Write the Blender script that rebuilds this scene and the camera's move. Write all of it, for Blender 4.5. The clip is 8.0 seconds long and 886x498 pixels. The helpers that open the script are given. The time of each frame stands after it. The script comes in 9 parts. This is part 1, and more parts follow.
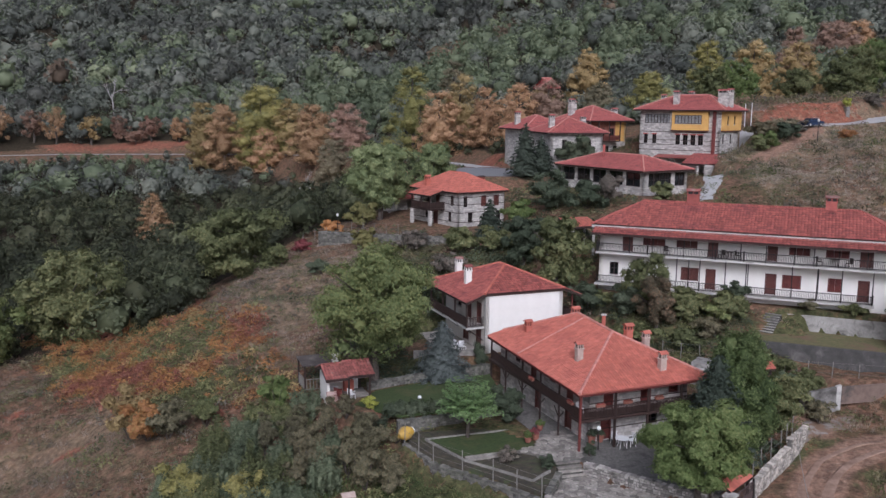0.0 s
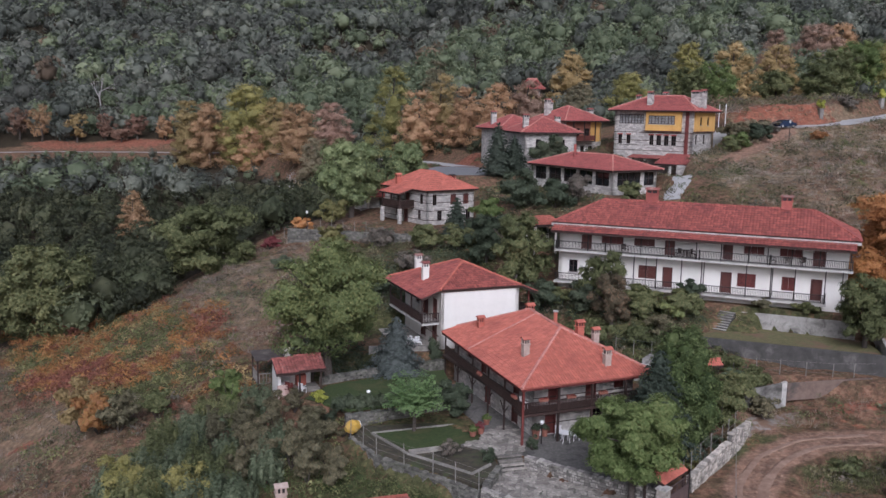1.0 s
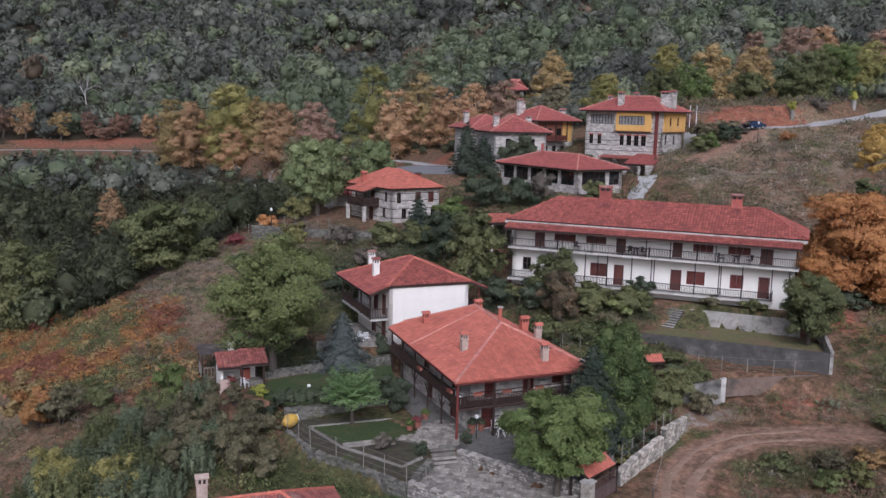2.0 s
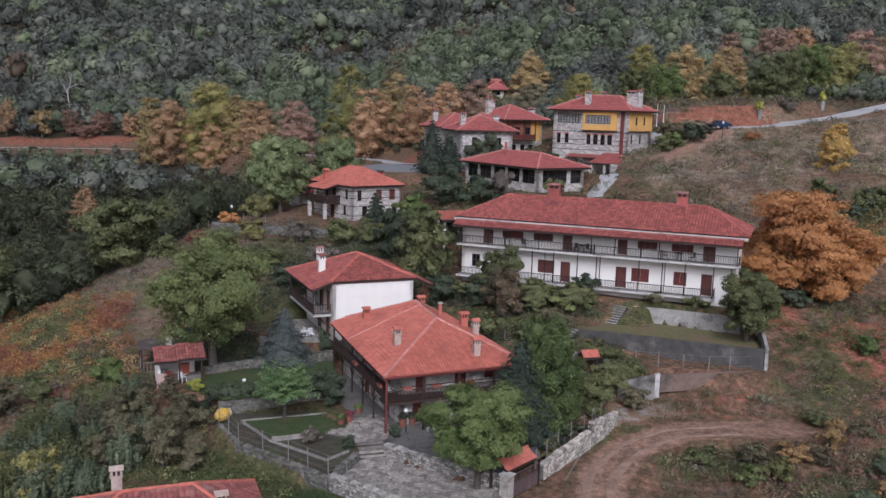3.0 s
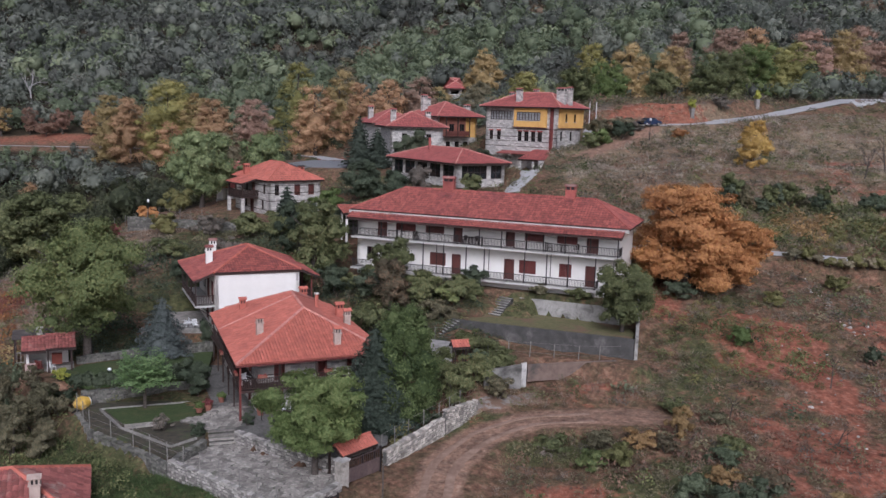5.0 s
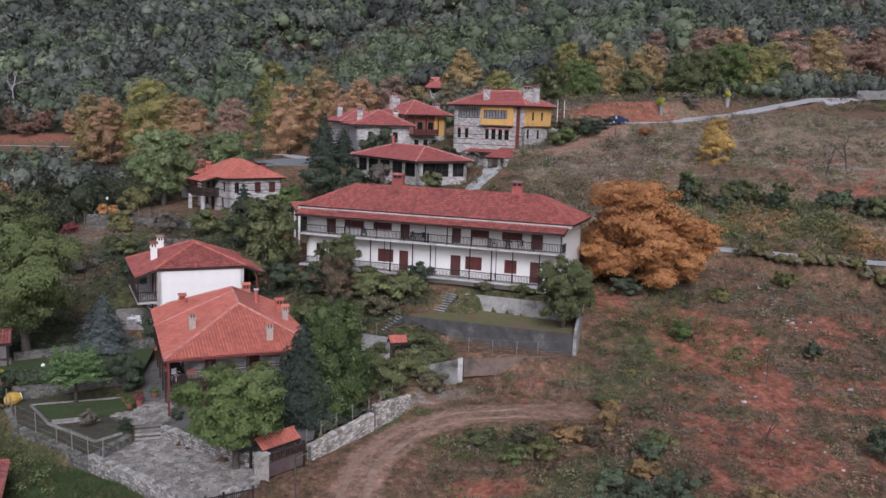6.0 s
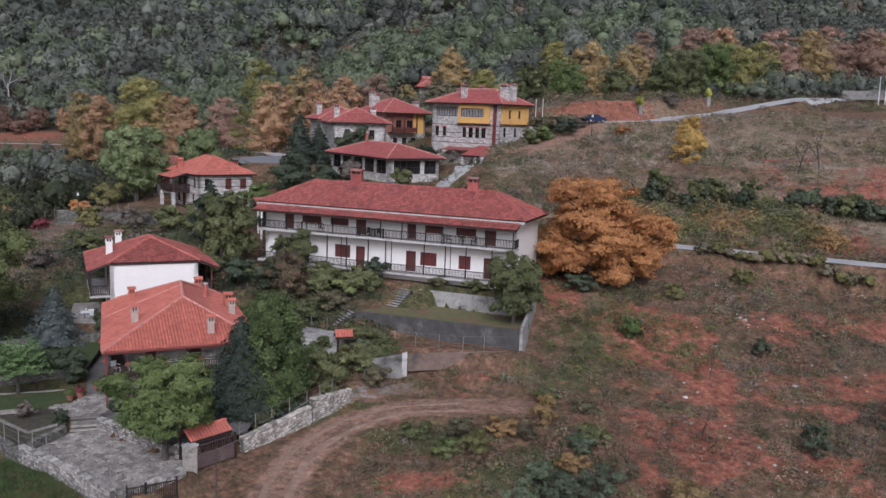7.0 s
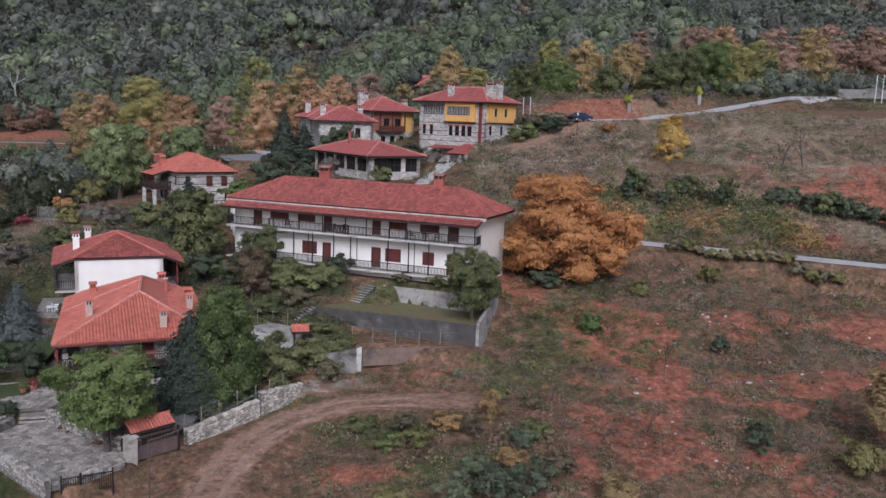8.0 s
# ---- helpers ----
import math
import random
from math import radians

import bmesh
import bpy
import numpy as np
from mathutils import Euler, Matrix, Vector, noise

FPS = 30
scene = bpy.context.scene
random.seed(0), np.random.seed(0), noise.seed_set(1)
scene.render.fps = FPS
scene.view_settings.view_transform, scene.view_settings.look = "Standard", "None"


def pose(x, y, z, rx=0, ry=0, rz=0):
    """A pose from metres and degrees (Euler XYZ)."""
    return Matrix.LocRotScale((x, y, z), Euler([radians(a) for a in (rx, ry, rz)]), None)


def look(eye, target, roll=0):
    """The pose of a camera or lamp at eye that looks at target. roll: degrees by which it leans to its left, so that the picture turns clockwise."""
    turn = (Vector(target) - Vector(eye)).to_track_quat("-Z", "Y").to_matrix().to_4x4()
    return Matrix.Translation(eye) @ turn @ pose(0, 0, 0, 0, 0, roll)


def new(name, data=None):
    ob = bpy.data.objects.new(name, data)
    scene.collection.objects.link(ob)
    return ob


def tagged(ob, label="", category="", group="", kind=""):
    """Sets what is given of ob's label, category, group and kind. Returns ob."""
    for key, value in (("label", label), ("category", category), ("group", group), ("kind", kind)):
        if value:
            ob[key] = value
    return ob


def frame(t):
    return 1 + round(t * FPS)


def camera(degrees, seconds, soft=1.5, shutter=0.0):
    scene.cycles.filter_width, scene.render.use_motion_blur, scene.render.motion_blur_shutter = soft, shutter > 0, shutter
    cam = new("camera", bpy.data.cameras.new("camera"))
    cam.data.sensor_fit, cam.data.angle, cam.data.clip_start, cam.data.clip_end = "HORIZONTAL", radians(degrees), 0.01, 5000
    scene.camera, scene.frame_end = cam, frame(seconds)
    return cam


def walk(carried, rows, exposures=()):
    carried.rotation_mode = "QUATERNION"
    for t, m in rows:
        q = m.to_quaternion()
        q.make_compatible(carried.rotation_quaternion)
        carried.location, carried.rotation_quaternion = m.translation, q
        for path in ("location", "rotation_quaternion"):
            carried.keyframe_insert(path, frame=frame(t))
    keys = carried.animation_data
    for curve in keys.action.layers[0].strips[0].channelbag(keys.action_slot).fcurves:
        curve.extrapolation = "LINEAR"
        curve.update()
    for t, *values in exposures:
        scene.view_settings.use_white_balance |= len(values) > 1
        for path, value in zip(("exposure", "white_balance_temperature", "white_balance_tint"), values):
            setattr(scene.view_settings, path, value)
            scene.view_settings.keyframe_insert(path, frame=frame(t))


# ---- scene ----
cam = camera(53.3, 8.0)
PATH = [
    (0, (1.762, -0.397, 23.992), (1.736, 1.578, 23.678), 0.6),
    (0.5, (3.426, -0.671, 23.808), (3.406, 1.305, 23.496), 0.9),
    (1, (5.301, -0.974, 23.736), (5.287, 1.001, 23.424), 1.0),
    (1.5, (7.363, -1.141, 23.529), (7.354, 0.835, 23.22), 1.2),
    (3, (14.166, -1.769, 23.184), (14.178, 0.207, 22.877), 1.6),
    (3.5, (16.539, -1.942, 23.035), (16.559, 0.035, 22.73), 1.7),
    (4, (18.894, -2.085, 22.868), (18.922, -0.108, 22.564), 1.7),
    (4.5, (21.351, -2.296, 22.751), (21.386, -0.319, 22.447), 1.8),
    (6, (28.569, -2.663, 22.397), (28.623, -0.686, 22.095), 1.8),
    (6.5, (30.994, -2.777, 22.222), (31.051, -0.801, 21.921), 1.9),
    (7, (33.469, -2.996, 22.118), (33.512, -1.02, 21.817), 2.0),
    (7.5, (35.938, -3.174, 22.014), (35.967, -1.197, 21.713), 2.0),
    (8, (38.368, -3.358, 21.963), (38.379, -1.381, 21.661), 2.0),
]
walk(cam, [(t, look(eye, target, roll)) for t, eye, target, roll in PATH], [(0, 0.02, 5620, 19), (8, 0.02, 5620, 19)])

# ---- light: an overcast autumn day ----
world = bpy.data.worlds.new("overcast")
scene.world = world
world.use_nodes = True
wn, wl = world.node_tree.nodes, world.node_tree.links
wn.clear()
sky = wn.new("ShaderNodeTexSky")
sky.sky_type, sky.sun_disc = "NISHITA", False
sky.sun_elevation, sky.sun_rotation = radians(37), radians(180)
sky.air_density, sky.dust_density, sky.ozone_density = 1.0, 6.0, 1.0
grey = wn.new("ShaderNodeHueSaturation")
grey.inputs["Saturation"].default_value = 0.34
back = wn.new("ShaderNodeBackground")
back.inputs["Strength"].default_value = 0.098
wout = wn.new("ShaderNodeOutputWorld")
wl.new(sky.outputs[0], grey.inputs["Color"])
wl.new(grey.outputs[0], back.inputs["Color"])
wl.new(back.outputs[0], wout.inputs["Surface"])
sun = new("sun", bpy.data.lights.new("sun", "SUN"))
sun.data.energy, sun.data.angle, sun.data.color = 1.5, radians(24), (1.0, 0.97, 0.93)
sun.matrix_world = look((8, -60, 46), (0, 0, 0))
scene.view_settings.exposure = 0.0

# ---- materials ----
def node_mat(name):
    m = bpy.data.materials.new(name)
    m.use_nodes = True
    nt = m.node_tree
    return m, nt, nt.nodes["Principled BSDF"]


def ramp_node(nt, fac, stops):
    r = nt.nodes.new("ShaderNodeValToRGB")
    e = r.color_ramp.elements
    while len(e) < len(stops):
        e.new(0.5)
    for k, (p, c) in zip(e, stops):
        k.position, k.color = p, (*c, 1)
    nt.links.new(fac, r.inputs[0])
    return r.outputs[0]


def noise_node(nt, vec, scale, detail=4, rough=0.6, distortion=0.0):
    n = nt.nodes.new("ShaderNodeTexNoise")
    n.inputs["Scale"].default_value, n.inputs["Detail"].default_value = scale, detail
    n.inputs["Roughness"].default_value, n.inputs["Distortion"].default_value = rough, distortion
    nt.links.new(vec, n.inputs["Vector"])
    return n.outputs["Fac"]


def mix_node(nt, fac, a, b, mode="MIX"):
    x = nt.nodes.new("ShaderNodeMix")
    x.data_type, x.blend_type = "RGBA", mode
    for sock, v in ((x.inputs[0], fac), (x.inputs[6], a), (x.inputs[7], b)):
        if isinstance(v, (int, float)):
            sock.default_value = v
        elif isinstance(v, tuple):
            sock.default_value = (*v, 1)
        else:
            nt.links.new(v, sock)
    return x.outputs[2]


def math_node(nt, op, a, b=0.0, clamp=False):
    x = nt.nodes.new("ShaderNodeMath")
    x.operation, x.use_clamp = op, clamp
    for sock, v in zip(x.inputs, (a, b)):
        if isinstance(v, (int, float)):
            sock.default_value = v
        else:
            nt.links.new(v, sock)
    return x.outputs[0]


def bump_node(nt, bsdf, height, dist, strength=0.6):
    b = nt.nodes.new("ShaderNodeBump")
    b.inputs["Distance"].default_value, b.inputs["Strength"].default_value = dist, strength
    nt.links.new(height, b.inputs["Height"])
    nt.links.new(b.outputs[0], bsdf.inputs["Normal"])


def where(nt, world_space=False):
    if world_space:
        return nt.nodes.new("ShaderNodeNewGeometry").outputs["Position"]
    return nt.nodes.new("ShaderNodeTexCoord").outputs["Object"]


def surface(name, dark, light, scale=3.0, rough=0.85, bump=0.01, stain=None, stain_scale=0.4, metal=0.0, world_space=False, vary=0.0, stain_at=(0.52, 0.68)):
    """Grain from dark to light, with larger stains, and a shade of its own for every loose piece."""
    m, nt, b = node_mat(name)
    v = where(nt, world_space)
    f = noise_node(nt, v, scale, 6, 0.65)
    col = ramp_node(nt, f, [(0.3, dark), (0.7, light)])
    if stain:
        g = noise_node(nt, v, stain_scale, 5, 0.7, 0.4)
        k = ramp_node(nt, g, [(stain_at[0], (0, 0, 0)), (stain_at[1], (1, 1, 1))])
        col = mix_node(nt, k, col, stain)
    if vary:
        geo = nt.nodes.new("ShaderNodeNewGeometry")
        info = nt.nodes.new("ShaderNodeObjectInfo")
        r = math_node(nt, "FRACT", math_node(nt, "ADD", geo.outputs["Random Per Island"], info.outputs["Random"]))
        lo, hi = 1 - vary, 1 + vary
        tint = ramp_node(nt, r, [(0.0, (lo, lo, lo)), (1.0, (hi, hi, hi))])
        col = mix_node(nt, 1.0, col, tint, "MULTIPLY")
    nt.links.new(col, b.inputs["Base Color"])
    b.inputs["Roughness"].default_value, b.inputs["Metallic"].default_value = rough, metal
    if bump:
        bump_node(nt, b, f, bump)
    return m


def leaf_mat(name, colours, big=0.12, rough=0.7, gain=1.55, dull=0.3, each=0.42, thin=0.25):
    """Leaves: every loose leaf takes a colour of its own between the ones given, and whole boughs shift together."""
    m, nt, b = node_mat(name)
    geo = nt.nodes.new("ShaderNodeNewGeometry")
    info = nt.nodes.new("ShaderNodeObjectInfo")
    bough = noise_node(nt, geo.outputs["Position"], big, 3, 0.6)
    r = math_node(nt, "ADD", math_node(nt, "MULTIPLY", geo.outputs["Random Per Island"], each), math_node(nt, "MULTIPLY", math_node(nt, "SUBTRACT", bough, 0.22 - 0.4 * (0.45 - each)), 0.95), True)
    tone = nt.nodes.new("ShaderNodeAttribute")
    tone.attribute_name = "tone"
    r = math_node(nt, "ADD", r, math_node(nt, "MULTIPLY", tone.outputs["Fac"], 0.3), True)
    n = len(colours)
    # greyed by dull and lifted in blue: haze is put into the leaf colour
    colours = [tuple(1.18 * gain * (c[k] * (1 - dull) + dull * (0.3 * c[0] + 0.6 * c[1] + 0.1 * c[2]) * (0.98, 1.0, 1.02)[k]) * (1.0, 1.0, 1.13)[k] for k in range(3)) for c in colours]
    col = ramp_node(nt, r, [(0.12 + 0.76 * i / max(1, n - 1), c) for i, c in enumerate(colours)])
    tint = ramp_node(nt, info.outputs["Random"], [(0.0, (0.85, 0.88, 0.85)), (1.0, (1.15, 1.12, 1.1))])
    col = mix_node(nt, 1.0, col, tint, "MULTIPLY")
    whole = ramp_node(nt, math_node(nt, "ADD", tone.outputs["Fac"], 0.5), [(0.0, (0.8, 0.8, 0.81)), (0.5, (1, 1, 1)), (1.0, (1.16, 1.16, 1.14))])
    col = mix_node(nt, 1.0, col, whole, "MULTIPLY")
    nt.links.new(col, b.inputs["Base Color"])
    b.inputs["Roughness"].default_value = rough
    b.inputs["Specular IOR Level"].default_value = 0.25
    # thin leaves let some light through
    tr = nt.nodes.new("ShaderNodeBsdfTranslucent")
    nt.links.new(mix_node(nt, 1.0, col, (1.05, 1.1, 0.92), "MULTIPLY"), tr.inputs["Color"])
    mx = nt.nodes.new("ShaderNodeMixShader")
    mx.inputs[0].default_value = thin
    nt.links.new(b.outputs[0], mx.inputs[1])
    nt.links.new(tr.outputs[0], mx.inputs[2])
    nt.links.new(mx.outputs[0], nt.nodes["Material Output"].inputs["Surface"])
    return m


M = {}
M["tile_orange"] = surface("clay_tile_orange", (0.42, 0.118, 0.08), (0.53, 0.168, 0.12), 2.0, 0.8, 0.004, (0.37, 0.105, 0.075), 0.35, vary=0.15)
M["terracotta"] = surface("weathered_terracotta", (0.20, 0.075, 0.05), (0.32, 0.13, 0.09), 5, 0.85, 0.003, (0.15, 0.08, 0.06), 1.5)
M["tile_red"] = surface("clay_tile_red", (0.27, 0.070, 0.056), (0.38, 0.112, 0.088), 2.0, 0.8, 0.004, (0.21, 0.06, 0.056), 0.4, vary=0.26)
M["tile_old"] = surface("clay_tile_weathered", (0.20, 0.06, 0.052), (0.33, 0.115, 0.095), 2.5, 0.85, 0.004, (0.30, 0.21, 0.18), 0.5, vary=0.28)
M["tile_far"] = surface("clay_tile_faded", (0.30, 0.075, 0.066), (0.40, 0.115, 0.098), 3.0, 0.8, 0.01, (0.28, 0.08, 0.07), 0.5, vary=0.15)
M["mortar"] = surface("ridge_mortar", (0.44, 0.18, 0.14), (0.56, 0.27, 0.22), 6, 0.9, 0.004, vary=0.15)
M["white"] = surface("white_render", (0.74, 0.715, 0.66), (0.80, 0.775, 0.72), 1.2, 0.9, 0.004, (0.70, 0.66, 0.60), 0.22, stain_at=(0.6, 0.78))
M["plaster_pink"] = surface("stained_pinkish_plaster", (0.36, 0.27, 0.225), (0.52, 0.42, 0.36), 2.2, 0.92, 0.004, (0.24, 0.19, 0.16), 0.7)
M["cream"] = surface("cream_render", (0.60, 0.56, 0.50), (0.68, 0.64, 0.58), 1.2, 0.9, 0.004, (0.48, 0.43, 0.37), 0.3)
M["yellow"] = surface("ochre_render", (0.62, 0.355, 0.105), (0.70, 0.42, 0.13), 1.0, 0.9, 0.003, (0.56, 0.31, 0.095), 0.3)
M["brown_wood"] = surface("dark_stained_wood", (0.024, 0.015, 0.013), (0.055, 0.030, 0.023), 9, 0.6, 0.003, vary=0.2)
M["red_wood"] = surface("oxblood_painted_wood", (0.11, 0.026, 0.022), (0.16, 0.038, 0.03), 7, 0.55, 0.002, (0.08, 0.022, 0.02), 1.2, vary=0.15)
M["door_wood"] = surface("mahogany_door_wood", (0.085, 0.028, 0.022), (0.13, 0.042, 0.032), 7, 0.5, 0.003, vary=0.15)
M["iron"] = surface("dark_iron", (0.02, 0.018, 0.018), (0.045, 0.038, 0.035), 12, 0.55, 0.001, metal=0.4)
M["white_plastic"] = surface("white_plastic", (0.72, 0.72, 0.71), (0.8, 0.8, 0.79), 3, 0.4, 0.0)
M["concrete"] = surface("weathered_concrete", (0.135, 0.128, 0.117), (0.27, 0.257, 0.235), 1.4, 0.92, 0.01, (0.06, 0.057, 0.05), 0.5)
M["concrete_pale"] = surface("pale_streaked_concrete", (0.22, 0.21, 0.19), (0.42, 0.40, 0.37), 1.2, 0.92, 0.01, (0.10, 0.095, 0.085), 0.6)
# dark concrete with paler streaks: the long retaining wall and the step risers
M["concrete_dark"] = surface("dark_concrete_and_shaded_riser", (0.046, 0.044, 0.041), (0.09, 0.086, 0.08), 1.0, 0.9, 0.01, (0.19, 0.18, 0.165), 0.5, stain_at=(0.5, 0.72))
M["apron"] = surface("broken_concrete", (0.13, 0.108, 0.092), (0.34, 0.30, 0.265), 1.3, 0.93, 0.015, (0.17, 0.105, 0.068), 0.8, stain_at=(0.44, 0.54))
M["mud_wall"] = surface("mud_stained_concrete", (0.12, 0.083, 0.065), (0.215, 0.155, 0.125), 1.6, 0.93, 0.01, (0.07, 0.062, 0.055), 0.5)
M["slab_edge"] = surface("stained_slab_edge", (0.38, 0.365, 0.34), (0.56, 0.54, 0.50), 2.5, 0.9, 0.003, (0.22, 0.21, 0.19), 0.8)
M["stone"] = surface("pale_field_stone", (0.22, 0.205, 0.185), (0.44, 0.41, 0.37), 3.0, 0.92, 0.02, (0.13, 0.12, 0.10), 1.3, vary=0.5)
M["stone_white"] = surface("whitish_field_stone", (0.31, 0.28, 0.24), (0.58, 0.53, 0.46), 3.0, 0.92, 0.02, (0.20, 0.18, 0.15), 1.3, vary=0.45)
M["stone_dark"] = surface("mossy_stone_and_shaded_riser", (0.085, 0.083, 0.07), (0.20, 0.19, 0.165), 3.0, 0.95, 0.02, (0.07, 0.075, 0.045), 0.9, vary=0.45)
M["kerb_stone"] = surface("grey_stained_kerb", (0.165, 0.155, 0.138), (0.31, 0.29, 0.262), 3.0, 0.92, 0.006, (0.13, 0.13, 0.105), 0.9, vary=0.2)
M["stone_joint"] = surface("stone_wall_mortar", (0.09, 0.085, 0.075), (0.19, 0.18, 0.165), 5.0, 0.95, 0.02, (0.06, 0.058, 0.05), 0.8)
M["flag"] = surface("grey_flagstone", (0.165, 0.150, 0.130), (0.385, 0.352, 0.308), 2.2, 0.85, 0.006, (0.15, 0.14, 0.12), 0.7, vary=0.38)
M["flag_joint"] = surface("sandy_paving_joint", (0.11, 0.10, 0.088), (0.21, 0.195, 0.17), 5.0, 0.95, 0.01, (0.08, 0.085, 0.055), 0.8)
M["asphalt"] = surface("grey_asphalt", (0.16, 0.16, 0.165), (0.22, 0.22, 0.225), 4.0, 0.9, 0.006, (0.13, 0.13, 0.13), 0.15, world_space=True)
M["road_pale"] = surface("pale_worn_road", (0.34, 0.335, 0.325), (0.46, 0.45, 0.435), 3.0, 0.9, 0.006, (0.26, 0.25, 0.235), 0.2, world_space=True)
M["rut"] = surface("packed_pale_earth", (0.20, 0.122, 0.086), (0.345, 0.235, 0.172), 1.6, 0.95, 0.03, (0.17, 0.10, 0.068), 0.5, world_space=True)
M["bark"] = surface("bark", (0.045, 0.035, 0.028), (0.12, 0.10, 0.085), 6, 0.95, 0.02)
M["dead_wood"] = surface("bleached_dead_wood", (0.25, 0.24, 0.225), (0.42, 0.40, 0.375), 5, 0.9, 0.01)
M["soil"] = surface("garden_soil", (0.03, 0.028, 0.02), (0.085, 0.07, 0.045), 2.2, 0.95, 0.02, (0.06, 0.08, 0.03), 0.6)
M["lawn"] = surface("mown_lawn", (0.026, 0.044, 0.011), (0.058, 0.084, 0.022), 5.0, 0.9, 0.02, (0.075, 0.078, 0.028), 0.45)
M["dry_lawn"] = surface("dry_yard_grass", (0.09, 0.09, 0.035), (0.17, 0.15, 0.065), 3.0, 0.95, 0.02, (0.17, 0.10, 0.065), 0.3)


def glass_mat():
    m, nt, b = node_mat("dark_window_glass")
    b.inputs["Base Color"].default_value = (0.012, 0.014, 0.016, 1)
    b.inputs["Roughness"].default_value = 0.08
    b.inputs["Specular IOR Level"].default_value = 0.6
    return m


M["glass"] = glass_mat()


M["curtain"] = surface("pale_curtain_behind_glass", (0.16, 0.165, 0.17), (0.42, 0.42, 0.41), 1.6, 0.12, 0.0)


def stone_wall_mat(name, beams=True):
    """Coursed rubble for far stone houses: squared stones with sunk joints."""
    m, nt, b = node_mat(name)
    v = where(nt)
    sep = nt.nodes.new("ShaderNodeSeparateXYZ")
    nt.links.new(v, sep.inputs[0])
    comb = nt.nodes.new("ShaderNodeCombineXYZ")
    nt.links.new(math_node(nt, "ADD", sep.outputs[0], sep.outputs[1]), comb.inputs[0])
    nt.links.new(sep.outputs[2], comb.inputs[1])
    warp = nt.nodes.new("ShaderNodeVectorMath")
    warp.operation = "ADD"
    wn2 = nt.nodes.new("ShaderNodeTexNoise")
    wn2.inputs["Scale"].default_value = 1.6
    nt.links.new(comb.outputs[0], wn2.inputs["Vector"])
    sc = nt.nodes.new("ShaderNodeVectorMath")
    sc.operation = "SCALE"
    sc.inputs["Scale"].default_value = 0.22
    nt.links.new(wn2.outputs["Color"], sc.inputs[0])
    nt.links.new(comb.outputs[0], warp.inputs[0])
    nt.links.new(sc.outputs[0], warp.inputs[1])
    br = nt.nodes.new("ShaderNodeTexBrick")
    br.inputs["Scale"].default_value = 1.0
    br.inputs["Brick Width"].default_value, br.inputs["Row Height"].default_value = 0.62, 0.26
    br.inputs["Mortar Size"].default_value, br.inputs["Mortar Smooth"].default_value = 0.022, 0.4
    br.inputs["Color1"].default_value = (0.32, 0.305, 0.285, 1)
    br.inputs["Color2"].default_value = (0.62, 0.59, 0.55, 1)
    br.inputs["Mortar"].default_value = (0.36, 0.345, 0.32, 1)
    nt.links.new(warp.outputs[0], br.inputs["Vector"])
    f = noise_node(nt, v, 2.2, 5, 0.7)
    shade = ramp_node(nt, f, [(0.3, (0.72, 0.72, 0.72)), (0.7, (1.2, 1.18, 1.15))])
    col = mix_node(nt, 1.0, br.outputs["Color"], shade, "MULTIPLY")
    nt.links.new(col, b.inputs["Base Color"])
    b.inputs["Roughness"].default_value = 0.93
    bump_node(nt, b, math_node(nt, "SUBTRACT", f, br.outputs["Fac"]), 0.03)
    return m


M["rubble"] = stone_wall_mat("coursed_rubble_stone")

M["leaf_green"] = leaf_mat("leaves_fresh_green", [(0.042, 0.066, 0.014), (0.078, 0.108, 0.026), (0.135, 0.155, 0.044)], dull=0.1, gain=1.42)
M["leaf_grass"] = leaf_mat("blades_fresh_grass", [(0.030, 0.052, 0.014), (0.052, 0.085, 0.022), (0.085, 0.12, 0.035)], dull=0.1, gain=1.2)
M["leaf_pale"] = leaf_mat("leaves_pale_tipped_green", [(0.046, 0.062, 0.028), (0.088, 0.112, 0.040), (0.19, 0.205, 0.085)], dull=0.08, gain=1.75)
M["leaf_egg"] = leaf_mat("leaves_dark_with_pale_tips", [(0.020, 0.032, 0.010), (0.050, 0.071, 0.019), (0.155, 0.180, 0.066)], 0.3, dull=0.06, gain=1.5)
M["leaf_walnut"] = leaf_mat("leaves_walnut_green", [(0.040, 0.056, 0.016), (0.085, 0.102, 0.026), (0.155, 0.158, 0.040)], dull=0.14, gain=1.75)
M["leaf_dark"] = leaf_mat("leaves_dark_green", [(0.022, 0.032, 0.013), (0.042, 0.057, 0.022), (0.072, 0.087, 0.034)])
# forest greens mixed greyish and bluish to stand in for haze
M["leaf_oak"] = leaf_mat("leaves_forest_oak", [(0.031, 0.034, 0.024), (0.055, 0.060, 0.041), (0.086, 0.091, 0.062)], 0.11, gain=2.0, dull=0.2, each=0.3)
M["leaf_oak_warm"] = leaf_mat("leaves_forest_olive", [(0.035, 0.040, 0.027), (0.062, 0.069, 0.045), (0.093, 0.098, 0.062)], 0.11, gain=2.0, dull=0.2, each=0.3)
M["leaf_spruce"] = leaf_mat("needles_blue_spruce", [(0.036, 0.046, 0.036), (0.068, 0.082, 0.064), (0.112, 0.128, 0.102)])
M["leaf_fir"] = leaf_mat("needles_dark_fir", [(0.017, 0.025, 0.013), (0.033, 0.046, 0.024), (0.055, 0.070, 0.038)])
M["leaf_yellow"] = leaf_mat("leaves_autumn_yellow", [(0.13, 0.092, 0.03), (0.21, 0.145, 0.04), (0.29, 0.205, 0.055)], gain=1.35, dull=0.2)
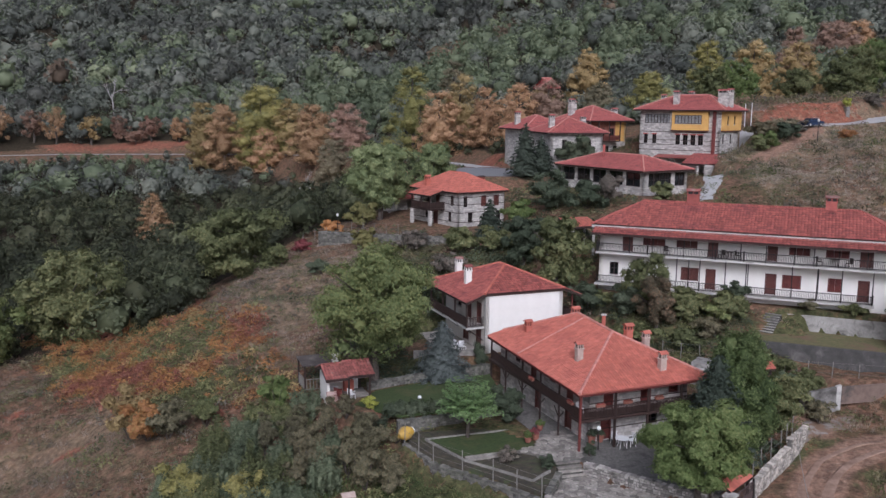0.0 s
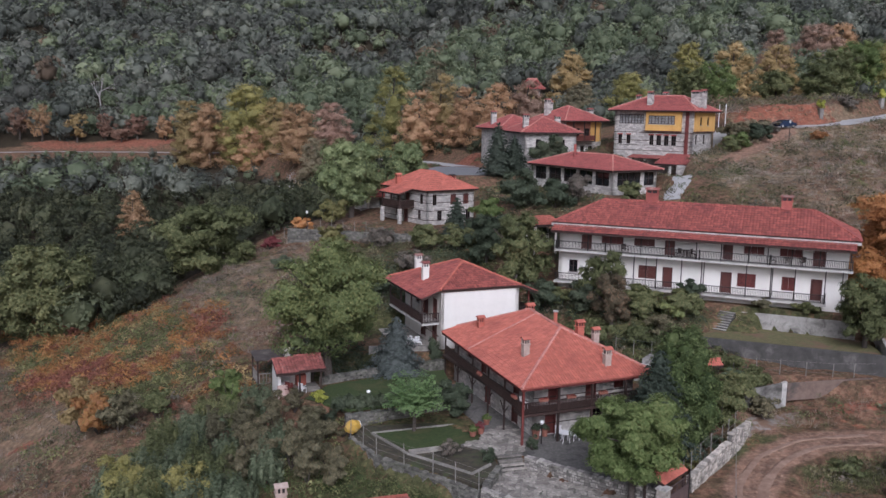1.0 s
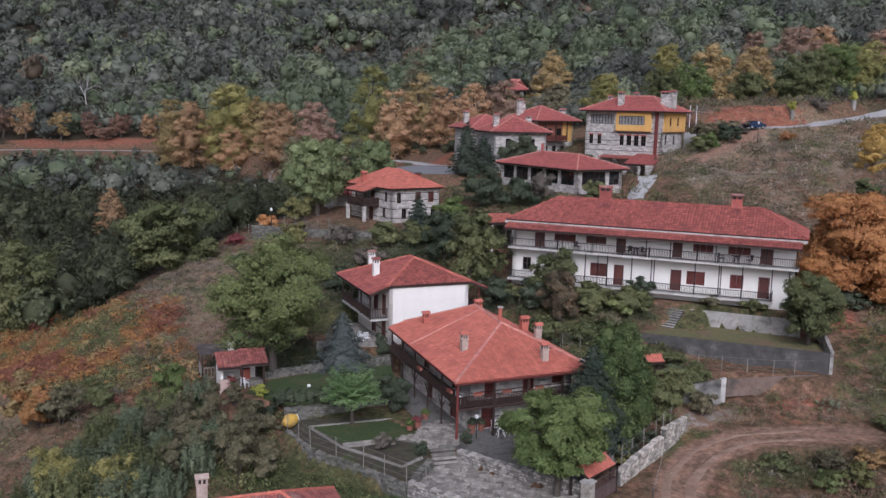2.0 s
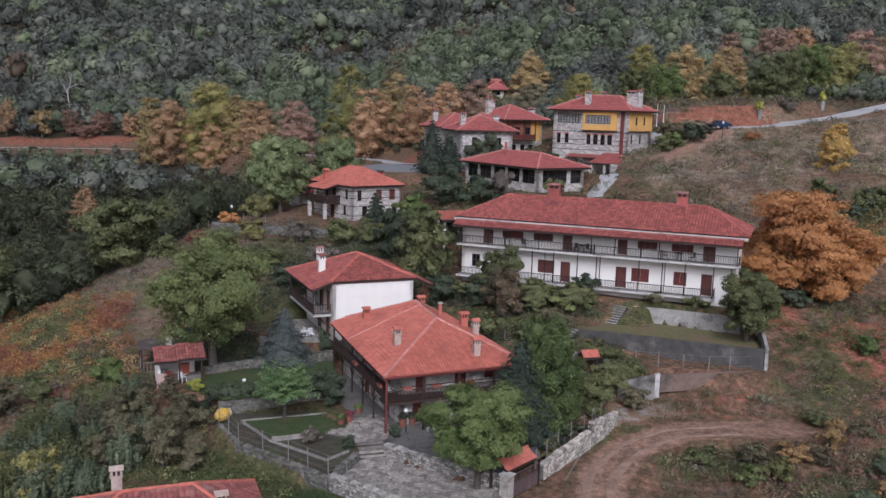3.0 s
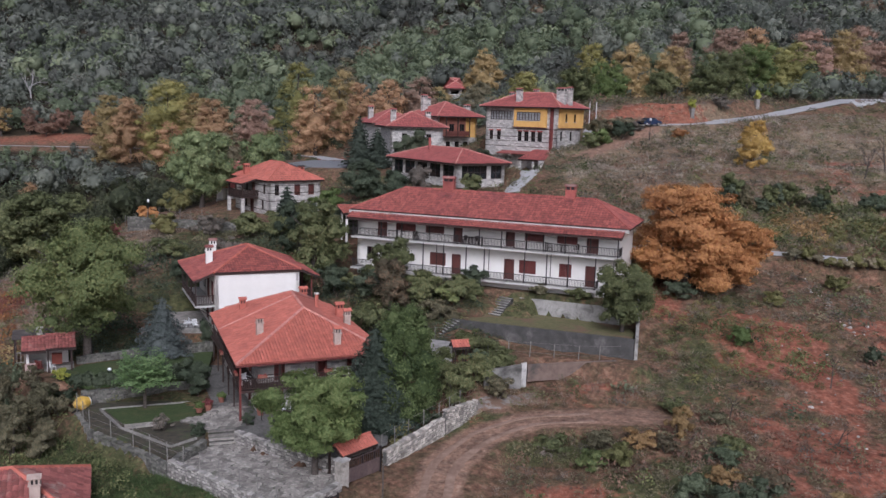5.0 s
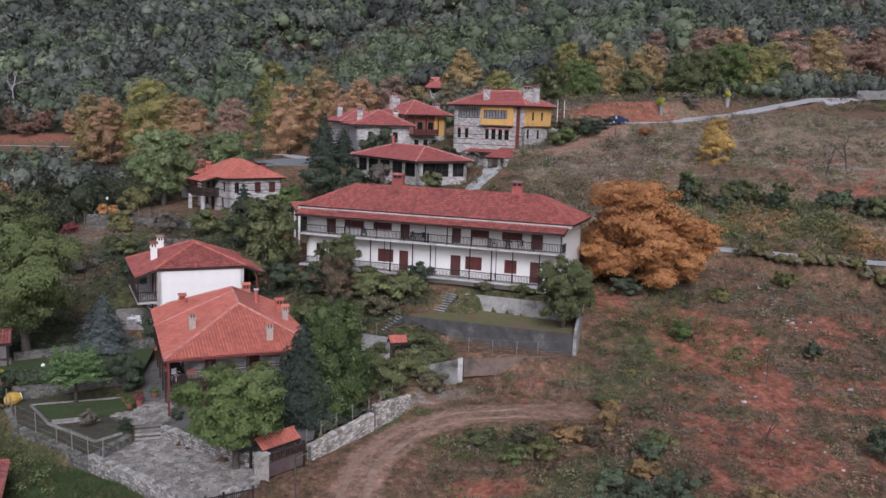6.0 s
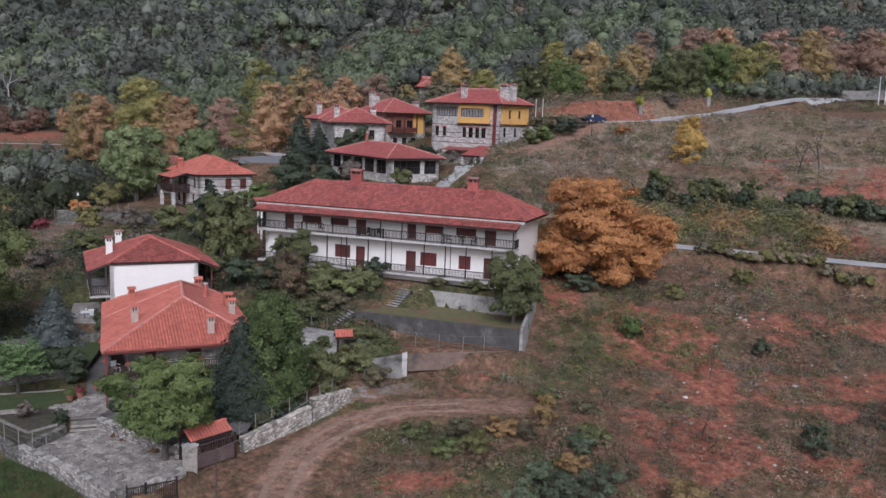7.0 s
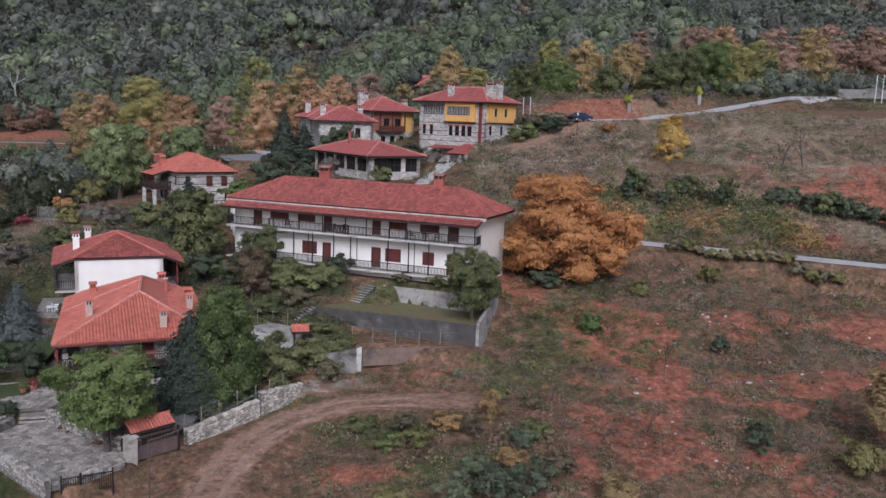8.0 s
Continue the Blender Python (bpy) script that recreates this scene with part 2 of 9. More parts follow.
M["leaf_olive"] = leaf_mat("leaves_turning_olive", [(0.10, 0.10, 0.022), (0.17, 0.16, 0.032), (0.22, 0.18, 0.045)], gain=1.0, dull=0.2)
M["leaf_orange"] = leaf_mat("leaves_autumn_orange", [(0.19, 0.082, 0.026), (0.32, 0.146, 0.038), (0.42, 0.225, 0.060)], gain=1.4, dull=0.1)
M["leaf_lemon"] = leaf_mat("leaves_olive_yellow", [(0.10, 0.10, 0.024), (0.18, 0.165, 0.036), (0.26, 0.215, 0.05)], gain=1.4, dull=0.14)
M["leaf_salmon"] = leaf_mat("leaves_autumn_salmon", [(0.19, 0.105, 0.045), (0.29, 0.165, 0.066), (0.37, 0.235, 0.094)], gain=1.3, dull=0.16)
M["leaf_gold"] = leaf_mat("leaves_autumn_gold", [(0.16, 0.112, 0.032), (0.26, 0.180, 0.050), (0.32, 0.230, 0.076)], gain=1.3, dull=0.18)
M["leaf_moss"] = leaf_mat("leaves_brownish_olive", [(0.07, 0.060, 0.024), (0.125, 0.104, 0.040), (0.19, 0.152, 0.058)], gain=1.5)
M["leaf_russet"] = leaf_mat("leaves_grey_russet", [(0.15, 0.088, 0.050), (0.23, 0.132, 0.070), (0.29, 0.170, 0.095)], gain=1.4, dull=0.25)
M["leaf_rowan"] = leaf_mat("leaves_rowan_turning", [(0.045, 0.046, 0.022), (0.085, 0.068, 0.034), (0.17, 0.095, 0.04)], gain=1.3, dull=0.15)
M["leaf_fernbrown"] = leaf_mat("ferns_golden_brown", [(0.11, 0.068, 0.026), (0.18, 0.112, 0.036), (0.26, 0.165, 0.05)], gain=1.5, dull=0.12)
M["leaf_sage"] = leaf_mat("leaves_grey_sage", [(0.038, 0.050, 0.024), (0.072, 0.088, 0.042), (0.135, 0.155, 0.078)], dull=0.12, gain=1.5)
M["leaf_herb"] = leaf_mat("leaves_dull_herb_green", [(0.030, 0.037, 0.012), (0.072, 0.080, 0.026), (0.14, 0.138, 0.045)], dull=0.12, gain=1.6)
M["leaf_umber"] = leaf_mat("leaves_olive_brown", [(0.034, 0.030, 0.015), (0.080, 0.072, 0.033), (0.145, 0.122, 0.056)], dull=0.14, gain=1.55)
M["leaf_rust"] = leaf_mat("leaves_autumn_rust", [(0.11, 0.056, 0.028), (0.18, 0.090, 0.042), (0.25, 0.135, 0.060)], gain=1.35)
M["leaf_lime"] = leaf_mat("leaves_lime_green", [(0.12, 0.13, 0.018), (0.20, 0.205, 0.03), (0.30, 0.29, 0.045)], gain=1.9, dull=0.06)
M["leaf_grey"] = leaf_mat("leaves_grey_brown_scrub", [(0.050, 0.045, 0.028), (0.095, 0.078, 0.049), (0.145, 0.11, 0.068)])
M["leaf_fern"] = leaf_mat("bracken_orange_brown", [(0.12, 0.052, 0.022), (0.21, 0.088, 0.030), (0.27, 0.135, 0.036), (0.13, 0.11, 0.036)], 0.3, gain=1.5, dull=0.08)
M["leaf_redfern"] = leaf_mat("bracken_red", [(0.12, 0.045, 0.026), (0.22, 0.075, 0.036), (0.27, 0.11, 0.045)], 0.3, gain=1.15, dull=0.2)
M["leaf_straw"] = leaf_mat("pale_straw_tufts", [(0.14, 0.108, 0.068), (0.22, 0.172, 0.11), (0.30, 0.24, 0.16)], gain=1.8)
M["leaf_dry"] = leaf_mat("dry_grass_tufts", [(0.10, 0.074, 0.044), (0.175, 0.130, 0.080), (0.24, 0.185, 0.118)], gain=1.45)
# these far wood colours carry haze too, in their muted greens
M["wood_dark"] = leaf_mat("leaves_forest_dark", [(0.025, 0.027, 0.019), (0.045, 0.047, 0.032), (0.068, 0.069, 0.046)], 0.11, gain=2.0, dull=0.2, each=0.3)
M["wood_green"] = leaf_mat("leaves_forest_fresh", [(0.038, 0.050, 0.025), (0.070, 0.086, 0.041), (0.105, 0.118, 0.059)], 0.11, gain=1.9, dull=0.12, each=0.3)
M["wood_rust"] = leaf_mat("leaves_forest_rust", [(0.10, 0.066, 0.030), (0.16, 0.100, 0.042), (0.21, 0.135, 0.055)], 0.13, gain=1.3, each=0.34)
M["wood_scrub"] = leaf_mat("leaves_evergreen_scrub", [(0.018, 0.021, 0.010), (0.037, 0.041, 0.019), (0.069, 0.070, 0.032)], 0.16, gain=1.45, dull=0.08, each=0.34)
M["wood_gully"] = leaf_mat("leaves_gully_scrub", [(0.024, 0.030, 0.013), (0.052, 0.059, 0.026), (0.093, 0.095, 0.043)], 0.16, gain=1.45, dull=0.08, each=0.34)
M["leaf_amber"] = leaf_mat("leaves_amber_yellow", [(0.24, 0.15, 0.035), (0.36, 0.24, 0.055), (0.46, 0.33, 0.085)], gain=1.35, dull=0.08)
M["leaf_meadow"] = leaf_mat("blades_olive_grass", [(0.060, 0.066, 0.022), (0.115, 0.112, 0.042), (0.19, 0.165, 0.075)], gain=1.5, dull=0.1)
M["leaf_red"] = leaf_mat("leaves_crimson", [(0.10, 0.015, 0.015), (0.17, 0.03, 0.025)])
# ---- the lie of the land ----
GX = np.array([-140, -70, -40, -20, -5, 12, 28, 45, 65, 100.0])
GY = np.array([30, 55, 70, 85, 105, 130, 165, 230, 320.0])
GZ = np.array([
    [-22, -16, -13, -9, -6, -4, -4, -4, -5, -6],
    [-20, -15, -11, -5, -2, -0.8, -1.6, -0.6, -0.4, -0.6],
    [-18, -14, -9.5, -1, 0.5, 0.3, 1.2, 2, 2, 1],
    [-16, -13, -5.5, 1.2, 2.6, 4, 6, 5.5, 5, 3],
    [-14, -11, -5, 3.5, 6.5, 8.5, 9, 11, 10.5, 9],
    [-12, -9, -4, 5.5, 8.5, 11.5, 13, 15.5, 16, 16.5],
    [-13, -11, -5, 6, 11, 14.5, 16.5, 20.5, 22.6, 24],
    [-10, -9, -4, 6, 13.5, 17, 21, 25, 28, 30],
    [2, 5, 7, 12, 18, 23, 27, 31, 36, 44]])


def smooth(t):
    t = np.clip(t, 0, 1)
    return t * t * (3 - 2 * t)


def vnoise(x, y, seed=0):
    """Smooth value noise in -1..1 on arrays."""
    xi, yi = np.floor(x), np.floor(y)
    fx, fy = smooth(x - xi), smooth(y - yi)

    def h(a, b):
        v = np.sin(a * 127.1 + b * 311.7 + seed * 74.7) * 43758.5453
        return (v - np.floor(v)) * 2 - 1
    a, b, c, d = h(xi, yi), h(xi + 1, yi), h(xi, yi + 1), h(xi + 1, yi + 1)
    return (a * (1 - fx) + b * fx) * (1 - fy) + (c * (1 - fx) + d * fx) * fy


def fbm(x, y, octaves=4, seed=0):
    s, a, k = 0, 1, 1
    for i in range(octaves):
        s, a, k = s + a * vnoise(x * k, y * k, seed + i), a * 0.5, k * 2.03
    return s


def hermite(g, v):
    """Indices and weights of a monotone-looking cubic through the lines g."""
    v = np.clip(v, g[0], g[-1])
    i = np.clip(np.searchsorted(g, v) - 1, 0, len(g) - 2)
    return i, smooth((v - g[i]) / (g[i + 1] - g[i])) * 0.5 + (v - g[i]) / (g[i + 1] - g[i]) * 0.5


def frame_uv(x, y, ox, oy, ang):
    c, s = math.cos(math.radians(ang)), math.sin(math.radians(ang))
    return (x - ox) * c + (y - oy) * s, -(x - ox) * s + (y - oy) * c


# level pads: origin x, y, turn, u0, u1, v0, v1, height, blend
GARDEN_PADS = [
    (10.6, 58.9, 23, -2.8, 14, -0.4, 19, 0.0, 1.0),        # terrace of the front house
    (10.7, 57.6, -37, -0.6, 8.5, 0.1, 4, 0.0, 0.35),       # its front apron
    (3.5, 60.0, -38, -4.6, 5.4, -3.4, 3.6, -0.2, 0.7),     # garden beds
    (7.9, 52.7, -37, 0.1, 11.4, 0.1, 5.0, -0.75, 0.3),     # stone patio
    (-2.5, 68.6, 23, -5.5, 6.5, -2.2, 3.6, 0.75, 0.7),     # upper lawn
    (4.65, 77.5, 22.6, -6.0, 9, -0.8, 10, 2.0, 0.8),       # white house
]
VILLAGE_PADS = [
    (16.2, 88.4, -22, -1, 28.3, -0.35, 10, 5.7, 0.5),      # long house
    (26.9, 77.0, -25.6, 1.5, 15.6, 0.95, 4.0, 3.85, 0.3),   # grass terrace below it
    (26.9, 77.0, -25.6, 5.6, 15.6, 0.95, 6.5, 3.85, 0.3),  # the wider end of that terrace
    (2.1, 118.3, 36, -5, 9, -4, 12, 8.0, 2.0),             # stone house
    (27.9, 122.4, 34, -1, 9, -1, 20, 12.2, 2.0),           # pavilion
    (38.5, 132.0, 34, 0, 6, -1, 14, 12.6, 2.5),            # yard beside it
    (45.7, 147.8, 36.8, -3, 8, 0, 16, 15.4, 3.0),          # inn
    (33.5, 157.1, -37.4, 3, 16.5, -9, 0.3, 13.0, 1.6),     # yard before the inn
    (9, 152, 20, -8, 8, -12, 10, 13.4, 4.0),               # asphalt yard
]
PADS = GARDEN_PADS + VILLAGE_PADS
# strips: half width, blend, points x, y, z
TRACK = [(24.8, 44, -1.9), (24.8, 50, -1.5), (25.6, 55, -1.0), (28.3, 58.9, -0.45), (32, 61.2, 0.0), (37, 61.8, 0.2), (41, 61.5, 0.4)]
LANE = [(25.5, 66.5, 1.0), (28, 70.0, 2.0), (32, 71.4, 2.4), (37.5, 70.1, 2.55), (41.2, 68.8, 2.5)]
ROADR = [(44, 93, 8.6), (55, 96.5, 8.5), (67.3, 95.2, 8.0), (80, 92, 7.6), (100, 86, 7.0), (130, 78, 6)]
ROADUP = [(52, 158, 20.6), (62, 155, 21.6), (74, 160, 22.2), (90, 170, 24.2), (108, 184, 27.2), (118, 196, 28.4), (140, 222, 29.6)]
ROADL = [(-260, 300, 4.0), (-190, 310, 5.0), (-140, 322, 6.0), (-100, 320, 6.6), (-60, 310, 7.4), (-30, 262, 9.5), (0, 190, 12.5), (8, 160, 13.4)]
STRIPS = [(2.2, 1.5, TRACK), (1.5, 0.7, LANE), (2.2, 1.8, ROADR), (2.6, 2.5, ROADUP), (3.0, 4.0, ROADL)]


def strip_hit(x, y, pts):
    best, zz = np.full(np.shape(x), 1e9), np.zeros(np.shape(x))
    for (x0, y0, z0), (x1, y1, z1) in zip(pts, pts[1:]):
        dx, dy = x1 - x0, y1 - y0
        k = np.clip(((x - x0) * dx + (y - y0) * dy) / (dx * dx + dy * dy), 0, 1)
        d = np.hypot(x - x0 - k * dx, y - y0 - k * dy)
        zz = np.where(d < best, z0 + k * (z1 - z0), zz)
        best = np.minimum(best, d)
    return best, zz


def ground(x, y, rough=True):
    x, y = np.asarray(x, float), np.asarray(y, float)
    i, a = hermite(GX, x)
    j, b = hermite(GY, y)
    z = (GZ[j, i] * (1 - a) + GZ[j, i + 1] * a) * (1 - b) + (GZ[j + 1, i] * (1 - a) + GZ[j + 1, i + 1] * a) * b
    far = np.maximum(y - 300, 0)
    rise = 0.235 * far - 0.00003 * far ** 2
    z = z + np.where(far > 0, rise * (0.9 + 0.12 * np.tanh(x / 250)), 0)
    z = z + smooth((y - 330) / 300) * 22 * fbm(x / 170, y / 170, 3, 5)
    z = z + smooth((-x - 55) / 60) * smooth((260 - y) / 80) * 7 * (1 + fbm(x / 45, y / 45, 2, 7))
    if rough:
        z = z + 0.55 * fbm(x / 11, y / 11, 2, 1) + 0.16 * fbm(x / 2.6, y / 2.6, 3, 2)
    z = z + 2.6 * smooth((y - 158.5 - 0.55 * np.maximum(0, x - 70)) / 3.5) * smooth((x - 50) / 6) * smooth((104 - x) / 20) * (1 - smooth((y - 180) / 25))
    for w, bl, pts in STRIPS:
        d, zz = strip_hit(x, y, pts)
        k = 1 - smooth((d - w) / bl)
        z = z * (1 - k) + zz * k
    for ox, oy, ang, u0, u1, v0, v1, h, bl in PADS:
        u, v = frame_uv(x, y, ox, oy, ang)
        d = np.hypot(np.maximum(np.maximum(u0 - u, u - u1), 0), np.maximum(np.maximum(v0 - v, v - v1), 0))
        k = 1 - smooth(d / bl)
        z = z * (1 - k) + h * k
    return z


def gz(x, y):
    return float(ground(np.array([x]), np.array([y]))[0])

# ---- mesh tools ----
class Mesh:
    """Collects points and faces of one part."""

    def __init__(self):
        self.v, self.f = [], []

    def face(self, *pts):
        n = len(self.v)
        self.v += [tuple(p) for p in pts]
        self.f.append(tuple(range(n, n + len(pts))))

    def box(self, a, b, to=None):
        (x0, y0, z0), (x1, y1, z1) = a, b
        p = [(x, y, z) for z in (z0, z1) for x, y in ((x0, y0), (x1, y0), (x1, y1), (x0, y1))]
        if to:
            p = [to(*q) for q in p]
        n = len(self.v)
        self.v += p
        self.f += [tuple(n + i for i in q) for q in ((3, 2, 1, 0), (4, 5, 6, 7), (0, 1, 5, 4), (1, 2, 6, 5), (2, 3, 7, 6), (3, 0, 4, 7))]

    def tube(self, p0, p1, r0, r1=None, n=6, cap=True):
        p0, p1 = Vector(p0), Vector(p1)
        r1 = r0 if r1 is None else r1
        d = (p1 - p0).normalized()
        a = d.orthogonal().normalized()
        b = d.cross(a)
        k = len(self.v)
        for p, r in ((p0, r0), (p1, r1)):
            for i in range(n):
                t = 2 * math.pi * i / n
                self.v.append(tuple(p + r * (math.cos(t) * a + math.sin(t) * b)))
        self.f += [(k + i, k + (i + 1) % n, k + n + (i + 1) % n, k + n + i) for i in range(n)]
        if cap:
            self.f += [tuple(k + n - 1 - i for i in range(n)), tuple(k + n + i for i in range(n))]

    def slab(self, poly, drop):
        """A sheet with the outline poly, drop thick below it."""
        n = len(self.v)
        m = len(poly)
        self.v += [tuple(p) for p in poly] + [(p[0], p[1], p[2] - drop) for p in poly]
        self.f += [tuple(range(n, n + m)), tuple(range(n + 2 * m - 1, n + m - 1, -1))]
        self.f += [(n + (i + 1) % m, n + i, n + m + i, n + m + (i + 1) % m) for i in range(m)]

    def lathe(self, profile, centre=(0, 0, 0), n=10):
        k = len(self.v)
        for r, z in profile:
            for i in range(n):
                t = 2 * math.pi * i / n
                self.v.append((centre[0] + r * math.cos(t), centre[1] + r * math.sin(t), centre[2] + z))
        for j in range(len(profile) - 1):
            for i in range(n):
                self.f.append((k + j * n + i, k + j * n + (i + 1) % n, k + (j + 1) * n + (i + 1) % n, k + (j + 1) * n + i))
        self.f += [tuple(k + n - 1 - i for i in range(n)), tuple(k + (len(profile) - 1) * n + i for i in range(n))]

    def data(self, name, mat, soft=False):
        me = bpy.data.meshes.new(name)
        me.from_pydata(self.v, [], self.f)
        me.materials.append(mat)
        if soft:
            me.polygons.foreach_set("use_smooth", [True] * len(me.polygons))
        return me


def thing(name, x, y, z, ang=0.0, label="", category="", group="", kind=""):
    ob = new(name)
    ob.empty_display_size = 0.3
    ob.matrix_basis = pose(x, y, z, 0, 0, ang)
    return tagged(ob, label, category, group, kind)


def part(name, me, material, parent, label="", soft=False, kind=""):
    ob = new(name, me.data(name, M[material], soft) if isinstance(me, Mesh) else me)
    ob.parent = parent
    return tagged(ob, label, kind=kind)


def solo(name, me, material, label="", category="", group="", kind="", soft=False, m=None):
    ob = new(name, me.data(name, M[material], soft) if isinstance(me, Mesh) else me)
    if m is not None:
        ob.matrix_basis = m
    return tagged(ob, label, category, group, kind)


def np_mesh(name, verts, faces, mats, index=None, smooth=False):
    """A mesh from arrays: verts n x 3, faces k x 3 or k x 4."""
    me = bpy.data.meshes.new(name)
    nf, w = faces.shape
    me.vertices.add(len(verts))
    me.vertices.foreach_set("co", np.ascontiguousarray(verts, np.float32).ravel())
    me.loops.add(nf * w)
    me.loops.foreach_set("vertex_index", np.ascontiguousarray(faces, np.int32).ravel())
    me.polygons.add(nf)
    me.polygons.foreach_set("loop_start", np.arange(0, nf * w, w, dtype=np.int32))
    for k in mats:
        me.materials.append(M[k])
    if index is not None:
        me.polygons.foreach_set("material_index", np.ascontiguousarray(index, np.int32))
    if smooth:
        me.polygons.foreach_set("use_smooth", np.ones(nf, bool))
    me.update(calc_edges=True)
    return me

# ---- ground: one sheet to the horizon ----
def lines(spans):
    out = [spans[0][0]]
    for a, b, step in spans:
        n = max(1, round((b - a) / step))
        out += list(a + (b - a) * (np.arange(n) + 1) / n)
    return np.array(out)


def bare_soil(x, y):
    """Where the red earth shows."""
    n = fbm(x / 9, y / 9, 4, 11)
    slope = smooth((x - 44) / 10) * smooth((y - 46) / 6) * (1 - smooth((y - 78) / 8))
    upper = smooth((x - 78) / 12) * smooth((y - 95) / 4) * smooth((142 - y) / 16)
    k = smooth((n + 0.02 + 0.42 * slope + 0.28 * upper) / 0.4) * (0.2 + 0.8 * np.maximum(slope, upper))

    def spot(px, py, rx, ry):
        return smooth(1.35 - np.hypot((x - px) / rx, (y - py) / ry) + 0.35 * n)
    for px, py, rx, ry in ((33.4, 51.4, 4.2, 1.9), (48.4, 52, 1.4, 4.5), (50.7, 59.6, 4, 1.0), (47, 82, 3.2, 6), (-31, 71.5, 2.2, 1.2), (-40, 82, 2.5, 1.2), (82, 100, 6, 2), (94.8, 135.5, 5, 1.8), (102, 130, 5, 2.6), (85.6, 106.8, 5, 2), (95.8, 118.3, 4, 2.4), (88, 134, 8, 2.4), (66, 77, 5, 2.2), (63, 67, 3.5, 3), (68, 65.5, 4, 4), (38, 66.3, 3, 0.7), (68, 163, 17, 5), (98, 183, 10, 4), (-105, 332, 60, 7), (4, 172, 12, 9)):
        k = np.maximum(k, spot(px, py, rx, ry))
    return k


def lush(x, y):
    """Where grass and herbs are green."""
    n = fbm(x / 6, y / 6, 3, 21)
    k = 0.12 + 0.5 * n - 0.1 * smooth((x - 50) / 8) * smooth((96 - y) / 6)
    for px, py, rx, ry in ((5, 50, 6, 4), (9.6, 49.8, 4, 3), (1.5, 64.2, 5, 1.8), (-1.2, 60.5, 2.5, 4), (4.5, 57.5, 4, 3), (1, 54, 5, 3), (-1, 57, 4, 5), (20, 79, 10, 5), (-1, 86, 7, 6), (35, 80, 7, 3.5), (28.5, 80, 3, 2), (-4.5, 75, 6, 4), (4, 96, 10, 9), (12, 112, 9, 6), (20, 128, 6, 12), (-6, 106, 6, 6), (26.8, 60.2, 1.0, 3), (29.3, 62.3, 1.3, 1.0), (52, 74, 7, 6), (47, 66, 5, 5), (34, 56.5, 6, 2), (-22, 74, 6, 5), (40, 52, 9, 3)):
        k = np.maximum(k, smooth(1.4 - np.hypot((x - px) / rx, (y - py) / ry) + 0.4 * n))
    return np.clip(k, 0, 1)


FOOTPATH = [(63, 152.5, 0), (56, 145, 0), (48, 138, 0), (42, 132, 0)]


def track_mask(x, y):
    """Trodden earth of the track, the lane and the turning place."""
    k = np.zeros(np.shape(x))
    for w, pts in ((1.75, TRACK), (1.6, FOOTPATH)):
        k = np.maximum(k, 1 - smooth((strip_hit(x, y, pts)[0] - w * 0.6) / (w * 0.8)))
    for px, py, rx, ry in ((35.5, 62.2, 5.5, 1.6), (29.3, 64.2, 2.0, 1.8), (24.8, 45, 2.6, 5)):
        k = np.maximum(k, smooth(1.3 - np.hypot((x - px) / rx, (y - py) / ry)))
    return k


def build_ground():
    xs = lines([(-3000, -600, 200), (-600, -160, 22), (-160, -52, 4), (-52, -14, 1.0), (-14, 46, 0.65), (46, 100, 1.0), (100, 180, 3), (180, 600, 20), (600, 3000, 200)])
    ys = lines([(-600, 0, 60), (0, 40, 5), (40, 82, 0.65), (82, 135, 1.1), (135, 180, 1.6), (180, 340, 4), (340, 1400, 18), (1400, 4000, 200)])
    gx, gy = np.meshgrid(xs, ys)
    z = ground(gx, gy)
    nx, ny = len(xs), len(ys)
    v = np.stack([gx.ravel(), gy.ravel(), z.ravel()], 1)
    i = np.arange(nx * ny).reshape(ny, nx)
    f = np.stack([i[:-1, :-1].ravel(), i[:-1, 1:].ravel(), i[1:, 1:].ravel(), i[1:, :-1].ravel()], 1)
    me = np_mesh("ground", v, f, ["earth"], smooth=True)
    at = me.attributes.new("cover", "FLOAT_COLOR", "POINT")
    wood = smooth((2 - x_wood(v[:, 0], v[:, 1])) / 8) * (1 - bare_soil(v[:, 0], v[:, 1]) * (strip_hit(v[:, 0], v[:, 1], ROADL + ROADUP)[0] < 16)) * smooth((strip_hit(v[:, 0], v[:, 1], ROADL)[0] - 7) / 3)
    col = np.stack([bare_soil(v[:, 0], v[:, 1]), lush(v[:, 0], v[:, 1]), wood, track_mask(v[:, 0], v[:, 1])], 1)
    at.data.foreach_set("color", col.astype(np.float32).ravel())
    x, y = v[:, 0], v[:, 1]
    hay = smooth((x - 40) / 6) * smooth((y - 96) / 6) * smooth((172 - y) / 6) * smooth((160 - x) / 20) * np.clip(0.6 + 1.1 * fbm(x / 14, y / 6, 3, 29), 0, 1)
    for px, py, rx, ry, k in ((-17, 97, 8, 15, 0.8), (-36, 70, 14, 8, 0.55)):
        hay = np.maximum(hay, k * smooth(1.4 - np.hypot((x - px) / rx, (y - py) / ry) + 0.4 * fbm(x / 6, y / 6, 3, 33)))
    me.attributes.new("hay", "FLOAT", "POINT").data.foreach_set("value", hay.astype(np.float32))
    return tagged(new("ground", me), "hillside of dry grass, low herbs and bare red earth", "ground", kind="structure")


